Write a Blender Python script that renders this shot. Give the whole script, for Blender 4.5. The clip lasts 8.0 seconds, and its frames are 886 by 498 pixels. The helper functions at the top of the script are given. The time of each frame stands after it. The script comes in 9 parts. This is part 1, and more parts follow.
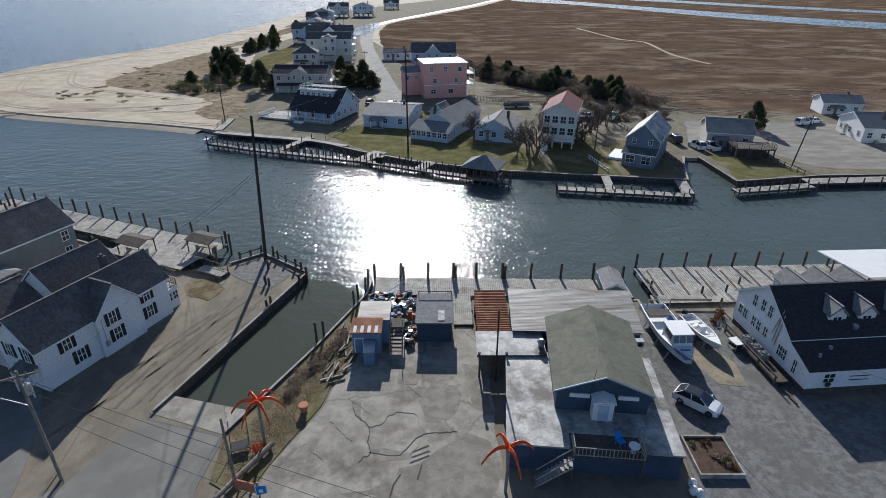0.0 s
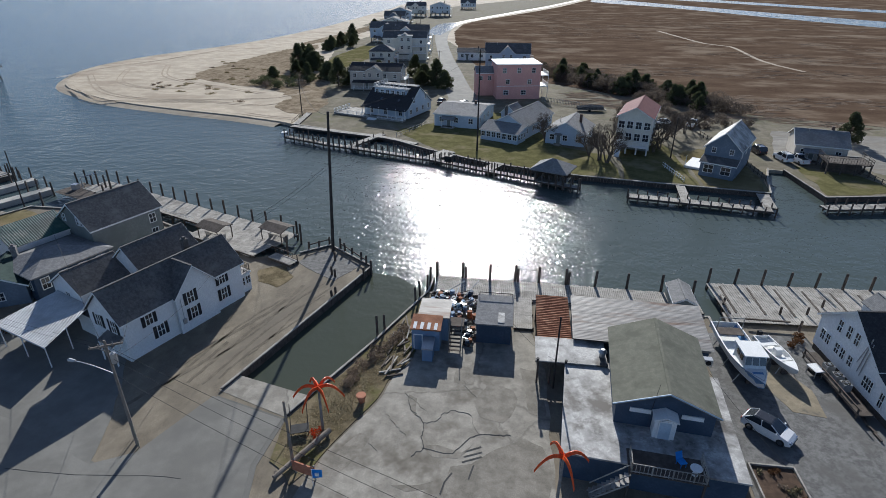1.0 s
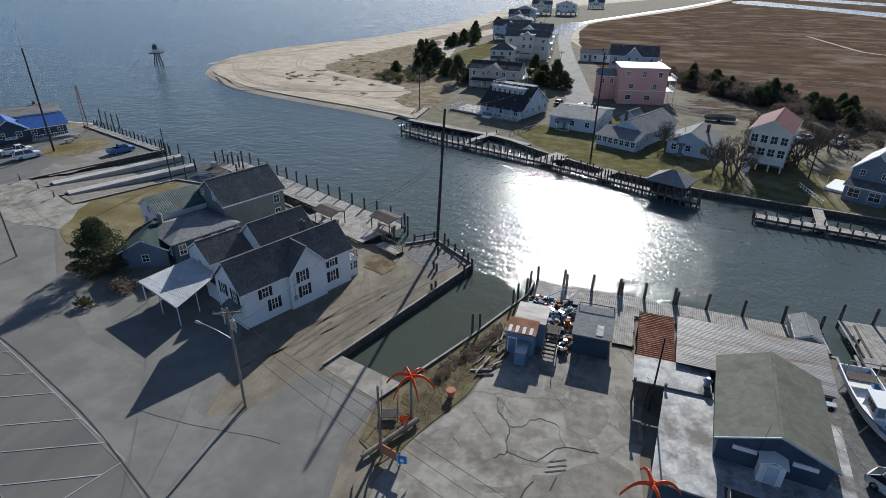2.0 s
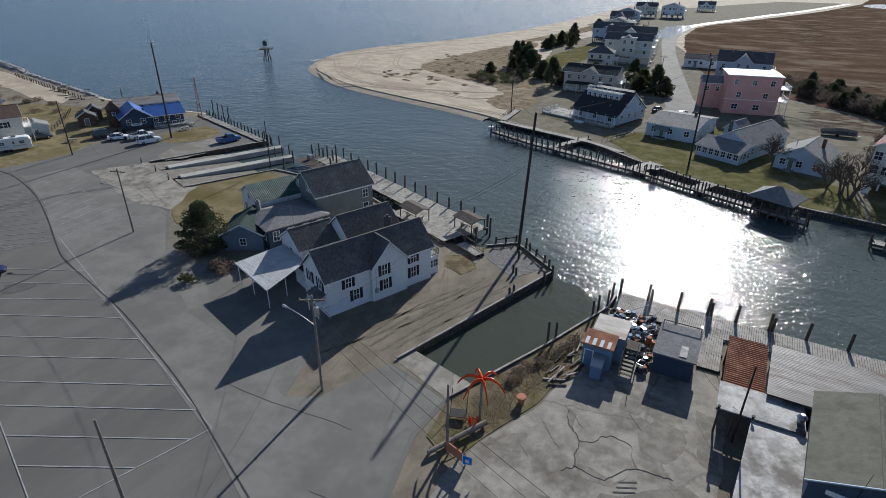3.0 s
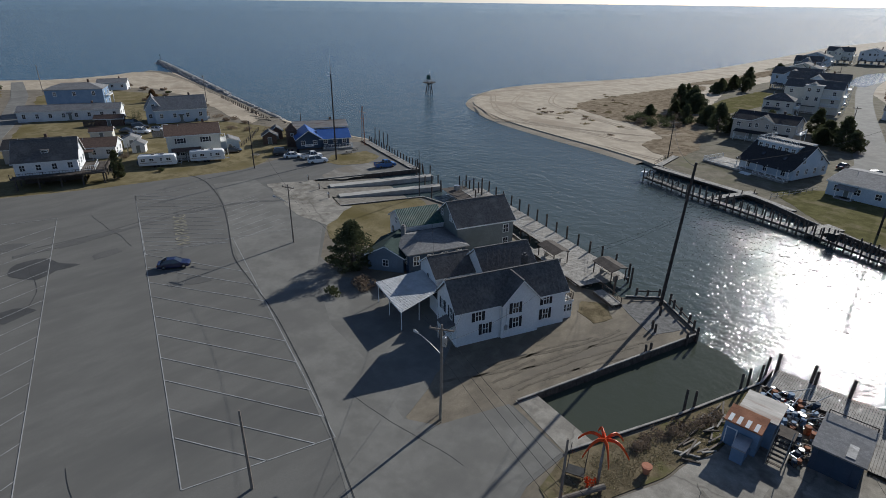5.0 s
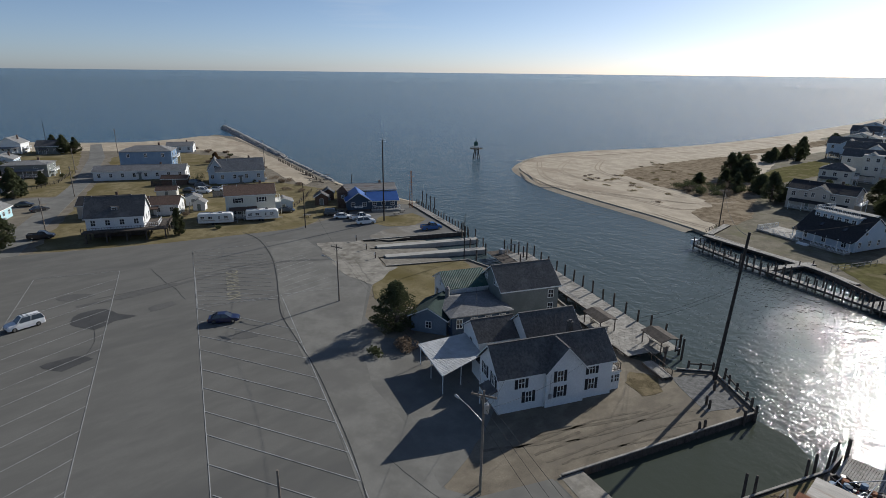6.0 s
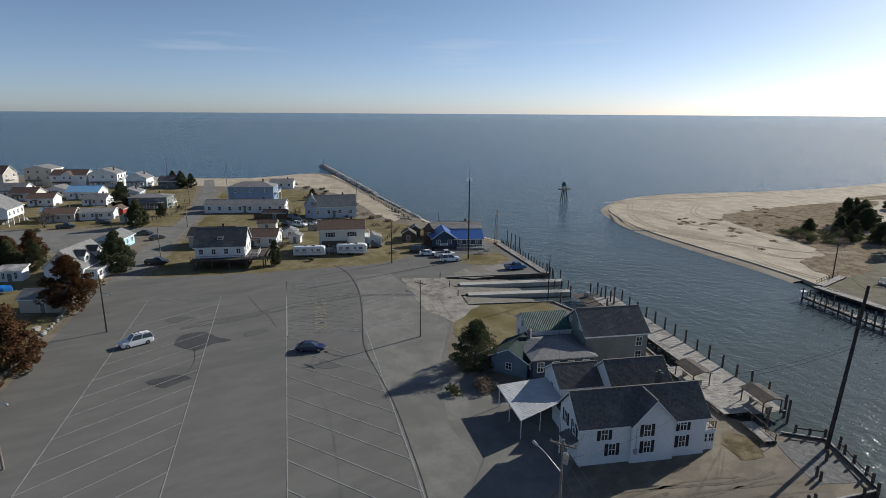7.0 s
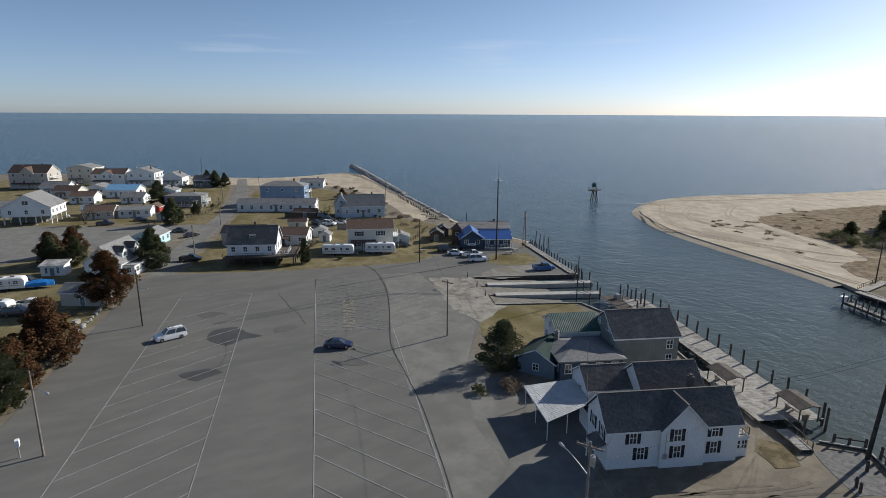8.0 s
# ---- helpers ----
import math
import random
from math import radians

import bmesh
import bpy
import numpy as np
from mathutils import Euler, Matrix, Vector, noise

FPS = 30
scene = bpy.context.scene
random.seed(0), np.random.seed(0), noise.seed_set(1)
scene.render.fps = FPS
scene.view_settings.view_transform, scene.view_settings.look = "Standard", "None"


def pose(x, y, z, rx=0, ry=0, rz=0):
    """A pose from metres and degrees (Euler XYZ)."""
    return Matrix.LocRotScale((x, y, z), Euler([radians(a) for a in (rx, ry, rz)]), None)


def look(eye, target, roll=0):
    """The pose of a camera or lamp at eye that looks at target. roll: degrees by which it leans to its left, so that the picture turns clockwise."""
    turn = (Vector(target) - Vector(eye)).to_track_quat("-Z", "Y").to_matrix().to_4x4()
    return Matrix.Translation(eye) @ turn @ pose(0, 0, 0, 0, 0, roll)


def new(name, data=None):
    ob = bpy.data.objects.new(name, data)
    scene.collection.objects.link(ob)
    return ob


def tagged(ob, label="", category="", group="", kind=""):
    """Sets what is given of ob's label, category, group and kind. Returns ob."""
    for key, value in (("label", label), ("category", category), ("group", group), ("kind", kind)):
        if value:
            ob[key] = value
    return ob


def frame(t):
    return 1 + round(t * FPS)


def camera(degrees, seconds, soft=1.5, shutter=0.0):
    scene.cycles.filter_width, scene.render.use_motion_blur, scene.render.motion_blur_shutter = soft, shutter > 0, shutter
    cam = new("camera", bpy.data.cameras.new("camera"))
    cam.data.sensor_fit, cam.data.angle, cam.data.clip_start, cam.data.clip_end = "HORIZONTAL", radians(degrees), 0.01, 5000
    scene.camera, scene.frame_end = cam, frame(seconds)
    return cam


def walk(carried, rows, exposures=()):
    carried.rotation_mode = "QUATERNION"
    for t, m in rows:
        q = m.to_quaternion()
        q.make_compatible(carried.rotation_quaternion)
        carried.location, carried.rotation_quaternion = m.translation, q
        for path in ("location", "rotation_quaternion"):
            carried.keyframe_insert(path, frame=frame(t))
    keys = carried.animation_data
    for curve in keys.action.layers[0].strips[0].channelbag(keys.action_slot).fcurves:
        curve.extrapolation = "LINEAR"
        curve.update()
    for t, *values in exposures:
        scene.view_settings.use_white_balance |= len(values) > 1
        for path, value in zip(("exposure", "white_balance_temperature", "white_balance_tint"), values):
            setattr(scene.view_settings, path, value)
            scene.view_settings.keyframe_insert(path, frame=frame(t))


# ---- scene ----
cam = camera(76.96, 8.0, soft=0.8)
walk(cam, [
    (0.0, pose(-0.00, 0.00, 37.00, 63.30, -0.16, 0.08)),
    (0.5, pose(-0.09, 0.00, 37.06, 63.27, -0.23, 2.56)),
    (1.0, pose(-0.20, -0.07, 37.05, 63.28, -0.34, 7.31)),
    (1.5, pose(-0.35, -0.14, 37.24, 63.11, -0.53, 13.57)),
    (3.0, pose(-0.25, -0.17, 37.62, 62.91, -0.48, 28.41)),
    (3.5, pose(-0.29, -0.16, 37.75, 62.85, -0.51, 33.48)),
    (4.0, pose(-0.38, -0.11, 37.75, 62.78, -0.55, 39.00)),
    (4.5, pose(-0.43, 0.05, 37.94, 63.90, -0.58, 42.03)),
    (6.0, pose(-0.44, -0.21, 38.32, 72.40, -0.60, 48.57)),
    (6.5, pose(-0.49, -0.24, 38.35, 75.29, -0.46, 53.11)),
    (7.0, pose(-0.32, -0.06, 38.30, 76.31, -0.34, 57.49)),
    (7.5, pose(-0.36, -0.10, 38.29, 76.33, -0.36, 59.38)),
    (8.0, pose(-0.29, -0.01, 38.07, 76.36, -0.25, 60.43)),
], exposures=[(0.0, 0.18, 5790, 9), (1.5, 0.16, 5800, 9), (3.5, -0.11, 5880, 9), (4.5, -0.27, 5880, 9), (6.0, -0.29, 6050, 9), (8.0, -0.05, 6150, 9)])

# ---- daylight ----
SUN_AZ, SUN_EL = radians(-3.5), radians(25.5)
world = bpy.data.worlds.new("sky")
scene.world = world
world.use_nodes = True
wn = world.node_tree.nodes
sky = wn.new("ShaderNodeTexSky")
sky.sky_type, sky.sun_disc = "NISHITA", False
sky.sun_elevation, sky.sun_rotation = SUN_EL, SUN_AZ
sky.air_density, sky.dust_density, sky.ozone_density = 0.65, 0.45, 1.0
wn["Background"].inputs["Strength"].default_value = 0.1
cool = wn.new("ShaderNodeMix")
cool.data_type, cool.blend_type = "RGBA", "MULTIPLY"
cool.inputs[0].default_value, cool.inputs[7].default_value = 1.0, (0.93, 0.99, 1.05, 1)
world.node_tree.links.new(sky.outputs["Color"], cool.inputs[6])
# paler, cooler haze low over the sea and a few thin streaks of high cloud
sky_at = wn.new("ShaderNodeTexCoord")
sky_xyz = wn.new("ShaderNodeSeparateXYZ")
world.node_tree.links.new(sky_at.outputs["Generated"], sky_xyz.inputs[0])
low = wn.new("ShaderNodeMapRange")
low.inputs["From Min"].default_value, low.inputs["From Max"].default_value = 0.0, 0.16
low.inputs["To Min"].default_value, low.inputs["To Max"].default_value = 1.0, 0.0
world.node_tree.links.new(sky_xyz.outputs["Z"], low.inputs["Value"])
tint = wn.new("ShaderNodeMix")
tint.data_type = "RGBA"
tint.inputs[6].default_value, tint.inputs[7].default_value = (0.95, 0.995, 1.04, 1), (0.93, 0.96, 1.14, 1)
world.node_tree.links.new(low.outputs["Result"], tint.inputs[0])
world.node_tree.links.new(tint.outputs[2], cool.inputs[7])
streak_map = wn.new("ShaderNodeMapping")
streak_map.inputs["Scale"].default_value, streak_map.inputs["Rotation"].default_value = (3.0, 3.0, 38.0), (0, 0.04, 0)
world.node_tree.links.new(sky_at.outputs["Generated"], streak_map.inputs["Vector"])
streak = wn.new("ShaderNodeTexNoise")
streak.inputs["Scale"].default_value, streak.inputs["Detail"].default_value = 1.0, 5
world.node_tree.links.new(streak_map.outputs["Vector"], streak.inputs["Vector"])
thin = wn.new("ShaderNodeMapRange")
thin.inputs["From Min"].default_value, thin.inputs["From Max"].default_value, thin.inputs["To Max"].default_value = 0.6, 0.8, 0.3
world.node_tree.links.new(streak.outputs["Fac"], thin.inputs["Value"])
cirrus = wn.new("ShaderNodeMix")
cirrus.data_type = "RGBA"
cirrus.inputs[7].default_value = (7.5, 7.9, 8.4, 1)
world.node_tree.links.new(thin.outputs["Result"], cirrus.inputs[0])
haze = wn.new("ShaderNodeHueSaturation")
haze.inputs["Saturation"].default_value = 0.95
world.node_tree.links.new(cool.outputs[2], cirrus.inputs[6])
world.node_tree.links.new(cirrus.outputs[2], haze.inputs["Color"])
world.node_tree.links.new(haze.outputs["Color"], wn["Background"].inputs["Color"])
sun = new("sun", bpy.data.lights.new("sun", "SUN"))
sun.data.energy, sun.data.angle, sun.data.color = 6.1, radians(0.53), (1.0, 0.93, 0.82)
sun_way = Vector((math.sin(SUN_AZ) * math.cos(SUN_EL), math.cos(SUN_AZ) * math.cos(SUN_EL), math.sin(SUN_EL)))
sun.matrix_world = look(sun_way * 200, (0, 0, 0))

# ---- materials ----
def surface(name, dark, light, scale=1.0, rough=0.8, bump=0.2, fine=12.0, metal=0.0, stain=None, stain_at=0.15, stretch=(1, 1, 1), spec=0.2, wave=None, crack=None):
    """A noise-mottled surface: two colours at one scale, fine grain on top, stains at a larger scale, optional ribs."""
    m = bpy.data.materials.new(name)
    m.use_nodes = True
    n, k = m.node_tree.nodes, m.node_tree.links
    b = n["Principled BSDF"]
    b.inputs["Roughness"].default_value, b.inputs["Metallic"].default_value = rough, metal
    b.inputs["Specular IOR Level"].default_value = spec
    tc = n.new("ShaderNodeTexCoord")
    info = n.new("ShaderNodeObjectInfo")
    mp = n.new("ShaderNodeMapping")
    mp.inputs["Scale"].default_value = stretch
    shift = n.new("ShaderNodeVectorMath")
    shift.operation = "SCALE"
    shift.inputs[0].default_value = (31, 17, 7)
    k.new(info.outputs["Random"], shift.inputs["Scale"])
    k.new(tc.outputs["Object"], mp.inputs["Vector"])
    k.new(shift.outputs[0], mp.inputs["Location"])

    def grain(s, detail):
        t = n.new("ShaderNodeTexNoise")
        t.inputs["Scale"].default_value, t.inputs["Detail"].default_value = s, detail
        t.inputs["Roughness"].default_value = 0.65
        k.new(mp.outputs["Vector"], t.inputs["Vector"])
        return t

    def mixed(kind, fac, a, c):
        x = n.new("ShaderNodeMix")
        x.data_type, x.blend_type = "RGBA", kind
        for v, i in ((fac, 0), (a, 6), (c, 7)):
            if hasattr(v, "is_output"):
                k.new(v, x.inputs[i])
            else:
                x.inputs[i].default_value = v if i == 0 else (*v, 1)
        return x.outputs[2]

    def ramp(v, lo, hi, top=1.0):
        r = n.new("ShaderNodeMapRange")
        r.inputs["To Max"].default_value = top
        r.inputs["From Min"].default_value, r.inputs["From Max"].default_value = lo, hi
        k.new(v, r.inputs["Value"])
        return r.outputs["Result"]
    big, small = grain(scale, 5), grain(scale * fine, 3)
    col = mixed("MIX", ramp(big.outputs["Fac"], 0.41, 0.6), dark, light)
    half = tuple(0.62 * v for v in dark)
    col = mixed("MIX", ramp(small.outputs["Fac"], 0.6, 0.42, 0.7), col, tuple(0.6 * c + 0.4 * h for c, h in zip(light, half)))
    if stain:
        st = grain(scale * stain_at, 4)
        col = mixed("MIX", ramp(st.outputs["Fac"], 0.52, 0.66), col, stain)
    if crack:
        off = n.new("ShaderNodeVectorMath")
        off.operation = "MULTIPLY_ADD"
        off.inputs[1].default_value = (1.6, 1.6, 1.6)
        k.new(big.outputs["Color"], off.inputs[0])
        k.new(mp.outputs["Vector"], off.inputs[2])
        vo = n.new("ShaderNodeTexVoronoi")
        vo.feature = "DISTANCE_TO_EDGE"
        vo.inputs["Scale"].default_value = crack
        k.new(off.outputs[0], vo.inputs["Vector"])
        col = mixed("MIX", ramp(vo.outputs["Distance"], 0.014, 0.003, 0.45), col, tuple(0.5 * v for v in dark))
    k.new(col, b.inputs["Base Color"])
    if bump or wave:
        h = small.outputs["Fac"]
        if wave:
            w = n.new("ShaderNodeTexWave")
            w.bands_direction, w.wave_profile = wave[0], wave[2]
            w.inputs["Scale"].default_value = wave[1]
            k.new(tc.outputs["Object"], w.inputs["Vector"])
            add = n.new("ShaderNodeMath")
            add.operation = "MULTIPLY_ADD"
            k.new(w.outputs["Fac"], add.inputs[0])
            add.inputs[1].default_value = 1.5
            k.new(h, add.inputs[2])
            h = add.outputs[0]
        bp = n.new("ShaderNodeBump")
        bp.inputs["Strength"].default_value, bp.inputs["Distance"].default_value = max(bump, 0.15), 0.03
        k.new(h, bp.inputs["Height"])
        k.new(bp.outputs["Normal"], b.inputs["Normal"])
    return m


def water_surface(name="water", calm=1.0, shallow=(0.066, 0.083, 0.078, 1)):
    m = bpy.data.materials.new(name)
    m.use_nodes = True
    n, k = m.node_tree.nodes, m.node_tree.links
    tc = n.new("ShaderNodeTexCoord")
    hs = []
    for scale, amp, sx, sy in ((0.05, 0.36, 1.0, 1.6), (0.4, 0.24, 1.0, 1.5), (1.5, 0.125, 1.2, 1.0), (3.3, 0.01, 1.0, 1.25)):
        mp = n.new("ShaderNodeMapping")
        mp.inputs["Scale"].default_value, mp.inputs["Rotation"].default_value = (sx, sy, 1), (0, 0, 0.4 + scale)
        t = n.new("ShaderNodeTexNoise")
        t.inputs["Scale"].default_value, t.inputs["Detail"].default_value = scale, 3
        k.new(tc.outputs["Object"], mp.inputs["Vector"])
        k.new(mp.outputs["Vector"], t.inputs["Vector"])
        s = n.new("ShaderNodeMath")
        s.operation = "MULTIPLY"
        s.inputs[1].default_value = amp * calm
        k.new(t.outputs["Fac"], s.inputs[0])
        hs.append(s.outputs[0])
    for i in (1, 2, 3):
        a = n.new("ShaderNodeMath")
        k.new(hs[0], a.inputs[0])
        k.new(hs[i], a.inputs[1])
        hs[0] = a.outputs[0]
    bp = n.new("ShaderNodeBump")
    bp.inputs["Strength"].default_value, bp.inputs["Distance"].default_value = 1.0, 1.0
    k.new(hs[0], bp.inputs["Height"])
    # green-grey in the shallow channel, blue out at sea
    ln = n.new("ShaderNodeVectorMath")
    ln.operation = "DISTANCE"
    ln.inputs[1].default_value = (30, 40, 0)
    k.new(tc.outputs["Object"], ln.inputs[0])
    mr = n.new("ShaderNodeMapRange")
    mr.inputs["From Min"].default_value, mr.inputs["From Max"].default_value = 80, 400
    k.new(ln.outputs["Value"], mr.inputs["Value"])
    x = n.new("ShaderNodeMix")
    x.data_type = "RGBA"
    x.inputs[6].default_value, x.inputs[7].default_value = shallow, (0.015, 0.06, 0.108, 1)
    k.new(mr.outputs["Result"], x.inputs[0])
    dif = n.new("ShaderNodeBsdfDiffuse")
    k.new(x.outputs[2], dif.inputs["Color"])
    glo = n.new("ShaderNodeBsdfGlossy")
    glo.inputs["Roughness"].default_value = 0.075
    fr = n.new("ShaderNodeFresnel")
    fr.inputs["IOR"].default_value = 1.33
    for s in (glo, fr):
        k.new(bp.outputs["Normal"], s.inputs["Normal"])
    fm = n.new("ShaderNodeMapRange")
    fm.inputs["To Max"].default_value = 0.7
    k.new(fr.outputs["Fac"], fm.inputs["Value"])
    mx = n.new("ShaderNodeMixShader")
    k.new(fm.outputs["Result"], mx.inputs["Fac"])
    k.new(dif.outputs["BSDF"], mx.inputs[1])
    k.new(glo.outputs["BSDF"], mx.inputs[2])
    k.new(mx.outputs["Shader"], n["Material Output"].inputs["Surface"])
    return m


WATER = water_surface()
SLIPWATER = water_surface("slip_water", 0.3, (0.058, 0.066, 0.05, 1))
SAND = surface("sand", (0.33, 0.277, 0.205), (0.49, 0.415, 0.312), 0.16, 0.95, 0.7, 14, stain=(0.29, 0.232, 0.168), stain_at=0.35, stretch=(1.0, 1.6, 1))
DIRT = surface("dirt", (0.135, 0.115, 0.087), (0.235, 0.202, 0.152), 0.35, 0.95, 0.7, 22, stain=(0.155, 0.134, 0.105), stain_at=0.35, stretch=(1.25, 0.75, 1))
ASPHALT = surface("asphalt", (0.128, 0.124, 0.113), (0.16, 0.155, 0.141), 0.22, 0.88, 0.3, 60, stain=(0.112, 0.109, 0.101), stain_at=0.3, stretch=(1.5, 0.55, 1))
STREET = surface("street_asphalt", (0.15, 0.145, 0.13), (0.215, 0.208, 0.187), 0.3, 0.9, 0.3, 40, stain=(0.14, 0.135, 0.123), stain_at=0.3)
CONCRETE = surface("concrete", (0.19, 0.174, 0.147), (0.34, 0.316, 0.27), 0.55, 0.88, 0.4, 20, stain=(0.135, 0.12, 0.097), stain_at=0.35, crack=0.07)
GRAVEL = surface("gravel", (0.09, 0.088, 0.084), (0.2, 0.196, 0.188), 1.6, 0.92, 1.0, 9, stain=(0.12, 0.115, 0.107), stain_at=0.12)
GRASS = surface("dry_grass", (0.13, 0.11, 0.058), (0.25, 0.21, 0.125), 0.4, 1.0, 0.4, 16, spec=0.0, stain=(0.13, 0.108, 0.05), stain_at=0.25)
LAWN = surface("lawn", (0.098, 0.094, 0.042), (0.168, 0.154, 0.074), 0.5, 1.0, 0.5, 14, spec=0.0, stain=(0.2, 0.172, 0.105), stain_at=0.35)
MARSH = surface("marsh_grass", (0.078, 0.052, 0.037), (0.155, 0.11, 0.077), 0.07, 1.0, 0.4, 16, spec=0.0, stain=(0.21, 0.165, 0.122), stain_at=0.5, stretch=(0.75, 1.3, 1))
DUNE = surface("dune_grass", (0.13, 0.1, 0.068), (0.33, 0.27, 0.195), 0.45, 1.0, 0.5, 9, spec=0.0, stain=(0.3, 0.25, 0.18), stain_at=0.3)
WOOD = surface("weathered_wood", (0.24, 0.225, 0.2), (0.4, 0.375, 0.335), 1.2, 0.85, 0.4, 9, stain=(0.18, 0.165, 0.145), stain_at=0.3)
OLDWOOD = surface("dark_timber", (0.06, 0.05, 0.042), (0.12, 0.1, 0.085), 1.5, 0.9, 0.5, 10)
POLEWOOD = surface("pole_timber", (0.16, 0.135, 0.11), (0.26, 0.225, 0.19), 1.2, 0.9, 0.4, 10)
DARKPOLE = surface("tarred_pole", (0.03, 0.027, 0.025), (0.06, 0.053, 0.048), 1.2, 0.8, 0.4, 10)
SHINGLE = surface("dark_shingle", (0.078, 0.075, 0.074), (0.15, 0.144, 0.14), 3.2, 0.9, 0.8, 3, stain=(0.165, 0.158, 0.152), stain_at=0.14, wave=("Z", 3.4, "SAW"))
BLACKROOF = surface("black_shingle", (0.028, 0.028, 0.031), (0.056, 0.055, 0.058), 3.0, 0.9, 0.6, 4, wave=("Z", 3.4, "SAW"))
GREYROOF = surface("grey_shingle", (0.17, 0.17, 0.17), (0.27, 0.265, 0.26), 2.4, 0.9, 0.6, 4, stain=(0.17, 0.165, 0.16), stain_at=0.15, wave=("Z", 3.4, "SAW"))
OLIVEROOF = surface("olive_felt", (0.12, 0.12, 0.092), (0.165, 0.163, 0.128), 1.6, 0.9, 0.6, 12, stain=(0.1, 0.102, 0.078), stain_at=0.3)
BROWNROOF = surface("brown_shingle", (0.1, 0.066, 0.05), (0.165, 0.113, 0.088), 2.4, 0.9, 0.6, 4, wave=("Z", 3.4, "SAW"))
REDROOF = surface("red_metal", (0.13, 0.045, 0.048), (0.18, 0.068, 0.068), 0.8, 0.8, 0.2, 9, spec=0.1)
BLUEROOF = surface("blue_metal", (0.04, 0.1, 0.3), (0.055, 0.13, 0.37), 0.8, 0.45, 0.2, 9)
SKYROOF = surface("light_blue_metal", (0.2, 0.4, 0.62), (0.28, 0.5, 0.7), 0.8, 0.45, 0.2, 9)
GREENROOF = surface("green_metal", (0.025, 0.07, 0.058), (0.055, 0.12, 0.1), 0.6, 0.6, 0.2, 9, stain=(0.1, 0.15, 0.125), stain_at=0.6)
RUST = surface("rusty_iron", (0.2, 0.075, 0.035), (0.36, 0.15, 0.075), 0.8, 0.8, 0.4, 9, stain=(0.42, 0.2, 0.11), stain_at=0.5)
TIN = surface("weathered_tin", (0.2, 0.19, 0.178), (0.33, 0.315, 0.295), 0.6, 0.6, 0.3, 9, metal=0.25, stain=(0.17, 0.125, 0.1), stain_at=0.7, stretch=(0.3, 1.6, 1))
PALEROOF = surface("pale_roll_roofing", (0.15, 0.144, 0.137), (0.48, 0.47, 0.45), 0.6, 0.6, 0.3, 8, stain=(0.1, 0.09, 0.08), stain_at=0.55)
WHITE = surface("white_paint", (0.72, 0.72, 0.7), (0.8, 0.8, 0.78), 0.8, 0.6, 0.1, 9)
DKGREEN = surface("dark_green_roofing", (0.018, 0.035, 0.032), (0.035, 0.058, 0.052), 0.8, 0.9, 0.3)
SIDING = surface("white_siding", (0.7, 0.71, 0.71), (0.79, 0.79, 0.78), 0.5, 0.65, 0.25, 9, wave=("Z", 1.6, "SAW"))
CREAM = surface("cream_siding", (0.6, 0.58, 0.5), (0.68, 0.66, 0.58), 0.5, 0.7, 0.25, 9, wave=("Z", 1.6, "SAW"))
BEIGE = surface("beige_siding", (0.45, 0.41, 0.36), (0.52, 0.48, 0.42), 0.5, 0.7, 0.25, 9, wave=("Z", 1.6, "SAW"))
GREYSIDE = surface("grey_siding", (0.175, 0.19, 0.178), (0.225, 0.24, 0.226), 0.5, 0.75, 0.25, 9, wave=("Z", 1.6, "SAW"))
PALEBLUE = surface("pale_blue_siding", (0.42, 0.5, 0.58), (0.5, 0.57, 0.64), 0.5, 0.7, 0.25, 9, wave=("Z", 1.6, "SAW"))
BLUESIDE = surface("blue_siding", (0.14, 0.215, 0.32), (0.19, 0.27, 0.38), 0.5, 0.7, 0.25, 9, wave=("Z", 1.6, "SAW"))
SLATEBLUE = surface("slate_blue_siding", (0.13, 0.165, 0.21), (0.18, 0.22, 0.27), 0.5, 0.7, 0.25, 9, wave=("Z", 1.6, "SAW"))
NAVY = surface("dark_blue_wall", (0.04, 0.062, 0.095), (0.065, 0.09, 0.13), 0.6, 0.75, 0.25, 9, wave=("Z", 1.6, "SAW"))
PINK = surface("pink_siding", (0.6, 0.32, 0.28), (0.68, 0.38, 0.33), 0.5, 0.7, 0.25, 9, wave=("Z", 1.6, "SAW"))
AQUA = surface("aqua_siding", (0.4, 0.62, 0.68), (0.48, 0.69, 0.74), 0.5, 0.7, 0.25, 9, wave=("Z", 1.6, "SAW"))
GLASS = surface("dark_glass", (0.02, 0.025, 0.03), (0.035, 0.04, 0.048), 0.7, 0.08, 0.0, 4, spec=0.8)
SHUTTER = surface("black_shutter", (0.02, 0.02, 0.024), (0.035, 0.035, 0.04), 2, 0.6, 0.1)
METAL = surface("galvanised_metal", (0.36, 0.37, 0.38), (0.48, 0.49, 0.5), 1.0, 0.4, 0.1, metal=0.7)
BLACK = surface("black_rubber", (0.015, 0.015, 0.016), (0.03, 0.03, 0.031), 2, 0.7, 0.2)
LINE = surface("worn_line_paint", (0.26, 0.26, 0.255), (0.42, 0.42, 0.41), 1.5, 0.8, 0.1, 6, stain=(0.2, 0.2, 0.195), stain_at=0.5)
YELLOW = surface("worn_yellow_paint", (0.22, 0.205, 0.155), (0.3, 0.275, 0.2), 1.5, 0.8, 0.1, 6, stain=(0.16, 0.154, 0.135), stain_at=0.6)
TAR = surface("tar_seam", (0.04, 0.04, 0.04), (0.065, 0.064, 0.063), 1.0, 0.8, 0.1)
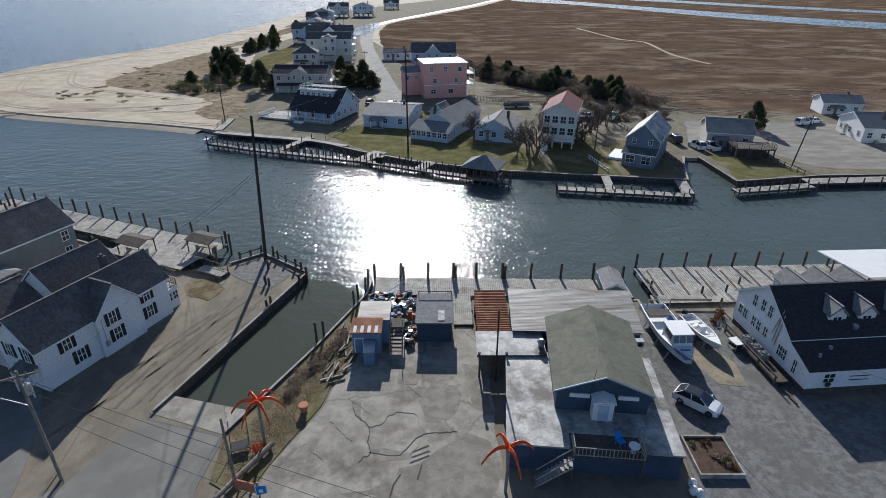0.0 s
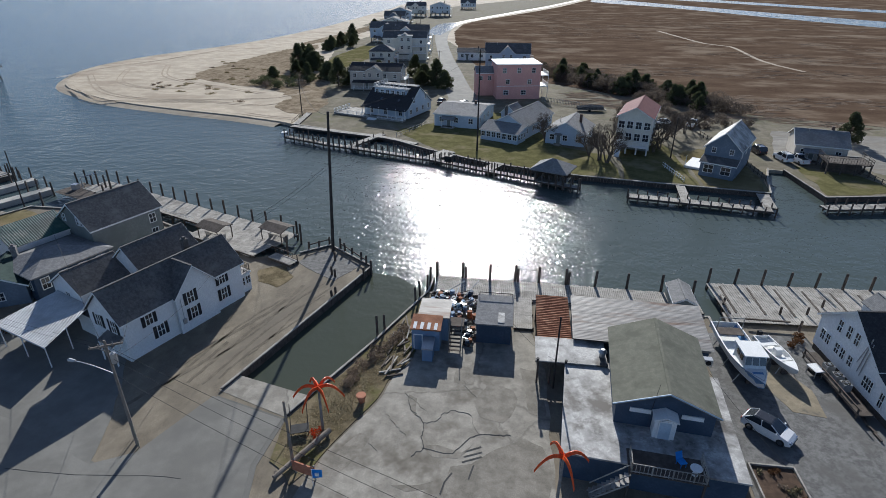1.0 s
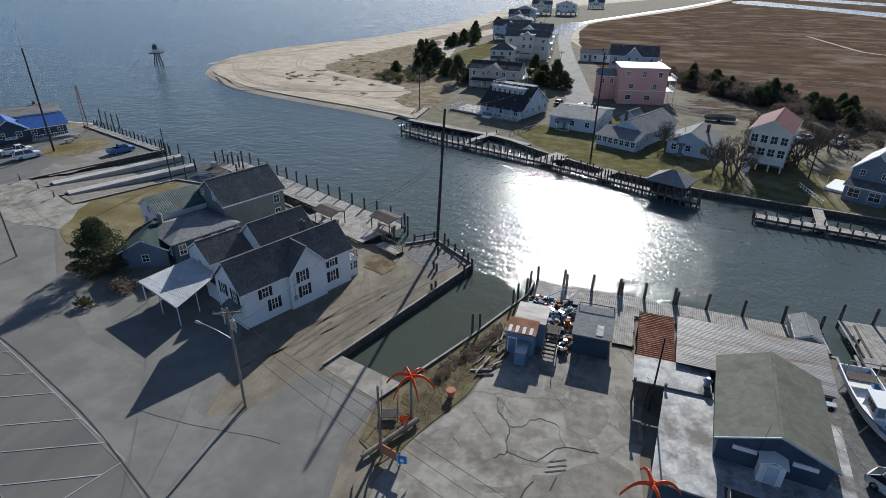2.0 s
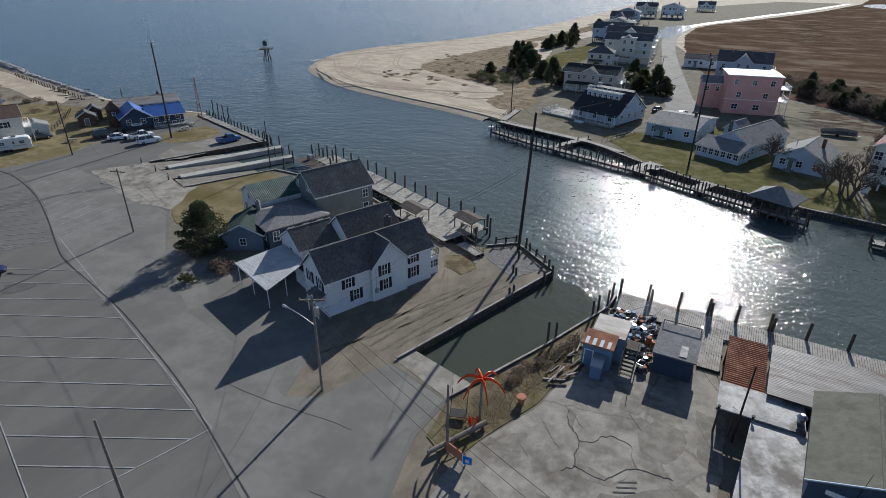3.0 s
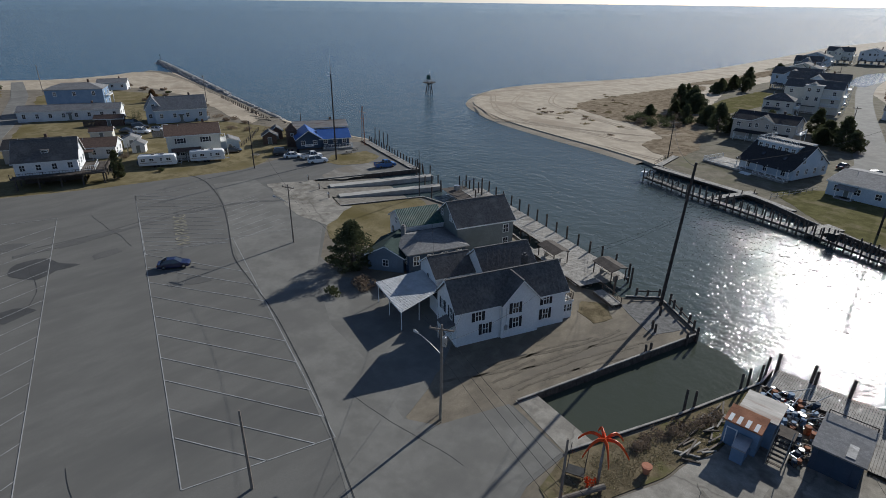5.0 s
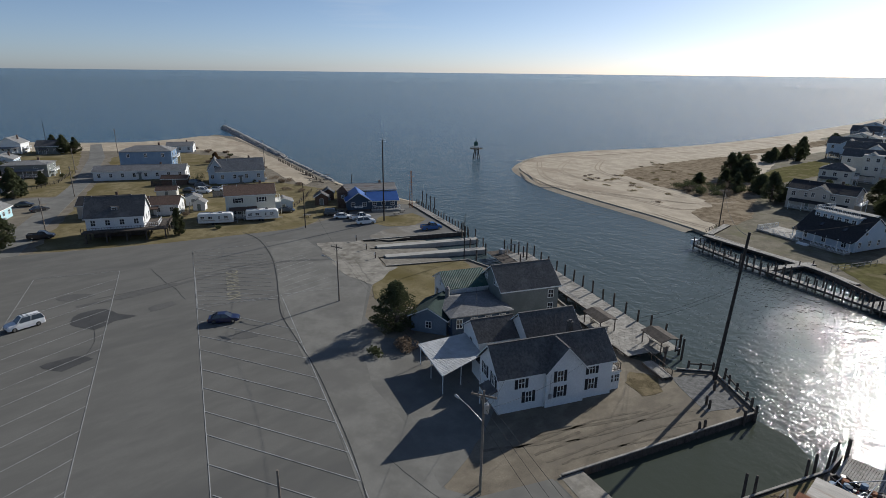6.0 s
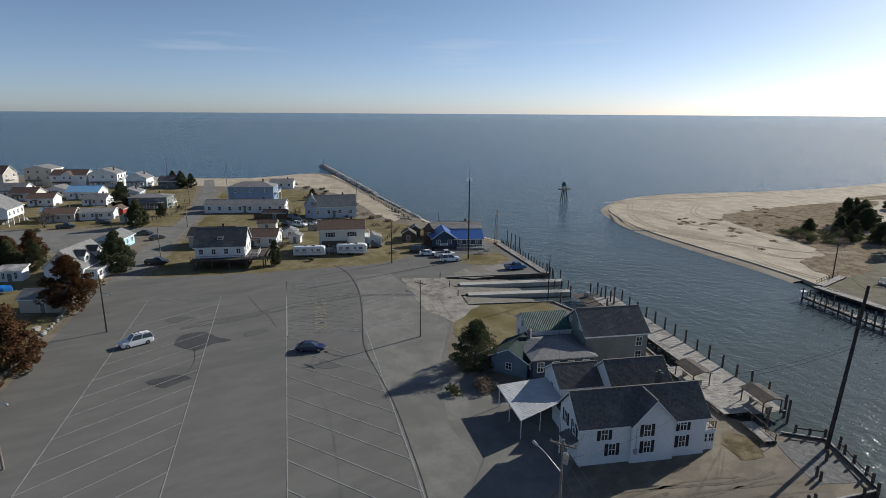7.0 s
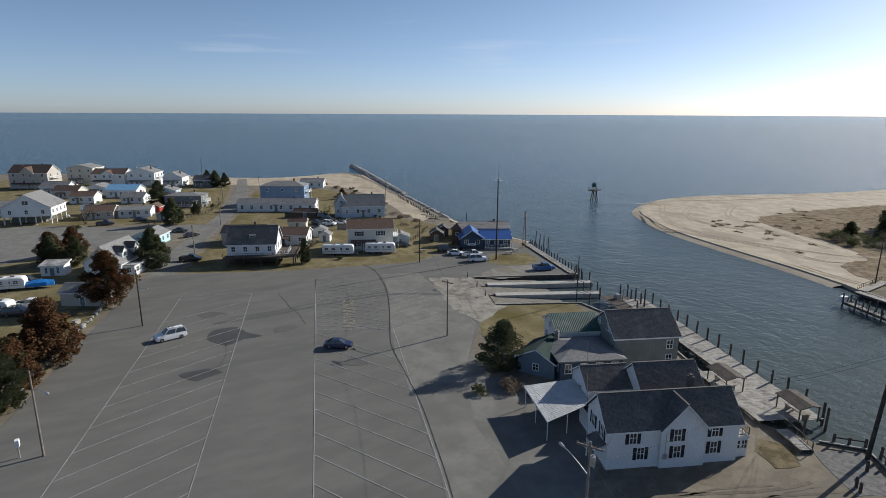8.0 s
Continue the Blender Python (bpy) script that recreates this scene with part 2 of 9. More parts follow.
ROCK = surface("jetty_rock", (0.22, 0.21, 0.2), (0.38, 0.365, 0.34), 0.6, 0.9, 0.5, 8)
ORANGE = surface("orange_plastic", (0.6, 0.07, 0.015), (0.75, 0.12, 0.03), 2, 0.4, 0.1)
BARK = surface("bark", (0.1, 0.08, 0.065), (0.17, 0.14, 0.115), 1.5, 0.95, 0.6, 10)
def foliage(*args, **kw):
    """A leaf surface that lets part of the light through."""
    m = surface(*args, **kw)
    n, k = m.node_tree.nodes, m.node_tree.links
    b = n["Principled BSDF"]
    tr = n.new("ShaderNodeBsdfTranslucent")
    k.new(b.inputs["Base Color"].links[0].from_socket, tr.inputs["Color"])
    mx = n.new("ShaderNodeMixShader")
    mx.inputs["Fac"].default_value = 0.4
    k.new(b.outputs["BSDF"], mx.inputs[1])
    k.new(tr.outputs["BSDF"], mx.inputs[2])
    k.new(mx.outputs["Shader"], n["Material Output"].inputs["Surface"])
    return m


CEDAR = foliage("cedar_foliage", (0.055, 0.066, 0.034), (0.12, 0.13, 0.066), 0.7, 0.9, 0, 6)
RUSSET = foliage("russet_foliage", (0.085, 0.045, 0.022), (0.16, 0.08, 0.038), 0.8, 0.9, 0, 6, stain=(0.045, 0.05, 0.022), stain_at=0.5)
BRAMBLE = foliage("dry_bramble", (0.16, 0.122, 0.09), (0.28, 0.22, 0.165), 0.8, 0.95, 0, 6)
THICKET = foliage("bare_thicket", (0.1, 0.08, 0.062), (0.2, 0.162, 0.128), 0.6, 0.95, 0, 6)
DRYWEED = foliage("dry_weeds", (0.2, 0.165, 0.09), (0.34, 0.28, 0.17), 1.5, 0.95, 0, 6)
VERGE = surface("weedy_earth", (0.085, 0.07, 0.043), (0.22, 0.18, 0.115), 0.7, 1.0, 0.4, 10, spec=0.0, stain=(0.12, 0.115, 0.05), stain_at=0.4)
BLUETARP = surface("blue_tarp", (0.02, 0.16, 0.5), (0.04, 0.24, 0.62), 1.0, 0.5, 0.4)
REDPAINT = surface("red_paint", (0.3, 0.04, 0.03), (0.38, 0.06, 0.045), 1, 0.6, 0.2)
CARBLUE = surface("blue_car_paint", (0.01, 0.014, 0.05), (0.014, 0.019, 0.07), 1, 0.22, 0, spec=0.7)
CARWHITE = surface("white_car_paint", (0.75, 0.75, 0.75), (0.82, 0.82, 0.82), 1, 0.22, 0, spec=0.6)
CARDARK = surface("dark_car_paint", (0.02, 0.02, 0.023), (0.035, 0.035, 0.04), 1, 0.22, 0, spec=0.7)
TRUCKBLUE = surface("bright_blue_car_paint", (0.03, 0.1, 0.28), (0.04, 0.13, 0.34), 1, 0.25, 0, spec=0.6)
CHROME = surface("chrome", (0.5, 0.5, 0.52), (0.62, 0.62, 0.63), 1, 0.18, 0, metal=0.95)
BOATBLUE = surface("boat_blue_paint", (0.08, 0.2, 0.42), (0.11, 0.25, 0.48), 1, 0.3, 0.05, spec=0.6)
YELLOWSAND = surface("yellow_sand", (0.2, 0.17, 0.12), (0.32, 0.27, 0.19), 0.9, 0.95, 0.5, 12, stain=(0.14, 0.125, 0.1), stain_at=0.5)
WETROAD = surface("wet_road", (0.1, 0.097, 0.09), (0.2, 0.195, 0.18), 0.1, 0.42, 0.05, 9, spec=0.7)
LOTDIRT = surface("packed_lot", (0.15, 0.139, 0.12), (0.27, 0.252, 0.22), 0.3, 0.93, 0.5, 14, stain=(0.17, 0.15, 0.12), stain_at=0.4, stretch=(0.6, 1.4, 1))
YARD = surface("yard_earth", (0.125, 0.112, 0.08), (0.225, 0.2, 0.15), 0.35, 0.97, 0.5, 14, spec=0.05, stain=(0.15, 0.14, 0.085), stain_at=0.4)
OLDWHITE = surface("weathered_white_metal", (0.4, 0.41, 0.415), (0.54, 0.545, 0.545), 0.7, 0.6, 0.2, 9, stain=(0.36, 0.36, 0.35), stain_at=0.4)
RUT = surface("rutted_earth", (0.11, 0.094, 0.071), (0.175, 0.15, 0.114), 0.8, 0.95, 0.6, 10)
TERRACOTTA = surface("terracotta", (0.36, 0.14, 0.08), (0.45, 0.2, 0.12), 2, 0.8, 0.2)

# ---- building helpers ----
class Mesh:
    """Collects vertices and faces of one part."""

    def __init__(self):
        self.v, self.f = [], []

    def add(self, verts, faces):
        o = len(self.v)
        self.v += [tuple(p) for p in verts]
        self.f += [tuple(i + o for i in q) for q in faces]
        return self

    def box(self, x0, y0, z0, x1, y1, z1, m=None):
        p = [(x, y, z) for z in (z0, z1) for x, y in ((x0, y0), (x1, y0), (x1, y1), (x0, y1))]
        if m:
            p = [m @ Vector(q) for q in p]
        return self.add(p, [(3, 2, 1, 0), (4, 5, 6, 7), (0, 1, 5, 4), (1, 2, 6, 5), (2, 3, 7, 6), (3, 0, 4, 7)])

    def tube(self, a, b, ra, rb=None, n=8):
        a, b, rb = Vector(a), Vector(b), ra if rb is None else rb
        d = (b - a).normalized()
        u = d.orthogonal().normalized()
        w = d.cross(u)
        ring = [(u * math.cos(i * math.tau / n) + w * math.sin(i * math.tau / n)) for i in range(n)]
        vs = [a + q * ra for q in ring] + [b + q * rb for q in ring]
        fs = [(i, (i + 1) % n, n + (i + 1) % n, n + i) for i in range(n)]
        return self.add(vs, fs + [tuple(range(n - 1, -1, -1)), tuple(range(n, 2 * n))])

    def prism(self, pts, z0, z1):
        n = len(pts)
        vs = [(*p[:2], z0) for p in pts] + [(*p[:2], z1) for p in pts]
        return self.add(vs, [tuple(range(n - 1, -1, -1)), tuple(range(n, 2 * n))] + [(i, (i + 1) % n, n + (i + 1) % n, n + i) for i in range(n)])

    def lattice(self, xs, zs, y0, y1):
        """An upright frame with bars, in one piece: of the cells between xs and zs, those with both numbers odd are open."""
        nx, nz = len(xs), len(zs)
        o = len(self.v)
        self.v += [(x, y, z) for y in (y0, y1) for z in zs for x in xs]

        def at(i, j, k):
            return o + k * nx * nz + j * nx + i

        def solid(i, j):
            return 0 <= i < nx - 1 and 0 <= j < nz - 1 and not (i % 2 and j % 2)
        for i in range(nx - 1):
            for j in range(nz - 1):
                if not solid(i, j):
                    continue
                self.f += [(at(i, j, 0), at(i + 1, j, 0), at(i + 1, j + 1, 0), at(i, j + 1, 0)), (at(i, j + 1, 1), at(i + 1, j + 1, 1), at(i + 1, j, 1), at(i, j, 1))]
                for di, dj, a, b in ((0, -1, (i, j), (i + 1, j)), (1, 0, (i + 1, j), (i + 1, j + 1)), (0, 1, (i + 1, j + 1), (i, j + 1)), (-1, 0, (i, j + 1), (i, j))):
                    if not solid(i + di, j + dj):
                        self.f.append((at(*a, 0), at(*a, 1), at(*b, 1), at(*b, 0)))
        return self

    def slab(self, quad, thick):
        """A plate on four corners, thick downwards along its normal."""
        q = [Vector(p) for p in quad]
        nrm = (q[1] - q[0]).cross(q[2] - q[0]).normalized() * thick
        return self.add([p - nrm for p in q] + q, [(3, 2, 1, 0), (4, 5, 6, 7), (0, 1, 5, 4), (1, 2, 6, 5), (2, 3, 7, 6), (3, 0, 4, 7)])

    def ribbed(self, quad, pitch, height, thick=0.02):
        """A corrugated sheet: ribs run from edge 0-1 to edge 3-2."""
        a, b, c, d = (Vector(p) for p in quad)
        nrm = (b - a).cross(d - a).normalized()
        n = max(4, int((b - a).length / pitch) * 4)
        vs = []
        for i in range(n + 1):
            t = i / n
            up = nrm * (height * (0.5 + 0.5 * math.sin(i * math.pi / 2)))
            for p in (a.lerp(b, t), d.lerp(c, t)):
                vs += [p + up, p + up - nrm * thick]
        fs = []
        for i in range(n):
            o = 4 * i
            fs += [(o, o + 4, o + 6, o + 2), (o + 1, o + 3, o + 7, o + 5), (o, o + 1, o + 5, o + 4), (o + 2, o + 6, o + 7, o + 3)]
        return self.add(vs, fs)

    def data(self, name, material, smooth=False):
        me = bpy.data.meshes.new(name)
        me.from_pydata(self.v, [], self.f)
        me.materials.append(material)
        if smooth:
            me.shade_smooth()
        me.update()
        return me


def part(name, mesh, material, parent=None, label="", smooth=False):
    ob = new(name, mesh.data(name, material, smooth) if isinstance(mesh, Mesh) else mesh)
    ob.parent = parent
    return tagged(ob, label)


def thing(name, m, label, category, group="", kind=""):
    ob = new(name)
    ob.matrix_basis = m
    return tagged(ob, label, category, group, kind)


def smooth_line(pts, step=3.0, closed=False):
    """Catmull-Rom through the points, resampled about every step metres."""
    out, n = [], len(pts)
    for i in range(n if closed else n - 1):
        p = [Vector(pts[(i + k) % n] if closed else pts[min(max(i + k, 0), n - 1)]) for k in (-1, 0, 1, 2)]
        m = max(1, int((p[2] - p[1]).length / step))
        for j in range(m):
            t = j / m
            out.append(0.5 * ((2 * p[1]) + (p[2] - p[0]) * t + (2 * p[0] - 5 * p[1] + 4 * p[2] - p[3]) * t * t + (3 * p[1] - p[0] - 3 * p[2] + p[3]) * t ** 3))
    if not closed:
        out.append(Vector(pts[-1]))
    return [(q[0], q[1]) for q in out]


def ragged(pts, amount=0.5, step=1.5):
    """A closed outline broken into short, wandering edges."""
    out, n = [], len(pts)
    for i in range(n):
        a, b = Vector(pts[i]), Vector(pts[(i + 1) % n])
        m = max(1, min(160, int((b - a).length / step)))
        for j in range(m):
            q = a.lerp(b, j / m)
            w = noise.noise_vector(Vector((q.x * 0.31, q.y * 0.31, 4.2))) * amount
            out.append((q.x + w.x, q.y + w.y))
    return out


def sheet(name, pts, z, material, label, category="ground", thick=0.25):
    """A ground layer with the given outline, its top at z."""
    bm = bmesh.new()
    top = [bm.verts.new((x, y, z)) for x, y in pts]
    low = [bm.verts.new((x, y, z - thick)) for x, y in pts]
    f = bm.faces.new(top)
    if f.normal.z < 0:
        f.normal_flip()
    n = len(pts)
    for i in range(n):
        bm.faces.new((top[i], top[(i + 1) % n], low[(i + 1) % n], low[i]))
    bm.normal_update()
    if f.normal.z < 0:
        bmesh.ops.reverse_faces(bm, faces=bm.faces[:])
    bmesh.ops.triangulate(bm, faces=[f])
    me = bpy.data.meshes.new(name)
    bm.to_mesh(me)
    bm.free()
    me.materials.append(material)
    return tagged(new(name, me), label, category, kind="structure")


# ---- water, land ----
SEA = -0.75
rings = [0.0, 60, 150, 300, 600, 1200, 2400, 3400, 4300, 4950]
seg = 96
wm = Mesh()
wm.v = [(0.0, 0.0, SEA)]
for r_ in rings[1:]:
    for i in range(seg):
        a = i * math.tau / seg
        rise = 34.0 * max(0.0, (r_ - 2400) / 2550) ** 2
        wm.v.append((r_ * math.cos(a), r_ * math.sin(a), SEA + rise))
for i in range(seg):
    wm.f.append((0, 1 + i, 1 + (i + 1) % seg))
for k_ in range(len(rings) - 2):
    for i in range(seg):
        o, o2 = 1 + k_ * seg, 1 + (k_ + 1) * seg
        wm.f.append((o + i, o2 + i, o2 + (i + 1) % seg, o + (i + 1) % seg))
tagged(part("water", wm, WATER, smooth=True), "green-grey rippled harbour and sea water in low sun", "water", kind="structure")

near_shore = (smooth_line([(-480, -500), (-455, -200), (-440, -60), (-425, -30), (-382, 20), (-352, 60), (-342, 85), (-345, 110), (-356, 126)], 8)
              + smooth_line([(-340, 131), (-300, 124), (-247, 115), (-177, 102.5), (-150, 103), (-133, 105)], 8)
              + [(-131.6, 104), (-97.6, 93.1), (-107.6, 69.6), (-89.2, 63.1), (-81.5, 79), (-62, 79), (-45, 71), (-36.5, 66.5), (-30, 68.2), (-26, 71.5), (-18.4, 66),
                 (-26.9, 39.5), (-19.2, 37), (-13.8, 49.5), (-9.6, 60.5), (24.4, 59.5), (24.4, 56), (26.2, 56), (26.4, 60.5), (60, 60.5), (200, 75), (900, 110), (900, -900), (-480, -900)])
sheet("ground", near_shore, 0.0, DIRT, "sandy brown trampled earth", thick=3.0)

far_shore = (smooth_line([(-60, 1250), (-126, 760), (-131, 600), (-134, 430), (-143, 335), (-154, 290), (-169, 252), (-173, 224), (-168, 203), (-156, 181), (-139, 168.5),
                          (-121, 159), (-97, 152), (-76, 147), (-62, 142.5)], 7)
             + [(-55, 139), (-31.4, 131), (-18.8, 122), (-4.8, 114.2), (13.3, 108.8), (24.5, 107), (48, 103.8), (50, 111), (53, 119), (56, 118.5), (57.2, 103), (76, 106.6),
                (95, 107.5), (300, 125), (900, 180), (4300, 900), (3200, 3200), (700, 4400), (100, 3000)])
sheet("ground", far_shore, 0.0, SAND, "pale tan beach sand with vehicle tracks", thick=3.0)


def beach_slope(name, line, out, material, label):
    """The sloping strip of sand from the land's edge down into the water."""
    me, n = Mesh(), len(line)
    for i, p in enumerate(line):
        a, b = Vector(line[max(i - 1, 0)]), Vector(line[min(i + 1, n - 1)])
        d = (b - a).normalized()
        o = Vector((d.y, -d.x)) * -out
        me.v += [(p[0] - o.x * 0.3, p[1] - o.y * 0.3, 0.02), (p[0] + o.x * 0.35, p[1] + o.y * 0.35, -0.5), (p[0] + o.x * 1.3, p[1] + o.y * 1.3, -2.6)]
        if i:
            for k in (0, 1):
                me.f.append((3 * i - 3 + k, 3 * i + k, 3 * i + k + 1, 3 * i - 2 + k))
    tagged(part(name, me, material, smooth=True), label, "beach", kind="structure")


beach_slope("beach", far_shore[:far_shore.index((-55, 139))], -7, SAND, "wet tan sand sloping into the water")
beach_slope("beach", near_shore[:near_shore.index((-131.6, 104))], 6, SAND, "tan sand sloping into the sea")

near_sand = smooth_line([(-400, 0), (-352, 62), (-343, 90), (-350, 122), (-300, 122), (-247, 112), (-185, 100), (-178, 92), (-215, 96), (-250, 100), (-285, 98), (-300, 75), (-345, 20)], 8, True)
sheet("beach", ragged(near_sand, 2, 4), 0.03, SAND, "pale dry beach sand behind the jetty", "beach")
sheet("parking_lot", [(-145, 6.5), (-135.5, 31.2), (-127.5, 62), (-132, 80), (-138, 94), (-131.5, 101), (-99, 91.5), (-108.5, 69), (-89, 62.8), (-82, 54.5), (-66, 41.5), (-53, 35),
                      (-44.5, 33.5), (-33, 29.5), (-30, 31), (-26.9, 38.6), (-19.2, 36.5), (-19.6, 31), (-17, 20), (-10, 0), (-10, -60), (-75, -60), (-81, -17), (-104, -10.7), (-144, 0.4)], 0.04, ASPHALT,
      "grey asphalt parking lot with oil stains", "parking lot")
sheet("street", [(-82.5, 54), (-66, 41.2), (-53, 34.7), (-44.5, 33.2), (-33.5, 29.3), (-30.4, 31), (-27.3, 38.5), (-19.6, 36.4), (-20.1, 31), (-17.6, 20), (-27.4, 18.5), (-36.4, 22.6), (-50.6, 27.4), (-62.5, 30.9), (-76.3, 34.6), (-88.7, 39.2), (-104.8, 46.4), (-121, 51.5), (-118, 60)],
      0.055, STREET, "worn pale asphalt street round the lot", "street")
sheet("street", ragged([(-76, 47), (-63, 44), (-57.5, 48), (-52, 51), (-39.2, 42.8), (-36.6, 38), (-35.6, 35.4), (-34.4, 32.6), (-33.5, 29.2), (-45, 30.5), (-60, 35)], 0.25, 1.0), 0.05, STREET, "worn asphalt forecourt beside the carport", "street")
sheet("grass", ragged([(-124, 86), (-119, 80.6), (-113.5, 82), (-111, 88), (-114, 94), (-121, 95.5)], 0.8, 1.2), 0.065, GRASS, "dry grass round the tall pole", "grass", 0.05)
sheet("worn_patch", ragged(smooth_line([(-112, 78), (-108, 72), (-104, 74), (-103, 84), (-107, 92), (-111, 88)], 2, True), 0.9, 1.2), 0.068, LOTDIRT, "paler worn gravel patch in the lot", "ground", 0.05)
sheet("concrete_apron", ragged([(-113, 60.2), (-108, 69), (-98, 66.6), (-89.4, 62.6), (-87.5, 64.5), (-82.5, 55.2), (-92, 54)], 0.6, 1.5), 0.07, CONCRETE, "pale sandy concrete apron above the boat ramps", "apron")
sheet("street", [(-144.5, 1), (-145, 6.8), (-171, 15.8), (-232, 37), (-292, 53), (-345, 62), (-345, 57), (-291, 46.5), (-231, 31), (-171.5, 9)], 0.05, STREET, "narrow grey asphalt street towards the beach", "street")
sheet("street", [(-178, -300), (-176, -30), (-183, -18), (-196, 12), (-200, 21.5), (-206, 24), (-212, 12), (-215, -5), (-232, -30), (-240, -300)], 0.045, STREET, "grey asphalt side road and paved area", "street")
for i_, (pts, mat_, lab) in enumerate((
        ([(-126.8, 63.5), (-135.8, 31.5), (-145, 9), (-170, 18), (-200, 28), (-226, 37), (-226, 62), (-185, 88), (-160, 96), (-143, 90), (-137, 78)], GRASS, "dry yellow winter lawn between houses"),
        ([(-144.5, -1), (-104, -12), (-81, -18.5), (-78, -60), (-170, -60), (-174, -32), (-181, -18), (-170, 7)], GRASS, "dry patchy grass beside the lot"),
        ([(-216, 10), (-207, 25), (-290, 43), (-330, 50), (-350, 20), (-400, -40), (-400, -100), (-242, -100), (-233, -32)], GRASS, "dry winter lawn round beach houses"),
        ([(-205, 40), (-232, 39), (-290, 56), (-295, 80), (-260, 96), (-215, 92), (-190, 82)], GRASS, "dry lawn and sandy yards"),
        ([(-84, 56.5), (-77, 52), (-70, 53), (-66, 60), (-68, 72), (-82, 77.5), (-88, 64.5)], GRASS, "dry mown grass beside the ramps"))):
    sheet("grass", ragged(pts, 1.2, 2.5), 0.012 + 0.006 * i_, mat_, lab, "grass")
sheet("concrete_yard", ragged([(-9.2, 46.8), (-10.4, 43.5), (-11.8, 39), (-14.4, 33), (-15.5, 28), (-14, 8), (4.8, 8), (5.0, 30), (4.7, 46), (3.4, 53.4), (-9, 53.4)], 0.35, 1.2), 0.06, CONCRETE,
      "cracked stained concrete yard", "yard")
sheet("gravel_yard", ragged([(20.2, 5), (20.6, 36), (22.2, 56), (34, 56.5), (35.2, 41.6), (60, 40), (80, 5)], 0.3, 1.5), 0.05, GRAVEL, "dark grey gravel yard", "yard")
sheet("sand_patch", ragged([(26.3, 47.5), (28.8, 51.5), (30.6, 47), (30.4, 43.2), (27.5, 43.6)], 0.3, 0.8), 0.07, YELLOWSAND, "yellow sand patch under a boat", "ground")
sheet("weed_verge", ragged([(-19.0, 36.6), (-13.6, 49), (-9.8, 59.8), (-8.8, 53), (-9.4, 46.8), (-10.6, 43.5), (-12.2, 39), (-14.6, 33), (-16, 29.5), (-18.6, 31.5)], 0.4, 1.0), 0.065, VERGE,
      "dry weedy verge along the slip", "grass")
sheet("gravel_patch", ragged([(-29.5, 66), (-26, 70.5), (-20, 66.2), (-22.5, 61.5)], 0.6, 1.0), 0.03, GRAVEL, "grey gravel at the spit's tip", "ground")
sheet("boat_ramp", [(-27.2, 39.4), (-26.2, 41.8), (-18.2, 39.8), (-19.3, 36.7)], 0.02, CONCRETE, "pale concrete edge of the launching ramp", "ramp", 2.4)
rm = Mesh().add([(-26.3, 41.7, -0.5), (-18.2, 39.7, -0.5), (-16.2, 44.2, -2.4), (-24.6, 46.6, -2.4)], [(0, 1, 2, 3)])
tagged(part("boat_ramp", rm, CONCRETE), "wet concrete launching slope running into the slip", "ramp", kind="structure")

# far bank
sheet("marsh", ragged([(-34, 474), (14, 596), (44, 680), (92, 850), (150, 1200), (700, 3000), (3000, 2900), (3400, 900), (700, 172), (300, 148), (170, 150), (121, 153), (90, 163), (70, 169), (50, 179),
                            (30, 196), (6, 216), (-12, 232), (-25, 274), (-35, 328), (-42, 385), (-42, 440)], 1.2, 4), 0.06, MARSH, "brown winter salt marsh", "marsh")
sheet("village_ground", ragged([(-57, 140), (-31.4, 131.3), (-18.8, 122.3), (-4.8, 114.5), (13.3, 109.1), (24.5, 107.3), (47.8, 104.1), (49.7, 111), (52.7, 119.5), (56.3, 119), (57.5, 103.4), (76, 107), (95, 108),
                                (130, 112), (150, 140), (121, 153), (70, 169), (22, 201), (8, 236), (-18, 264), (-60, 400), (-84, 410), (-95, 300), (-72, 200), (-64, 165)], 0.8, 3), 0.03, YARD, "sandy village ground", "ground")
for pts in ([(-30, 138), (-18, 123.5), (-4, 115.5), (13, 110), (22, 109), (21, 124), (9, 131), (4, 152), (-4, 162), (-14, 160), (-21, 147)],
            [(22.5, 108.6), (36, 107), (35.5, 140), (31, 145), (24, 128)], [(58.2, 104.5), (74, 107.8), (70, 117), (59.5, 122)],
            [(-82, 222), (-72, 226), (-67, 262), (-71, 305), (-82, 307), (-85, 267)]):
    sheet("lawn", ragged(pts, 0.7, 1.5), 0.055, LAWN, "green-yellow winter lawn", "grass")
sheet("lawn", ragged([(37, 106.5), (47.3, 105), (49.5, 113), (49, 128), (43, 132), (37, 128)], 0.6, 1.5), 0.055, GRASS, "tan dry yard grass", "grass")
for k_, pts in enumerate(([(-122, 206), (-123, 235), (-117, 278), (-107, 306), (-96, 262), (-80, 232), (-65, 192), (-62, 166), (-82, 184), (-100, 191)], [(-72, 168), (-69, 157), (-58, 150.5), (-57, 167), (-63, 179)], [(-118, 300), (-112, 360), (-106, 420), (-98, 400), (-104, 330)])):
    sheet("dune", ragged(smooth_line(pts, 4, True), 2.0, 1.6), 0.04 + 0.012 * k_, DUNE, "brown dune grass on sand", "dune")
WHEELED = surface("churned_sand", (0.27, 0.215, 0.155), (0.4, 0.33, 0.245), 0.5, 0.95, 0.5, 9)
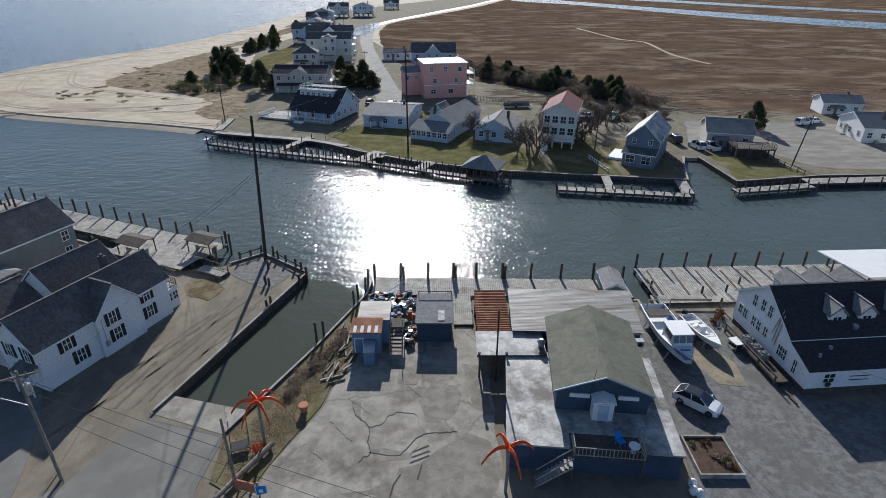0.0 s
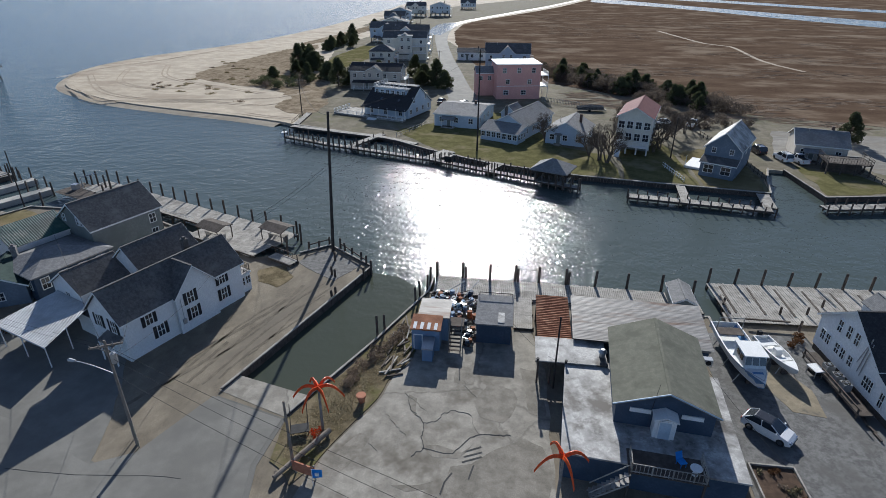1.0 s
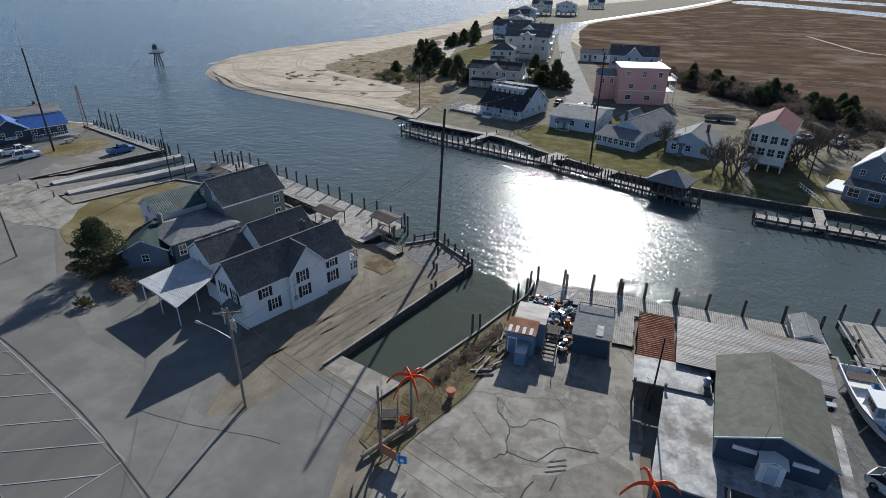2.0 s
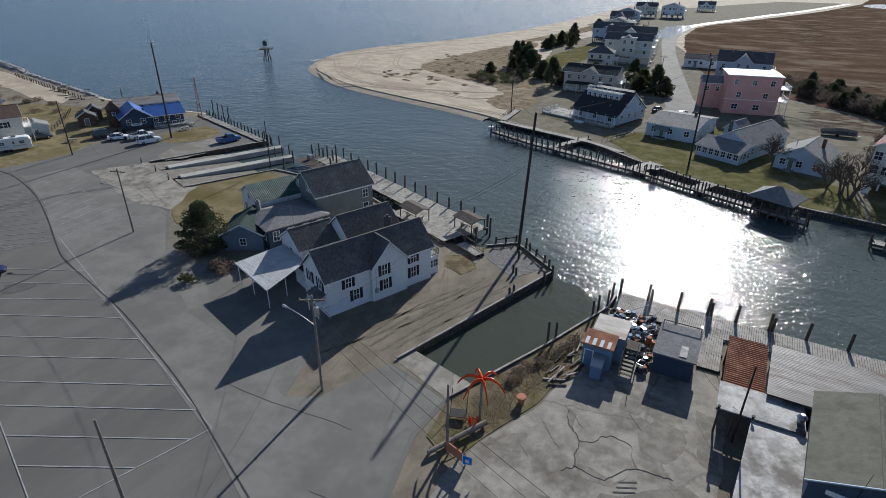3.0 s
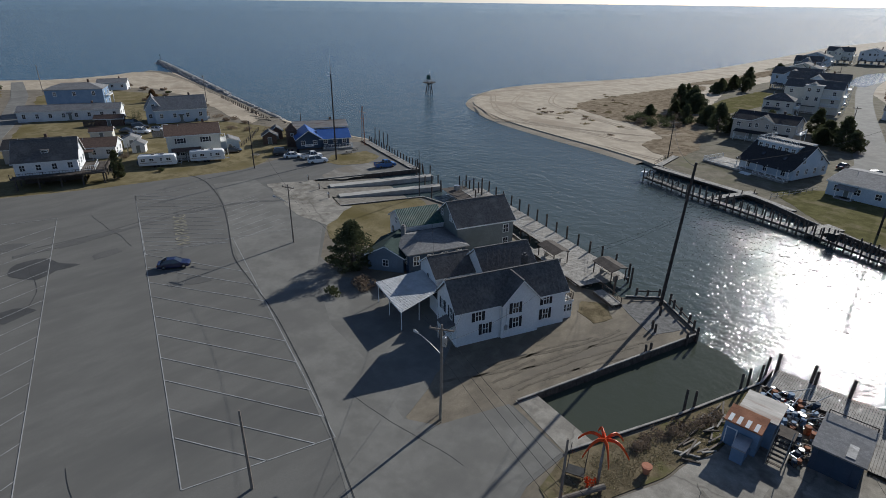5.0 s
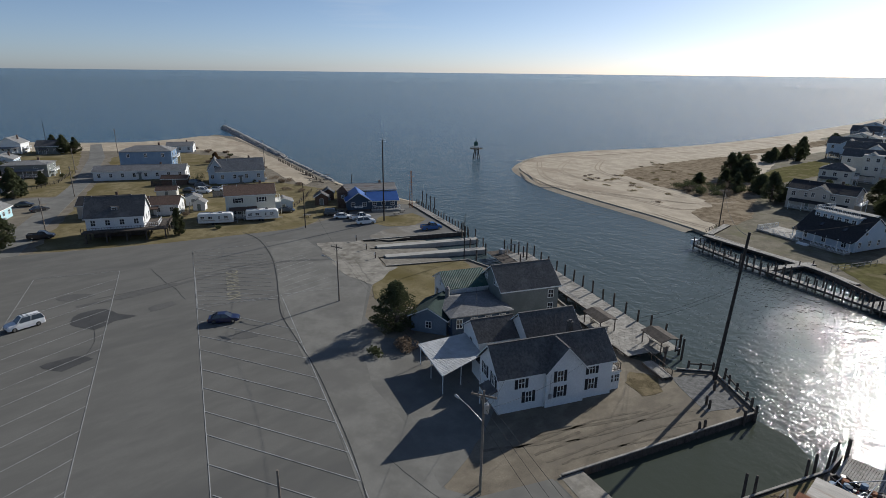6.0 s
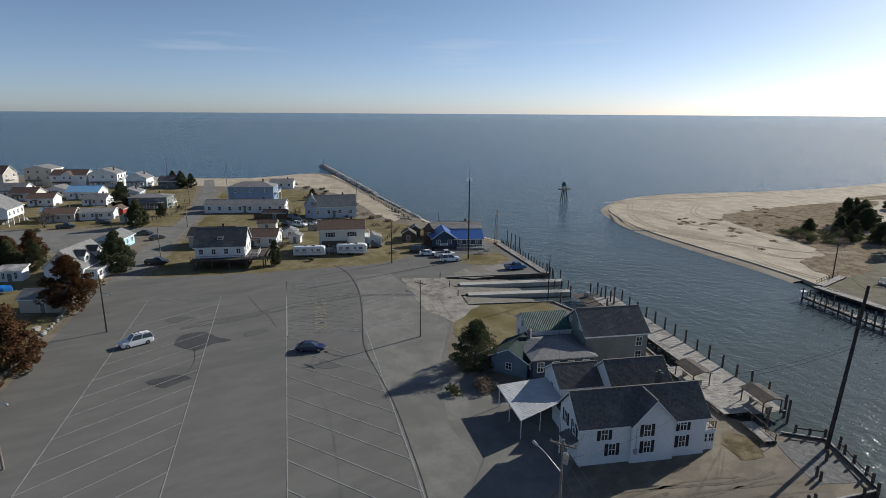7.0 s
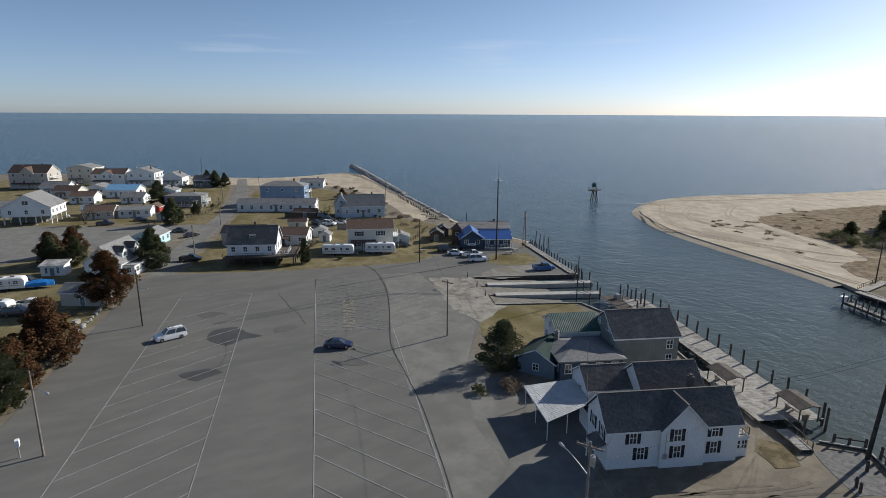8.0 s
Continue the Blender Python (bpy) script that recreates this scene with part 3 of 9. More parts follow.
SAND_TRACKS = [[(-148.0, 174.4), (-128.5, 160.5), (-111.0, 160.4), (-92.9, 162.6), (-74.3, 161.0), (-66.3, 176.2)], [(-162.8, 202.5), (-138.2, 174.5), (-118.1, 164.1), (-101.5, 164.3), (-86.4, 167.7), (-73.9, 173.1), (-68.7, 184.6)], [(-155.0, 214.1), (-142.1, 190.7), (-125.1, 180.2), (-111.3, 181.9)], [(-145.8, 227.8), (-132.8, 204.2), (-116.6, 192.6), (-101.1, 185.3), (-82.5, 177.6)], [(-168.7, 193.7), (-166.7, 216.4), (-155.9, 243.1), (-146.9, 279.3)], [(-76.9, 150.2), (-67.5, 147.2), (-59.9, 146.2)]]
sheet("road", smooth_line([(-21, 178), (-25.6, 202.6), (-31.6, 239.6), (-40.2, 291.4), (-50.2, 354), (-53.5, 400), (-52.5, 440)], 6)
      + smooth_line([(-45.6, 440), (-44.6, 380), (-39.5, 328.2), (-30.5, 274), (-21.7, 228.3), (-15.3, 195.1), (-11, 178), (-16, 163), (-23, 163)], 6), 0.09, STREET, "pale grey causeway road to the marsh", "road")
sheet("road", smooth_line([(-51, 436), (-44.5, 469), (-24, 529), (-1, 598), (29, 682), (78.5, 850)], 6) + smooth_line([(83, 850), (33, 680), (3, 596), (-20, 528), (-40, 469), (-45.6, 436)], 6), 0.085, WETROAD,
      "wet shining bend of the causeway road", "road")
sheet("village_ground", ragged([(-86, 408), (-60, 396), (-55, 440), (-44, 480), (-26, 532), (-3, 600), (28, 690), (74, 850), (10, 850), (-80, 640), (-112, 520), (-112, 420)], 2, 5), 0.04, YARD, "sandy earth round the far beach houses", "ground", 0.1)
sheet("puddle", ragged(smooth_line([(-56, 366), (-60, 406), (-58, 446), (-49, 456), (-45, 440), (-45.5, 410), (-49, 366)], 5, True), 1.2, 3), 0.1, WATER, "shallow bright puddle at the road's bend", "water", 0.05)
sheet("marsh_track", smooth_line([(92, 420), (103, 349), (113, 336), (110, 283), (116, 254)], 8) + smooth_line([(118, 254), (112, 283), (115, 337), (105, 350), (94, 420)], 8), 0.075, WHEELED,
      "pale narrow track through the marsh", "track")
sheet("car_park", ragged([(58, 128), (73, 124), (78, 112), (100, 110), (135, 116), (140, 142), (100, 150), (66, 152)], 0.8, 2), 0.05, LOTDIRT, "pale gravel car park", "parking lot")
for pts in ([(90, 790), (160, 690), (240, 520), (310, 416), (450, 330), (700, 300), (700, 330), (470, 362), (350, 465), (270, 580), (190, 730), (120, 860)],
            [(170, 930), (260, 800), (370, 640), (520, 500), (900, 420), (900, 445), (540, 530), (400, 670), (300, 830), (220, 960)]):
    sheet("marsh_creek", smooth_line(pts, 9, True), 0.1, WATER, "bright tidal creek winding through marsh", "water")
REED = surface("dead_reed", (0.17, 0.128, 0.092), (0.28, 0.215, 0.16), 0.2, 1.0, 0.2, 9, spec=0.0)
random.seed(11)
tuft = Mesh()
for _ in range(5200):
    u, v = random.random(), random.random() ** 1.5
    x, y = 15 + 330 * u * (0.35 + v), 176 + 420 * v - 30 * u
    if noise.noise(Vector((x * 0.012, y * 0.03, 0))) < 0.02:
        continue
    lx, ly, a = random.uniform(0.8, 4.5), random.uniform(0.15, 0.6), random.gauss(0.12, 0.16)
    dx, dy = Vector((math.cos(a), math.sin(a))) * lx, Vector((-math.sin(a), math.cos(a))) * ly
    c = Vector((x, y))
    tuft.add([(*(c - dx), 0.07), (*(c - dx * 0.2 - dy), 0.1), (*(c + dx), 0.07), (*(c + dx * 0.3 + dy), 0.16)], [(0, 1, 2, 3)])
tagged(part("marsh_tufts", tuft, REED), "pale flattened streaks of dead marsh reeds", "reeds", kind="stuff")


# ---- painted lines, tar seams ----
def strips(name, segs, width, z, material, label, parent=None):
    me = Mesh()
    for a, b in segs:
        a, b = Vector(a), Vector(b)
        d = (b - a).normalized()
        o = Vector((-d.y, d.x)) * width / 2
        me.add([(p.x, p.y, z + e) for e in (-0.012, 0) for p in (a - o, b - o, b + o, a + o)], [(4, 5, 6, 7), (0, 1, 5, 4), (1, 2, 6, 5), (2, 3, 7, 6), (3, 0, 4, 7)])
    return tagged(part(name, me, material, parent), label, "road marking", kind="structure")


bay_l = [(-92.1, 26.3), (-86.9, 24.7), (-81.5, 23.0), (-76.9, 21.6), (-71.1, 19.8), (-66.4, 18.3), (-61.1, 16.6), (-56.5, 15.2), (-51.5, 13.6), (-46.9, 12.3)]
bay_r = [(-74.0, 35.1), (-69.5, 33.6), (-64.5, 32.1), (-59.4, 30.3), (-53.9, 28.6), (-49.3, 27.1), (-43.8, 25.4), (-39.4, 23.9), (-36.8, 21.2), (-38.1, 16.9)]
lot_nw, lot_sw, lot_ne, lot_se = (-124.3, 36.1), (-40.3, 10.1), (-88.6, 39.6), (-36.2, 23.0)
segs = list(zip(bay_l, bay_r)) + [(lot_nw, lot_sw), (lot_ne, lot_se), (lot_sw, lot_se), (bay_l[0], lot_ne)]
strips("bay_lines", segs, 0.1, 0.075, LINE, "worn white parking bay lines")
wl, wr = Vector((-125.9, 7.5)), Vector((-120.7, 20.9))
el, er = Vector((-40, -18)), Vector((-36, -4))
segs = [(wl, el), (wr, er), (wl, wr)] + [(wl.lerp(el, i / 17), wr.lerp(er, (i - 2.1) / 17)) for i in range(3, 18)]
strips("bay_lines", segs, 0.09, 0.075, LINE, "faded white slanted bay lines")
arc = smooth_line([(-132.1, 50.7), (-124.3, 51.2), (-110.4, 47.9), (-98.0, 43.2), (-85.7, 37.8), (-80.0, 35.6), (-70.5, 33.4), (-61.0, 31.2), (-51.2, 28.2), (-42.8, 25.4), (-32, 21), (-20, 16)], 2)
segs = [((-124.3, 36.1), (-121, 48)), ((-124.3, 36.1), (-92.1, 26.3)), ((-89, 39.5), (-85, 50.2))]
for i in range(15):
    a = Vector((-124, 36.2)).lerp(Vector((-93.5, 26.9)), i / 14)
    b = Vector((-117, 49)).lerp(Vector((-87.5, 38.2)), min(1, (i + 2.2) / 14))
    segs.append((a, b))
for i in range(9):
    segs.append((Vector((-106, 46.2)).lerp(Vector((-87.5, 40)), i / 8), Vector((-104, 54)).lerp(Vector((-86, 50)), min(1, (i + 0.2) / 8) ** 1.2) + Vector((-3, 0))))
strips("hatch_lines", segs, 0.08, 0.075, LINE, "faded white no-parking hatching")
txt = bpy.data.curves.new("lettering", "FONT")
txt.body, txt.size, txt.extrude = "NO PARKING", 2.6, 0.006
txt.materials.append(YELLOW)
tx = new("lettering", txt)
tx.matrix_basis = pose(-91.4, 33.4, 0.08, 0, 0, 160) @ Matrix.Diagonal((1.0, 1.25, 1, 1))
tagged(tx, "worn yellow lettering painted on asphalt", "road marking", kind="structure")
strips("tar_seam", list(zip(arc, arc[1:])), 0.12, 0.08, TAR, "dark tar seam between lot and street")
random.seed(5)
segs = []
for x0, y0, n in ((-118, 26, 12), (-60, -8, 14), (-100, 12, 10), (-50, 4, 12), (-24, 22, 8), (-40, 28, 9)):
    p, a = Vector((x0, y0)), random.uniform(-0.35, 0.1)
    for _ in range(n):
        q = p + Vector((math.cos(a), math.sin(a))) * random.uniform(1, 2.4)
        segs.append((p, q))
        p, a = q, a + random.uniform(-0.14, 0.12)
for line in SAND_TRACKS:
    bend = smooth_line(line, 3)
    for off in (-0.9, 0.9):
        rut = [(x + off * 0.7, y + off * 0.8) for x, y in bend]
        strips("wheel_track", list(zip(rut, rut[1:])), random.uniform(0.35, 0.6), 0.05, WHEELED, "darker wheel track pressed into beach sand")
strips("asphalt_cracks", segs, 0.045, 0.068, TAR, "fine sealed cracks in asphalt")
DAMP = surface("damp_concrete", (0.14, 0.127, 0.104), (0.25, 0.229, 0.193), 0.9, 0.85, 0.3, 12)
CRACKS = ([(-8.6, 41.0), (-8.2, 39.6), (-7.8, 38.9), (-6.6, 37.7), (-6.5, 36.2), (-6.1, 34.6), (-6.6, 34.2), (-7.1, 33.6)], [(-6.6, 37.7), (-5.6, 38.0), (-4.7, 39.3), (-3.9, 39.6), (-2.3, 39.2)],
          [(-6.2, 34.7), (-5.3, 34.5), (-3.8, 34.4), (-3.2, 35.1), (-2.4, 36.2), (-1.3, 36.9), (1.4, 37.1)], [(-9.2, 41.6), (-6.8, 39.3)], [(-10.3, 38.3), (-7.9, 35.9)], [(-11.0, 34.7), (-9.9, 33.7)],
          [(-2.3, 39.2), (-2.0, 37.8), (-1.3, 36.9)], [(-2.1, 41.7), (-3.4, 43.6), (-3.0, 46)])
for k, line in enumerate(CRACKS):
    pts = [(x + noise.noise(Vector((x * 2.3, y * 2.3, 1))) * 0.25, y + noise.noise(Vector((x * 2.3, y * 2.3, 8))) * 0.25) for x, y in smooth_line(line, 0.3)]
    strips("concrete_cracks", list(zip(pts, pts[1:])), (0.07, 0.05, 0.08, 0.03, 0.03, 0.03, 0.045, 0.035)[k], 0.085, TAR if k < 3 else DAMP, "dark weedy crack across concrete")
for a, b in (((-2.5, 34.8), (-1.2, 35.5)), ((-2.7, 33.6), (-1.1, 34.4)), ((-2.6, 34.2), (-1.1, 34.9)), ((-4.1, 30.2), (-3.9, 31.4)), ((-3.9, 31.4), (-3.4, 32.4)), ((-2.0, 31.9), (-1.7, 33.4))):
    strips("tyre_mark", [(a, b)], 0.14, 0.084, TAR, "short dark tyre mark on concrete")


random.seed(15)
for x0, y0, x1, y1, wd in ((-31.2, 40, -23.6, 62, 0.35), (-29.6, 40, -22.2, 61, 0.3), (-32.6, 42, -26, 60, 0.45), (-28, 41, -21.4, 59, 0.25), (-33.6, 39, -27.6, 56, 0.3), (-30.2, 44, -24.6, 60, 0.2), (-34.4, 36, -30, 47, 0.4), (-27.2, 45, -22.4, 58, 0.2)):
    bend = [(x0 + (x1 - x0) * t + 0.5 * math.sin(t * 5 + y0) + random.uniform(-0.08, 0.08), y0 + (y1 - y0) * t) for t in [k / 24 for k in range(25)]]
    strips("wheel_rut", list(zip(bend, bend[1:])), wd, 0.018, RUT, "darker wheel rut in trampled earth")
sheet("grass", ragged([(-32.6, 60), (-29.4, 59), (-28, 61.6), (-30.4, 64.6), (-33.4, 63.6)], 0.7, 0.7), 0.03, VERGE, "thin dry weeds at the spit's corner", "grass", 0.05)


def stain(name, pts, z, material, label):
    return sheet(name, ragged(smooth_line(pts, 1.2, True), 0.5, 0.7), z, material, label, "stain", 0.01)


OIL = surface("oil_stain", (0.06, 0.059, 0.057), (0.08, 0.079, 0.076), 0.5, 0.7, 0.1, 12)
FADED = surface("faded_skid", (0.1, 0.098, 0.093), (0.125, 0.121, 0.113), 0.4, 0.85, 0.2, 14)
for pts, mat_ in (([(-98.4, 9.1), (-102.3, 10.6), (-101.9, 14.6), (-98.6, 15.4), (-95.6, 17.8), (-95.4, 14.5), (-94.1, 11.5)], OIL), ([(-86, 3.4), (-86.4, 7.3), (-83.8, 9.4), (-83, 7.4), (-82.6, 5.6)], OIL), ([(-112, 9), (-112.5, 12), (-109.5, 14.4), (-109, 11)], FADED),
                  ([(-106.5, 17), (-107, 27), (-105.6, 28), (-104.4, 17.5)], FADED), ([(-98.2, 24), (-97.6, 20), (-95.8, 19.6), (-96.4, 24.4)], FADED), ([(-79.5, 27.6), (-76.8, 30.2), (-75.6, 29.8), (-77.6, 26.4)], FADED)):
    stain("oil_stain", pts, 0.062, mat_, "dark oil stain on asphalt")
for line, wd in (([(-105.7, 11), (-105.4, 23.6), (-106.8, 35.5), (-105.6, 47.8), (-100.5, 56.5)], 1.0), ([(-107.5, 14), (-107.2, 24), (-108.6, 36), (-107.5, 47)], 0.35)):
    bend = smooth_line(line, 2)
    strips("skid_mark", list(zip(bend, bend[1:])), wd, 0.07, FADED, "faint dark tyre arc across the lot")

sheet("slip_water", ragged([(-26.8, 39.6), (-18.6, 65.8), (-14.5, 65.2), (-9.8, 61.2), (-13.9, 49.5), (-19.3, 37)], 0.05, 1.0), SEA + 0.012, SLIPWATER, "calm murky green water in the slip", "water", 0.01)
for pts in ([(-2.1, 41.7), (-1.2, 43.6), (1.3, 43.2), (1.8, 40.7), (0.3, 38.7), (-1.6, 39.3)], [(-6.2, 35.1), (-4.9, 35.3), (-3.0, 34.8), (-2, 36), (-3.2, 34), (-5.2, 33.9)], [(-8.7, 41.2), (-7.7, 40.8), (-7.4, 38.5), (-8.1, 39.2)],
            [(-8.0, 30.4), (-6.1, 30.9), (-4.8, 31.6), (-5.1, 30.7), (-6.8, 30.0)], [(-3.6, 33), (-2, 33.6), (2.6, 36.8), (4.2, 36), (4.4, 31), (1, 29), (-3.2, 29)], [(2.2, 46.8), (4.2, 46), (4.4, 39.5), (3.2, 40.2)],
            [(-4.6, 45.6), (-2.2, 45.4), (-2.6, 43.4), (-4.4, 43.6)], [(-13.6, 32.6), (-12, 35.6), (-11, 35), (-12.6, 31)]):
    stain("damp_patch", pts, 0.068, DAMP, "darker worn patch in concrete")

# ---- houses ----
window_cache = {}


def window(parent, m, w=0.9, h=1.3, shutters=False, frame_mat=None, name="window"):
    """A sash window: frame with sill and bars, glass pane behind, optional shutters."""
    key = (round(w, 2), round(h, 2), (frame_mat or WHITE).name)
    if key not in window_cache:
        t = 0.09
        f = Mesh().lattice([-w / 2 - t, -w / 2, -0.025, 0.025, w / 2, w / 2 + t], [-h / 2 - t, -h / 2, -0.03, 0.03, h / 2, h / 2 + t], -0.07, 0.05)
        g = Mesh().box(-w / 2, -0.02, -h / 2, w / 2, -0.008, h / 2)
        s = Mesh().box(-0.2, -0.05, -h / 2 - 0.04, 0.2, 0.02, h / 2 + 0.04)
        for i in range(6):
            s.box(-0.16, -0.062, -h / 2 + 0.06 + i * h / 6.2, 0.16, -0.05, -h / 2 + 0.14 + i * h / 6.2)
        window_cache[key] = (f.data("window", frame_mat or WHITE), g.data("pane", GLASS), s.data("shutter", SHUTTER))
    fm, gm, sm = window_cache[key]
    ob = part(name, fm, None, parent)
    ob.matrix_basis = m
    part("pane", gm, None, ob)
    if shutters:
        for sx in (-1, 1):
            part("shutter", sm, None, ob).matrix_basis = pose(sx * (w / 2 + 0.3), 0, 0)
    return ob


def door(parent, m, w=0.95, h=2.05, material=None):
    me = Mesh().box(-w / 2, -0.06, 0, w / 2, 0.03, h)
    for z0, z1 in ((0.2, 0.9), (1.05, 1.85)):
        me.box(-w / 2 + 0.14, -0.085, z0, w / 2 - 0.14, -0.06, z1)
    d = part("door", me, material or WHITE, parent)
    d.matrix_basis = m
    part("handle", Mesh().tube((w / 2 - 0.1, -0.06, 1.0), (w / 2 - 0.1, -0.14, 1.0), 0.025), METAL, d)
    part("door_frame", Mesh().box(-w / 2 - 0.1, -0.08, 0, -w / 2, 0.03, h + 0.1).box(w / 2, -0.08, 0, w / 2 + 0.1, 0.03, h + 0.1).box(-w / 2, -0.08, h, w / 2, 0.03, h + 0.1), WHITE, d)
    return d


def face(side, x0, y0, x1, y1, s, z):
    """The pose of a fitting on a wall of the block: s metres from the wall's left end as seen from outside."""
    return {"f": pose(x0 + s, y0, z), "r": pose(x1, y0 + s, z, 0, 0, 90), "b": pose(x1 - s, y1, z, 0, 0, 180), "l": pose(x0, y1 - s, z, 0, 0, -90)}[side]


def block(parent, x0, y0, x1, y1, z0, eave, rise, ridge, wall, roof, over=0.35, wins=(), roof_name="roof", trim=True, ribs=False, shutters=False):
    """One volume of a house: walls with gables, a roof on them, windows. ridge: x, y, hip, flat, or shed (higher at the back)."""
    w = Mesh()
    mx, my, top = (x0 + x1) / 2, (y0 + y1) / 2, eave + rise
    c = [(x0, y0), (x1, y0), (x1, y1), (x0, y1)]
    vs = [(x, y, z) for z in (z0, eave) for x, y in c]
    fs = [(3, 2, 1, 0), (0, 1, 5, 4), (1, 2, 6, 5), (2, 3, 7, 6), (3, 0, 4, 7)]
    r = Mesh()
    th = 0.16
    if ridge == "x":
        vs += [(x0, my, top), (x1, my, top)]
        fs += [(5, 6, 9), (7, 4, 8), (4, 5, 9, 8), (6, 7, 8, 9)]
        k = rise / (my - y0)
        lo = eave - over * k
        quads = [((x0 - over, y0 - over, lo), (x1 + over, y0 - over, lo), (x1 + over, my, top), (x0 - over, my, top)),
                 ((x1 + over, y1 + over, lo), (x0 - over, y1 + over, lo), (x0 - over, my, top), (x1 + over, my, top))]
    elif ridge == "y":
        vs += [(mx, y0, top), (mx, y1, top)]
        fs += [(4, 5, 8), (6, 7, 9), (5, 6, 9, 8), (7, 4, 8, 9)]
        k = rise / (mx - x0)
        lo = eave - over * k
        quads = [((x1 + over, y0 - over, lo), (x1 + over, y1 + over, lo), (mx, y1 + over, top), (mx, y0 - over, top)),
                 ((x0 - over, y1 + over, lo), (x0 - over, y0 - over, lo), (mx, y0 - over, top), (mx, y1 + over, top))]
    elif ridge == "shed":
        vs[6], vs[7] = (x1, y1, top), (x0, y1, top)
        fs += [(4, 5, 6, 7)]
        k = rise / (y1 - y0)
        quads = [((x0 - over, y0 - over, eave - over * k), (x1 + over, y0 - over, eave - over * k), (x1 + over, y1 + over, top + over * k), (x0 - over, y1 + over, top + over * k))]
    elif ridge == "flat":
        fs += [(4, 5, 6, 7)]
        quads = [((x0 - over, y0 - over, eave), (x1 + over, y0 - over, eave), (x1 + over, y1 + over, eave + 0.02), (x0 - over, y1 + over, eave + 0.02))]
    else:
        fs += [(4, 5, 6, 7)]
        a0, a1, b0, b1 = x0 - over, x1 + over, y0 - over, y1 + over
        ins = min(a1 - a0, b1 - b0) / 2
        if a1 - a0 >= b1 - b0:
            p, q = (a0 + ins, my, top), (a1 - ins, my, top)
        else:
            p, q = (mx, b0 + ins, top), (mx, b1 - ins, top)
        lo = eave - 0.05
        rv = [(a0, b0, lo), (a1, b0, lo), (a1, b1, lo), (a0, b1, lo), p, q, (a0, b0, lo - th), (a1, b0, lo - th), (a1, b1, lo - th), (a0, b1, lo - th)]
        rf = [(0, 1, 5, 4), (1, 2, 5), (2, 3, 4, 5), (3, 0, 4)] if a1 - a0 >= b1 - b0 else [(0, 1, 4), (1, 2, 5, 4), (2, 3, 5), (3, 0, 4, 5)]
        r.add(rv, rf + [(9, 8, 7, 6), (6, 7, 1, 0), (7, 8, 2, 1), (8, 9, 3, 2), (9, 6, 0, 3)])
        quads = []
    w.add(vs, fs)
    part("wall", w, wall, parent)
    rf_ob = None
    if not quads:
        rf_ob = part(roof_name, r, roof, parent)
    for q in quads:
        q = [Vector(p) + Vector((0, 0, th)) for p in q]
        slope = part(roof_name, Mesh().ribbed(q, 0.3, 0.06, 0.06) if ribs else Mesh().slab(q, th), roof, parent)
        rf_ob = rf_ob or slope
        if trim:
            a, b, c_, d = (p - Vector((0, 0, 0.03)) for p in q)
            for s, e in ((a, b), (b, c_), (d, a)):
                u = (e - s).normalized()
                n_ = Vector((u.y, -u.x, 0))
                if n_.length < 0.01:
                    continue
                n_ = n_.normalized() * 0.035
                dn = Vector((0, 0, -0.2))
                part("fascia", Mesh().add([s, e, e + dn, s + dn, s + n_, e + n_, e + n_ + dn, s + n_ + dn],
                                          [(3, 2, 1, 0), (4, 5, 6, 7), (0, 1, 5, 4), (1, 2, 6, 5), (2, 3, 7, 6), (3, 0, 4, 7)]), WHITE, slope)
    if ridge in "xy" and not ribs:
        cap = Mesh()
        if ridge == "x":
            cap.box(x0 - over, my - 0.12, top + th - 0.06, x1 + over, my + 0.12, top + th + 0.02)
        else:
            cap.box(mx - 0.12, y0 - over, top + th - 0.06, mx + 0.12, y1 + over, top + th + 0.02)
        part("ridge_cap", cap, roof, rf_ob)
    for side, n, z, ww, hh in wins:
        length = x1 - x0 if side in "fb" else y1 - y0
        for i in range(n):
            window(parent, face(side, x0, y0, x1, y1, length * (i + 0.5) / n, z), ww, hh, shutters)


def placed(name, a, b, label, category, group="", z=0.0):
    """A thing whose front runs from a to b on the ground."""
    d = Vector(b) - Vector(a)
    return thing(name, pose(a[0], a[1], z, 0, 0, math.degrees(math.atan2(d.y, d.x))), label, category, group), d.length


def stilts(parent, x0, y0, x1, y1, h, nx, ny, r=0.14, material=None):
    pm = Mesh().box(-r, -r, -0.3, r, r, h).data("stilt", material or OLDWOOD)
    for i in range(nx):
        for j in range(ny):
            part("stilt", pm, None, parent).matrix_basis = pose(x0 + r + (x1 - x0 - 2 * r) * i / max(nx - 1, 1), y0 + r + (y1 - y0 - 2 * r) * j / max(ny - 1, 1), 0)


def railing(parent, pts, z, h=1.0, material=None, gap=0.35, name="railing"):
    me = Mesh()
    for a, b in zip(pts, pts[1:]):
        a, b = Vector((*a, z)), Vector((*b, z))
        n = max(1, int((b - a).length / gap))
        for zz in (h, 0.15):
            me.tube(a + Vector((0, 0, zz)), b + Vector((0, 0, zz)), 0.045, n=4)
        for i in range(n + 1):
            p = a.lerp(b, i / n)
            r_ = 0.05 if i % 5 == 0 else 0.022
            me.box(p.x - r_, p.y - r_, p.z, p.x + r_, p.y + r_, p.z + h)
    return part(name, me, material or WHITE, parent)


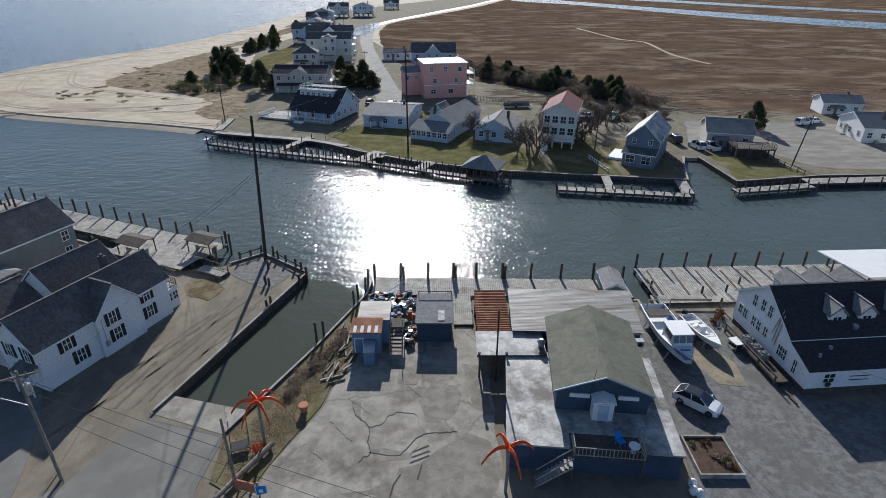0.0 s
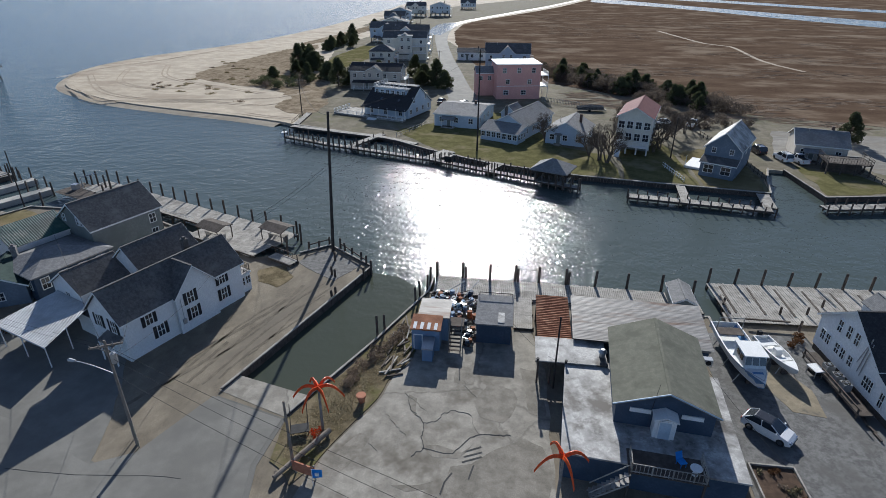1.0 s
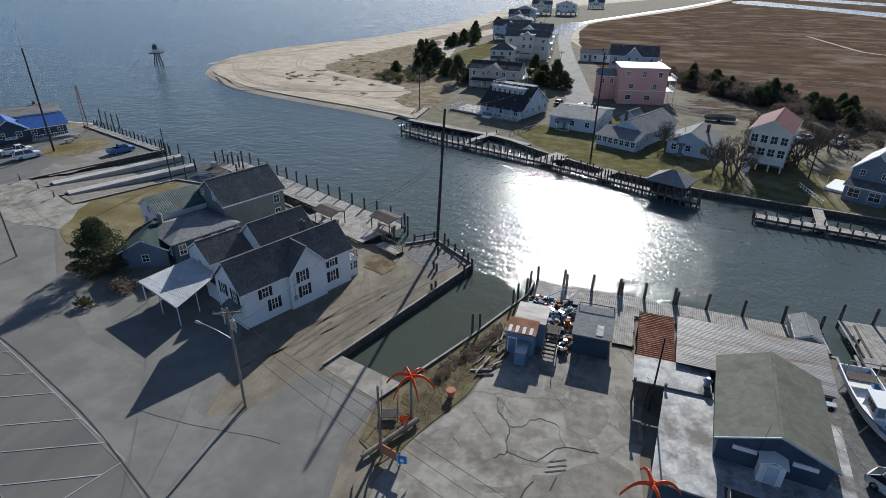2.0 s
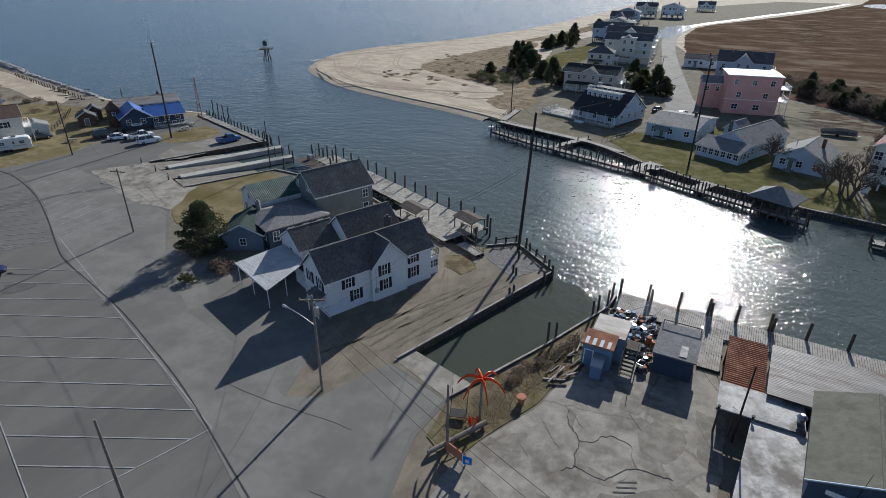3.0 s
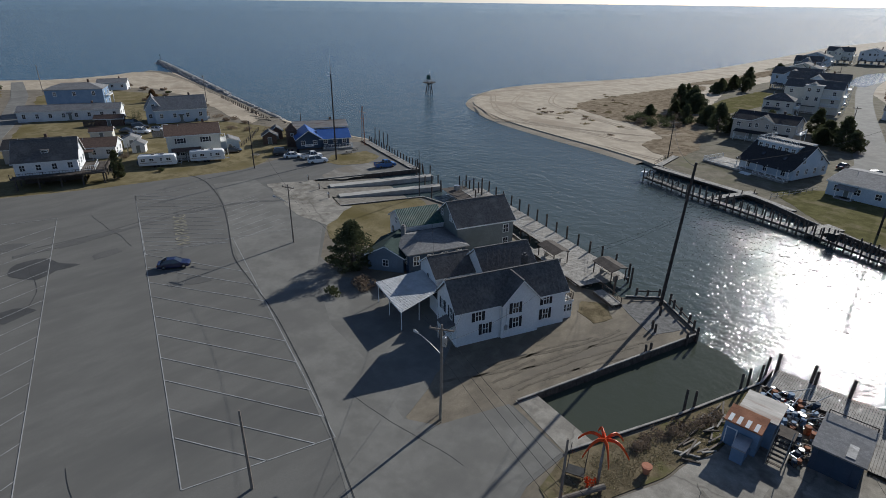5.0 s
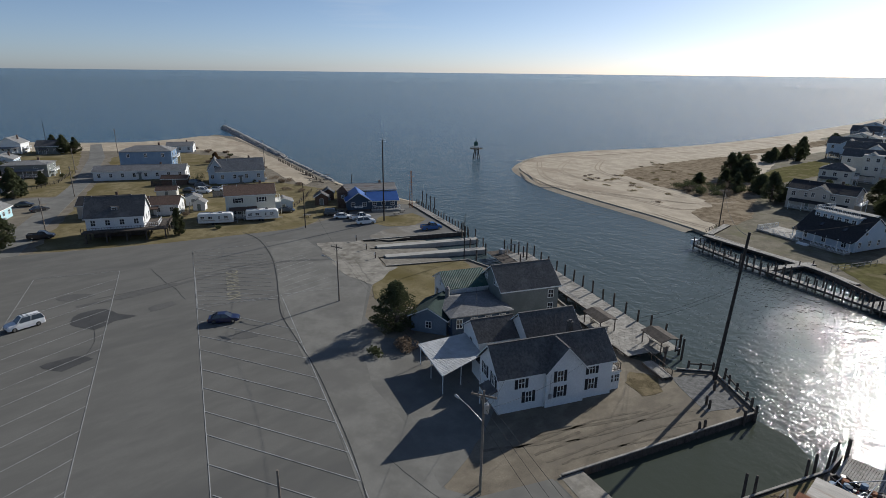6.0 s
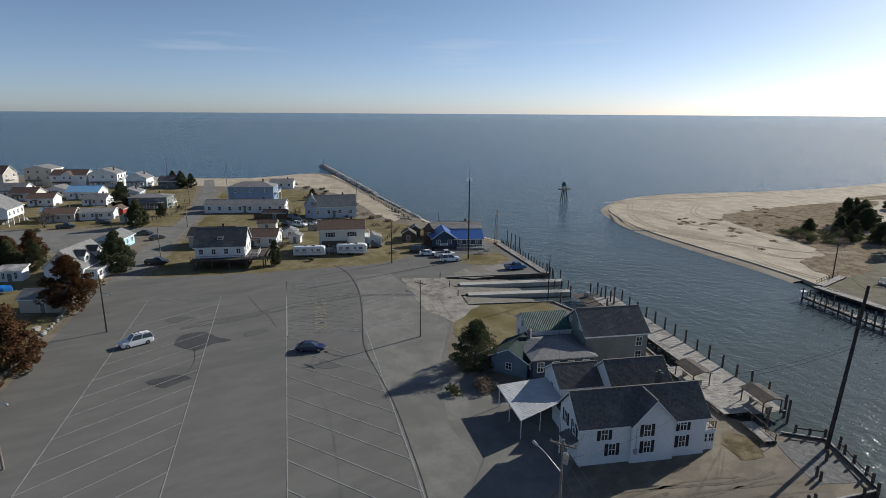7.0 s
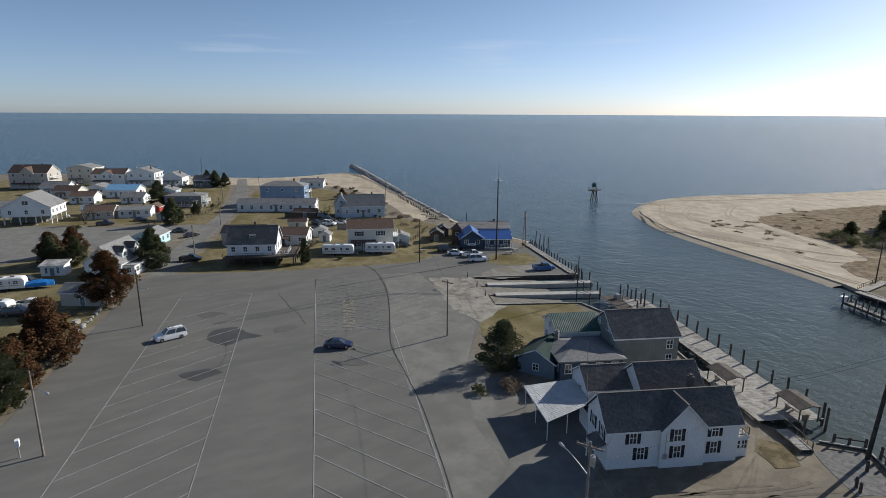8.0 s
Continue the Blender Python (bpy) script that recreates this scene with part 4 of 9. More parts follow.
def chimney(parent, x, y, z0, z1, material=None):
    part("chimney", Mesh().box(x - 0.3, y - 0.3, z0, x + 0.3, y + 0.3, z1).box(x - 0.36, y - 0.36, z1 - 0.2, x + 0.36, y + 0.36, z1 - 0.05).box(x - 0.15, y - 0.15, z1, x + 0.15, y + 0.15, z1 + 0.25), material or SHINGLE, parent)


# ---- docks, piles, poles ----
def planked(me, a, b, depth, z, board=0.28, gap=0.03, lift=0.025):
    """Boards side by side from a to b, each reaching depth metres to the left of that line."""
    a, b = Vector(a), Vector(b)
    d = (b - a).normalized()
    o = Vector((-d.y, d.x))
    ang = math.atan2(d.y, d.x)
    n = int((b - a).length / board)
    for i in range(n):
        p = a + d * (i * board)
        m = Matrix.Translation((p.x, p.y, z + random.uniform(0, lift))) @ Matrix.Rotation(ang, 4, "Z")
        e = random.uniform(-0.08, 0.08)
        me.box(0, min(0, depth) + (e if depth < 0 else 0), -0.06, board - gap, max(0, depth) + (e if depth > 0 else 0), 0, m)


pile_cache = {}


def pile(parent, x, y, top, r=0.16, name="mooring_post", lean=None, bottom=-3.0):
    key = round(top, 1), r, bottom
    if key not in pile_cache:
        pile_cache[key] = Mesh().tube((0, 0, bottom), (0, 0, top - 0.12), r * 1.1, r * 0.95, 8).tube((0, 0, top - 0.12), (0, 0, top), r * 0.95, r * 0.6, 8).data(name, OLDWOOD)
    ob = part(name, pile_cache[key], None, parent)
    lx, ly = lean or (random.uniform(-2, 2), random.uniform(-2, 2))
    ob.matrix_basis = pose(x, y, 0, lx, ly, random.uniform(0, 360))
    return ob


def pile_row(parent, a, b, n, top, r=0.16, jitter=0.25):
    a, b = Vector(a), Vector(b)
    for i in range(n):
        p = a.lerp(b, i / max(n - 1, 1))
        pile(parent, p.x, p.y, top + round(random.uniform(-jitter, jitter), 1), r)


def dock(name, label, rects, z=0.25, board=0.28, beams=True, material=None):
    """A timber dock of planked stretches: (a, b, depth)."""
    ob = thing(name, pose(0, 0, 0), label, "dock")
    me, bm_ = Mesh(), Mesh()
    for a, b, dep in rects:
        planked(me, a, b, dep, z, board)
        if beams:
            a, b = Vector(a), Vector(b)
            d = (b - a).normalized()
            o = Vector((-d.y, d.x))
            for k in (0.06, 0.5, 0.94):
                p, q = a + o * dep * k, b + o * dep * k
                m = Matrix.Translation((p.x, p.y, z)) @ Matrix.Rotation(math.atan2(d.y, d.x), 4, "Z")
                bm_.box(0, -0.1, -0.4, (q - p).length, 0.1, -0.065, m)
    tagged(part("planks", me, material or WOOD, ob), kind="stuff")
    if beams:
        tagged(part("under_frame", bm_, OLDWOOD, ob), kind="stuff")
    return ob


def bulkhead(name, pts, label, top=0.35, material=None, w=0.3):
    """A timber bulkhead along the water's edge: wall boards, cap rail."""
    ob = thing(name, pose(0, 0, 0), label, "bulkhead")
    wall_, cap = Mesh(), Mesh()
    for a, b in zip(pts, pts[1:]):
        a, b = Vector(a), Vector(b)
        d = b - a
        m = Matrix.Translation((a.x, a.y, 0)) @ Matrix.Rotation(math.atan2(d.y, d.x), 4, "Z")
        n = max(1, int(d.length / 0.6))
        for i in range(n):
            wall_.box(d.length * i / n + 0.015, -0.1 + random.uniform(-0.02, 0.02), -2.6, d.length * (i + 1) / n - 0.015, 0.06, top - 0.12, m)
        cap.box(-0.1, -w / 2, top - 0.12, d.length + 0.1, w / 2, top + random.uniform(-0.01, 0.02), m)
    tagged(part("wall_face", wall_, OLDWOOD, ob), kind="stuff")
    part("cap_rail", cap, material or WOOD, ob)
    return ob


def utility_pole(x, y, h, label, arm=True, lamp=None, transformer=False, dark=False, lean=(0, 0), arm_rot=0.0, r=0.15):
    ob = thing("utility_pole", pose(x, y, 0, lean[0], lean[1], 0), label, "utility pole", "utility poles")
    part("post", Mesh().tube((0, 0, -0.4), (0, 0, h), r, r * 0.62, 10), DARKPOLE if dark else POLEWOOD, ob)
    if arm:
        m = Matrix.Rotation(arm_rot, 4, "Z")
        part("crossarm", Mesh().box(-1.2, -0.06, h - 0.6, 1.2, 0.06, h - 0.45, m).tube(m @ Vector((-0.7, 0.08, h - 0.6)), m @ Vector((0, 0.1, h - 1.2)), 0.025, n=4).tube(m @ Vector((0.7, 0.08, h - 0.6)), m @ Vector((0, 0.1, h - 1.2)), 0.025, n=4), POLEWOOD, ob)
        im = Mesh().tube((0, 0, 0), (0, 0, 0.2), 0.05, 0.035, 6).data("insulator", GREYROOF)
        for s in (-1.1, -0.5, 0.5, 1.1):
            part("insulator", im, None, ob).matrix_basis = Matrix.Translation(m @ Vector((s, 0, h - 0.46)))
    if transformer:
        part("transformer", Mesh().tube((0.38, 0, h - 2.1), (0.38, 0, h - 1.2), 0.24, 0.24, 12).tube((0.38, 0, h - 1.2), (0.38, 0, h - 1.05), 0.12, 0.08, 8), METAL, ob)
    if lamp:
        dx, dy, lz = lamp
        arm_me = Mesh()
        prev = Vector((0, 0, lz - 0.6))
        for i in range(1, 7):
            t = i / 6
            q = Vector((dx * t, dy * t, lz - 0.6 + 0.6 * math.sin(t * math.pi / 2)))
            arm_me.tube(prev, q, 0.04, n=6)
            prev = q
        la = part("lamp_arm", arm_me, METAL, ob)
        u = Vector((dx, dy, 0)).normalized() * 0.6
        part("lamp_head", Mesh().tube(prev, prev + u, 0.1, 0.16, 8).tube(prev + u, prev + u * 1.25, 0.16, 0.05, 8), METAL, la)
    return ob


def cable(a, b, sag, r=0.017, label="thin black overhead power cable"):
    me = Mesh()
    a, b = Vector(a), Vector(b)
    n = 14
    pts = [a.lerp(b, i / n) - Vector((0, 0, sag * 4 * (i / n) * (1 - i / n))) for i in range(n + 1)]
    side = (b - a).cross(Vector((0, 0, 1))).normalized() * r
    loft(me, [[p + side, p + Vector((0, 0, r)), p - side, p - Vector((0, 0, r))] for p in pts])
    return tagged(part("overhead_cable", me, BLACK), label, "cable", "overhead cables")


# ---- trees ----
def leaf_cloud(me, centre, radii, n, size, lean=0.5):
    for _ in range(n):
        while True:
            d = Vector((random.uniform(-1, 1), random.uniform(-1, 1), random.uniform(-1, 1)))
            if 0.15 < d.length < 1:
                break
        if random.random() < 0.7:
            d = d.normalized() * random.uniform(0.75, 1.0)
        p = Vector(centre) + Vector((d.x * radii[0], d.y * radii[1], d.z * radii[2]))
        u = Vector((random.gauss(0, 1), random.gauss(0, 1), random.gauss(0, 0.7))).normalized()
        v = u.orthogonal().normalized()
        s = size * random.uniform(0.5, 1.3)
        me.add([p + u * s, p + v * s * 0.45, p - u * s * 0.8, p - v * s * 0.45], [(0, 1, 2, 3)])


def tree_mesh(seed, h, spread, foliage, density=1.0, clumps=26, shape=0.55, size=0.3, puff=(0.16, 0.42)):
    random.seed(seed)
    tr, cr = Mesh(), Mesh()
    tr.tube((0, 0, -0.3), (0.1, 0.05, h * 0.45), 0.028 * h, 0.018 * h, 8).tube((0.1, 0.05, h * 0.45), (0, 0, h * 0.92), 0.018 * h, 0.005 * h, 6)
    for i in range(clumps):
        t = random.uniform(0.0, 1.0)
        z = h * (0.07 + 0.9 * t)
        prof = math.sin(min(1, (t + 0.3) / (shape + 0.15)) * math.pi / 2) if t < shape else max(0.12, 1 - ((t - shape) / (1.03 - shape)) ** 1.3)
        a = random.random() * math.tau
        rr = spread * prof * random.uniform(0.35, 1.0)
        c = Vector((math.cos(a) * rr, math.sin(a) * rr, z))
        tr.tube((0, 0, z - rr * 0.35), c, 0.008 * h, 0.003 * h, 5)
        q = spread * random.uniform(*puff)
        leaf_cloud(cr, c, (q, q, q * 0.75), int(120 * density), size)
    return tr.data("trunk", BARK), cr.data("crown", foliage)


def tree(x, y, meshes, label, scale=1.0, rot=0.0, name="cedar_tree", group="trees", category="tree"):
    ob = thing(name, pose(x, y, 0, 0, 0, rot) @ Matrix.Scale(scale, 4), label, category, group)
    part("trunk", meshes[0], None, ob)
    part("crown", meshes[1], None, ob)
    return ob


def bare_mesh(seed, h, spread=0.5):
    random.seed(seed)
    tr, tw = Mesh(), Mesh()

    def grow(p, d, length, r, depth):
        q = p + d * length
        (tr if depth < 2 else tw).tube(p, q, r, r * 0.62, 6 if depth < 2 else 3)
        if depth >= 5:
            return
        for _ in range(3 if depth < 4 else 4):
            nd = (d + Vector((random.gauss(0, spread), random.gauss(0, spread), random.gauss(0.12, 0.25)))).normalized()
            grow(p.lerp(q, random.uniform(0.6, 1.0)), nd, length * random.uniform(0.6, 0.8), r * 0.6, depth + 1)
    for _ in range(3):
        grow(Vector((random.uniform(-0.3, 0.3), random.uniform(-0.3, 0.3), -0.2)), Vector((random.gauss(0, 0.25), random.gauss(0, 0.25), 1)).normalized(), h * 0.28, 0.02 * h, 0)
    return tr.data("trunk", BARK), tw.data("twigs", BARK)


def bush(x, y, rx, ry, rz, foliage, label, n=500, size=0.3, name="bush", group="bushes"):
    me = Mesh()
    for _ in range(9):
        c = (random.uniform(-0.6, 0.6) * rx, random.uniform(-0.6, 0.6) * ry, rz * random.uniform(0.3, 0.75))
        leaf_cloud(me, c, (rx * 0.45, ry * 0.45, rz * 0.4), n // 9, size)
    ob = part(name, me, foliage)
    ob.matrix_basis = pose(x, y, 0)
    return tagged(ob, label, "bush", group)


# ---- vehicles ----
def loft(me, sections, cap=True):
    """Skins closed rings of equal length."""
    o, n = len(me.v), len(sections[0])
    for s in sections:
        me.v += [tuple(p) for p in s]
    for i in range(len(sections) - 1):
        for j in range(n):
            a, b = o + i * n + j, o + i * n + (j + 1) % n
            me.f.append((a, b, b + n, a + n))
    if cap:
        me.f.append(tuple(o + j for j in range(n - 1, -1, -1)))
        me.f.append(tuple(o + (len(sections) - 1) * n + j for j in range(n)))
    return me


def car(name, label, m, paint, kind="sedan", category="car", group="parked cars"):
    """A car along +x: body, glasshouse, wheels, lamps, bumpers."""
    ob = thing(name, m, label, category, group)
    ln, wd = {"sedan": (4.7, 1.8), "suv": (5.1, 1.98), "hatch": (4.3, 1.78), "pickup": (5.5, 1.95)}[kind]
    hood = {"sedan": 0.92, "suv": 1.12, "hatch": 0.98, "pickup": 1.1}[kind]
    top = {"sedan": 1.45, "suv": 1.88, "hatch": 1.5, "pickup": 1.8}[kind]
    x = [-ln / 2, -ln / 2 + 0.12, -ln * 0.3, 0, ln * 0.28, ln / 2 - 0.35, ln / 2 - 0.06, ln / 2]
    zt = [hood - 0.22, hood - 0.04, hood, hood, hood - 0.02, hood - 0.14, hood - 0.3, hood - 0.42]
    zb = [0.42, 0.28, 0.24, 0.22, 0.22, 0.26, 0.34, 0.4]
    hw = [wd * 0.42, wd * 0.48, wd / 2, wd / 2, wd / 2, wd * 0.48, wd * 0.42, wd * 0.36]
    secs = [[(px, -w, b), (px, -w * 1.0, (b + t) / 2), (px, -w * 0.94, t), (px, w * 0.94, t), (px, w, (b + t) / 2), (px, w, b)] for px, t, b, w in zip(x, zt, zb, hw)]
    part("body", loft(Mesh(), secs), paint, ob, smooth=False)
    r0, r1, f1, f0 = {"sedan": (-ln * 0.4, -ln * 0.2, ln * 0.07, ln * 0.25), "suv": (-ln * 0.49, -ln * 0.42, ln * 0.08, ln * 0.23), "hatch": (-ln * 0.46, -ln * 0.3, ln * 0.06, ln * 0.27), "pickup": (-ln * 0.1, -ln * 0.07, ln * 0.14, ln * 0.27)}[kind]
    w0, w1 = wd * 0.46, wd * 0.37
    g = [[(r0, -w0, hood - 0.03), (r1, -w1, top), (f1, -w1, top), (f0, -w0, hood - 0.03)], [(r0, w0, hood - 0.03), (r1, w1, top), (f1, w1, top), (f0, w0, hood - 0.03)]]
    part("glasshouse", loft(Mesh(), g), GLASS, ob)
    rf = Mesh()
    rf.add([(r1 - 0.05, -w1 - 0.02, top - 0.05), (f1 + 0.05, -w1 - 0.02, top - 0.05), (f1 + 0.05, w1 + 0.02, top - 0.05), (r1 - 0.05, w1 + 0.02, top - 0.05), (r1 + 0.1, -w1 + 0.12, top + 0.035), (f1 - 0.1, -w1 + 0.12, top + 0.035), (f1 - 0.1, w1 - 0.12, top + 0.035), (r1 + 0.1, w1 - 0.12, top + 0.035)],
           [(3, 2, 1, 0), (4, 5, 6, 7), (0, 1, 5, 4), (1, 2, 6, 5), (2, 3, 7, 6), (3, 0, 4, 7)])
    part("car_roof", rf, CARDARK if kind == "hatch" else paint, ob)
    for s in (-1, 1):
        for a, b in (((r0, s * w0, hood - 0.02), (r1, s * w1, top)), ((f0, s * w0, hood - 0.02), (f1, s * w1, top)), (((r0 + f0) / 2, s * (w0 + 0.005), hood), ((r1 + f1) / 2, s * (w1 + 0.01), top))):
            part("pillar", Mesh().tube(a, b, 0.045, n=5), paint, ob)
    if kind == "pickup":
        bed = Mesh().box(-ln / 2 + 0.1, -wd / 2 + 0.12, hood - 0.02, -ln * 0.11, wd / 2 - 0.12, hood + 0.03)
        part("load_bed", bed, BLACK, ob)
        part("bed_rail", Mesh().box(-ln / 2 + 0.05, -wd / 2 + 0.02, hood - 0.02, -ln * 0.1, -wd / 2 + 0.12, hood + 0.14).box(-ln / 2 + 0.05, wd / 2 - 0.12, hood - 0.02, -ln * 0.1, wd / 2 - 0.02, hood + 0.14).box(-ln / 2 + 0.02, -wd / 2 + 0.02, hood - 0.1, -ln / 2 + 0.1, wd / 2 - 0.02, hood + 0.14), paint, ob)
    if kind == "suv":
        part("roof_rack", Mesh().tube((r1 + 0.3, -w1 + 0.1, top + 0.1), (f1 - 0.3, -w1 + 0.1, top + 0.1), 0.03, n=5).tube((r1 + 0.3, w1 - 0.1, top + 0.1), (f1 - 0.3, w1 - 0.1, top + 0.1), 0.03, n=5).box(-0.6, -w1 + 0.1, top + 0.06, -0.54, w1 - 0.1, top + 0.1).box(0.0, -w1 + 0.1, top + 0.06, 0.06, w1 - 0.1, top + 0.1), BLACK, ob)
    tm = Mesh().tube((0, -0.11, 0), (0, 0.11, 0), 0.34, n=18).data("tyre", BLACK)
    rm_ = Mesh().tube((0, -0.12, 0), (0, 0.12, 0), 0.2, n=12).tube((0, -0.13, 0), (0, 0.13, 0), 0.06, n=8).data("rim", CHROME)
    for wx in (-ln * 0.3, ln * 0.31):
        for s in (-1, 1):
            wh = part("wheel", tm, None, ob)
            wh.matrix_basis = pose(wx, s * (wd / 2 - 0.1), 0.34)
            part("rim", rm_, None, wh)
    for s in (-1, 1):
        part("headlight", Mesh().box(ln / 2 - 0.3, s * wd * 0.33 - 0.17, hood - 0.38, ln / 2 - 0.02, s * wd * 0.33 + 0.12, hood - 0.26), CHROME, ob, "clear headlight")
        part("tail_light", Mesh().box(-ln / 2 - 0.02, s * wd * 0.38 - 0.1, hood - 0.34, -ln / 2 + 0.08, s * wd * 0.38 + 0.08, hood - 0.14), REDPAINT, ob, "red tail light")
        part("mirror", Mesh().box(f0 - 0.35, s * (wd / 2 + 0.1) - 0.1, hood + 0.02, f0 - 0.22, s * (wd / 2 + 0.1) + 0.08, hood + 0.17), paint, ob)
    part("bumper", Mesh().box(ln / 2 - 0.1, -wd * 0.4, 0.36, ln / 2 + 0.04, wd * 0.4, 0.52), CARDARK, ob)
    return ob


def camper(m, label, ln=7.5):
    ob = thing("camper_trailer", m, label, "camper", "camper trailers")
    prof = [(-1.2, 0.55), (-1.22, 1.6), (-1.18, 2.75), (-1.0, 2.95), (1.0, 2.95), (1.18, 2.75), (1.22, 1.6), (1.2, 0.55)]
    secs = []
    for x, k, dz in ((-ln / 2, 0.92, 0.15), (-ln / 2 + 0.25, 1, 0), (ln / 2 - 0.9, 1, 0), (ln / 2 - 0.3, 0.98, -0.1), (ln / 2, 0.94, -0.5)):
        secs.append([(x, y * k, z if z < 1 else z - (0.15 if dz > 0 else -dz * (z / 2.95))) for y, z in prof])
    part("shell", loft(Mesh(), secs), WHITE, ob)
    part("stripe", Mesh().box(-ln / 2 + 0.3, -1.245, 1.15, ln / 2 - 1.0, 1.245, 1.35), BEIGE, ob)
    for i in range(4):
        window(ob, pose(-ln / 2 + 1.1 + i * (ln - 2.2) / 3.3, -1.24, 1.95), 0.9, 0.6)
        window(ob, pose(ln / 2 - 1.1 - i * (ln - 2.2) / 3.3, 1.24, 1.95, 0, 0, 180), 0.9, 0.6)
    door(ob, pose(0.3, -1.24, 0.65), 0.65, 1.85)
    part("roof_vent", Mesh().box(-1.3, -0.3, 2.95, -0.6, 0.3, 3.15).box(0.8, -0.35, 2.95, 1.6, 0.35, 3.22), GREYROOF, ob)
    tm = Mesh().tube((0, -0.1, 0), (0, 0.1, 0), 0.34, n=14).data("wheel", BLACK)
    for wx in (-0.75, 0.1):
        for s in (-1, 1):
            part("wheel", tm, None, ob).matrix_basis = pose(wx, s * 1.08, 0.34)
    part("drawbar", Mesh().tube((ln / 2 - 0.2, -0.5, 0.6), (ln / 2 + 1.1, 0, 0.5), 0.05).tube((ln / 2 - 0.2, 0.5, 0.6), (ln / 2 + 1.1, 0, 0.5), 0.05).tube((ln / 2 + 0.9, 0, 0), (ln / 2 + 0.9, 0, 0.8), 0.04), METAL, ob)
    return ob


def hull_sections(ln, beam, depth, sheer=0.25, flare=0.8, keel=0.0):
    secs = []
    n = 12
    for i in range(n + 1):
        t = i / n
        w = beam / 2 * (1 - max(0, (t - 0.45) / 0.55) ** 2.2) * (0.92 + 0.08 * min(1, t * 4))
        w = max(w, 0.02)
        z1 = depth * (1 + sheer * max(0, t - 0.2) ** 1.6)
        zk = keel + depth * 0.75 * max(0, (t - 0.8) / 0.2) ** 2
        x = -ln / 2 + ln * t
        secs.append([(x, 0, zk), (x, -w * flare * 0.75, zk + 0.28 * (z1 - zk)), (x, -w, z1), (x, -w + min(0.14, w * 0.5), z1), (x, 0, z1 - 0.04 if t > 0.72 else z1 - 0.04),
                     (x, w - min(0.14, w * 0.5), z1), (x, w, z1), (x, w * flare * 0.75, zk + 0.28 * (z1 - zk))])
    return secs


def open_hull(ln, beam, depth, deck_from, floor_z, sheer=0.25):
    """A boat's shell with an open cockpit aft and a closed foredeck."""
    outer, inner, deck = Mesh(), Mesh(), Mesh()
    secs = hull_sections(ln, beam, depth, sheer)
    skin = [[s[i] for i in (6, 7, 0, 1, 2)] for s in secs]
    for k in range(len(skin)):
        outer.v += [tuple(p) for p in skin[k]]
        if k:
            for j in range(4):
                a = (k - 1) * 5 + j
                outer.f.append((a, a + 1, a + 6, a + 5))
    outer.f.append((4, 3, 2, 1, 0))
    for k, s in enumerate(secs):
        x = s[0][0]
        w = abs(s[3][1])
        inner.v += [(x, -w, s[3][2]), (x, -w * 0.96, max(floor_z, s[0][2] + 0.1)), (x, w * 0.96, max(floor_z, s[0][2] + 0.1)), (x, w, s[3][2])]
        deck.v += [(x, s[2][1], s[2][2]), (x, s[3][1], s[3][2] + 0.015), (x, s[5][1], s[5][2] + 0.015), (x, s[6][1], s[6][2])]
        if k:
            a = (k - 1) * 4
            inner.f += [(a + j, a + 4 + j, a + 5 + j, a + 1 + j) for j in range(3)]
            deck.f += [(a, a + 1, a + 5, a + 4), (a + 2, a + 3, a + 7, a + 6)]
            if x > deck_from:
                deck.f.append((a + 1, a + 2, a + 6, a + 5))
    inner.f.append((0, 1, 2, 3))
    return outer, inner, deck

# ---- white house on the spit and its neighbours ----
WA, WB = (-38.3, 42.3), (-31.8, 58.0)
white_house, _w = placed("white_house", WA, WB, "white clapboard two-storey house with dark shingle roof, black shutters", "house", "harbour houses")
wl_ = 15.4
block(white_house, 0, 0, wl_, 5.7, 0, 4.9, 2.75, "x", SIDING, SHINGLE)
for sx, zz in ((2.9, 3.75), (3.9, 1.75), (7.8, 4.0), (7.9, 1.95), (12.5, 4.0), (12.5, 1.9)):
    window(white_house, pose(sx, -0.42 if 6 < sx < 11 else 0, zz), 0.74, 1.4, True)
for sy, zz in ((1.7, 3.9), (4.2, 3.9)):
    window(white_house, pose(0, 5.7 - sy, zz, 0, 0, -90), 0.74, 1.45, True)
window(white_house, pose(0, 3.6, 1.7, 0, 0, -90), 0.95, 1.4)
door(white_house, pose(0, 1.5, 0.15, 0, 0, -90))
part("porch_roof", Mesh().slab([(-1.3, 0.3, 2.6), (0.05, 0.3, 3.1), (0.05, 2.9, 3.1), (-1.3, 2.9, 2.6)][::-1] and [(-1.3, 0.3, 2.6), (0.05, 0.3, 3.1), (0.05, 2.9, 3.1), (-1.3, 2.9, 2.6)], 0.14), SHINGLE, white_house)
part("porch_post", Mesh().box(-1.2, 0.4, 0, -1.08, 0.52, 2.5), WHITE, white_house)
part("porch_post", Mesh().box(-1.2, 2.7, 0, -1.08, 2.82, 2.5), WHITE, white_house)
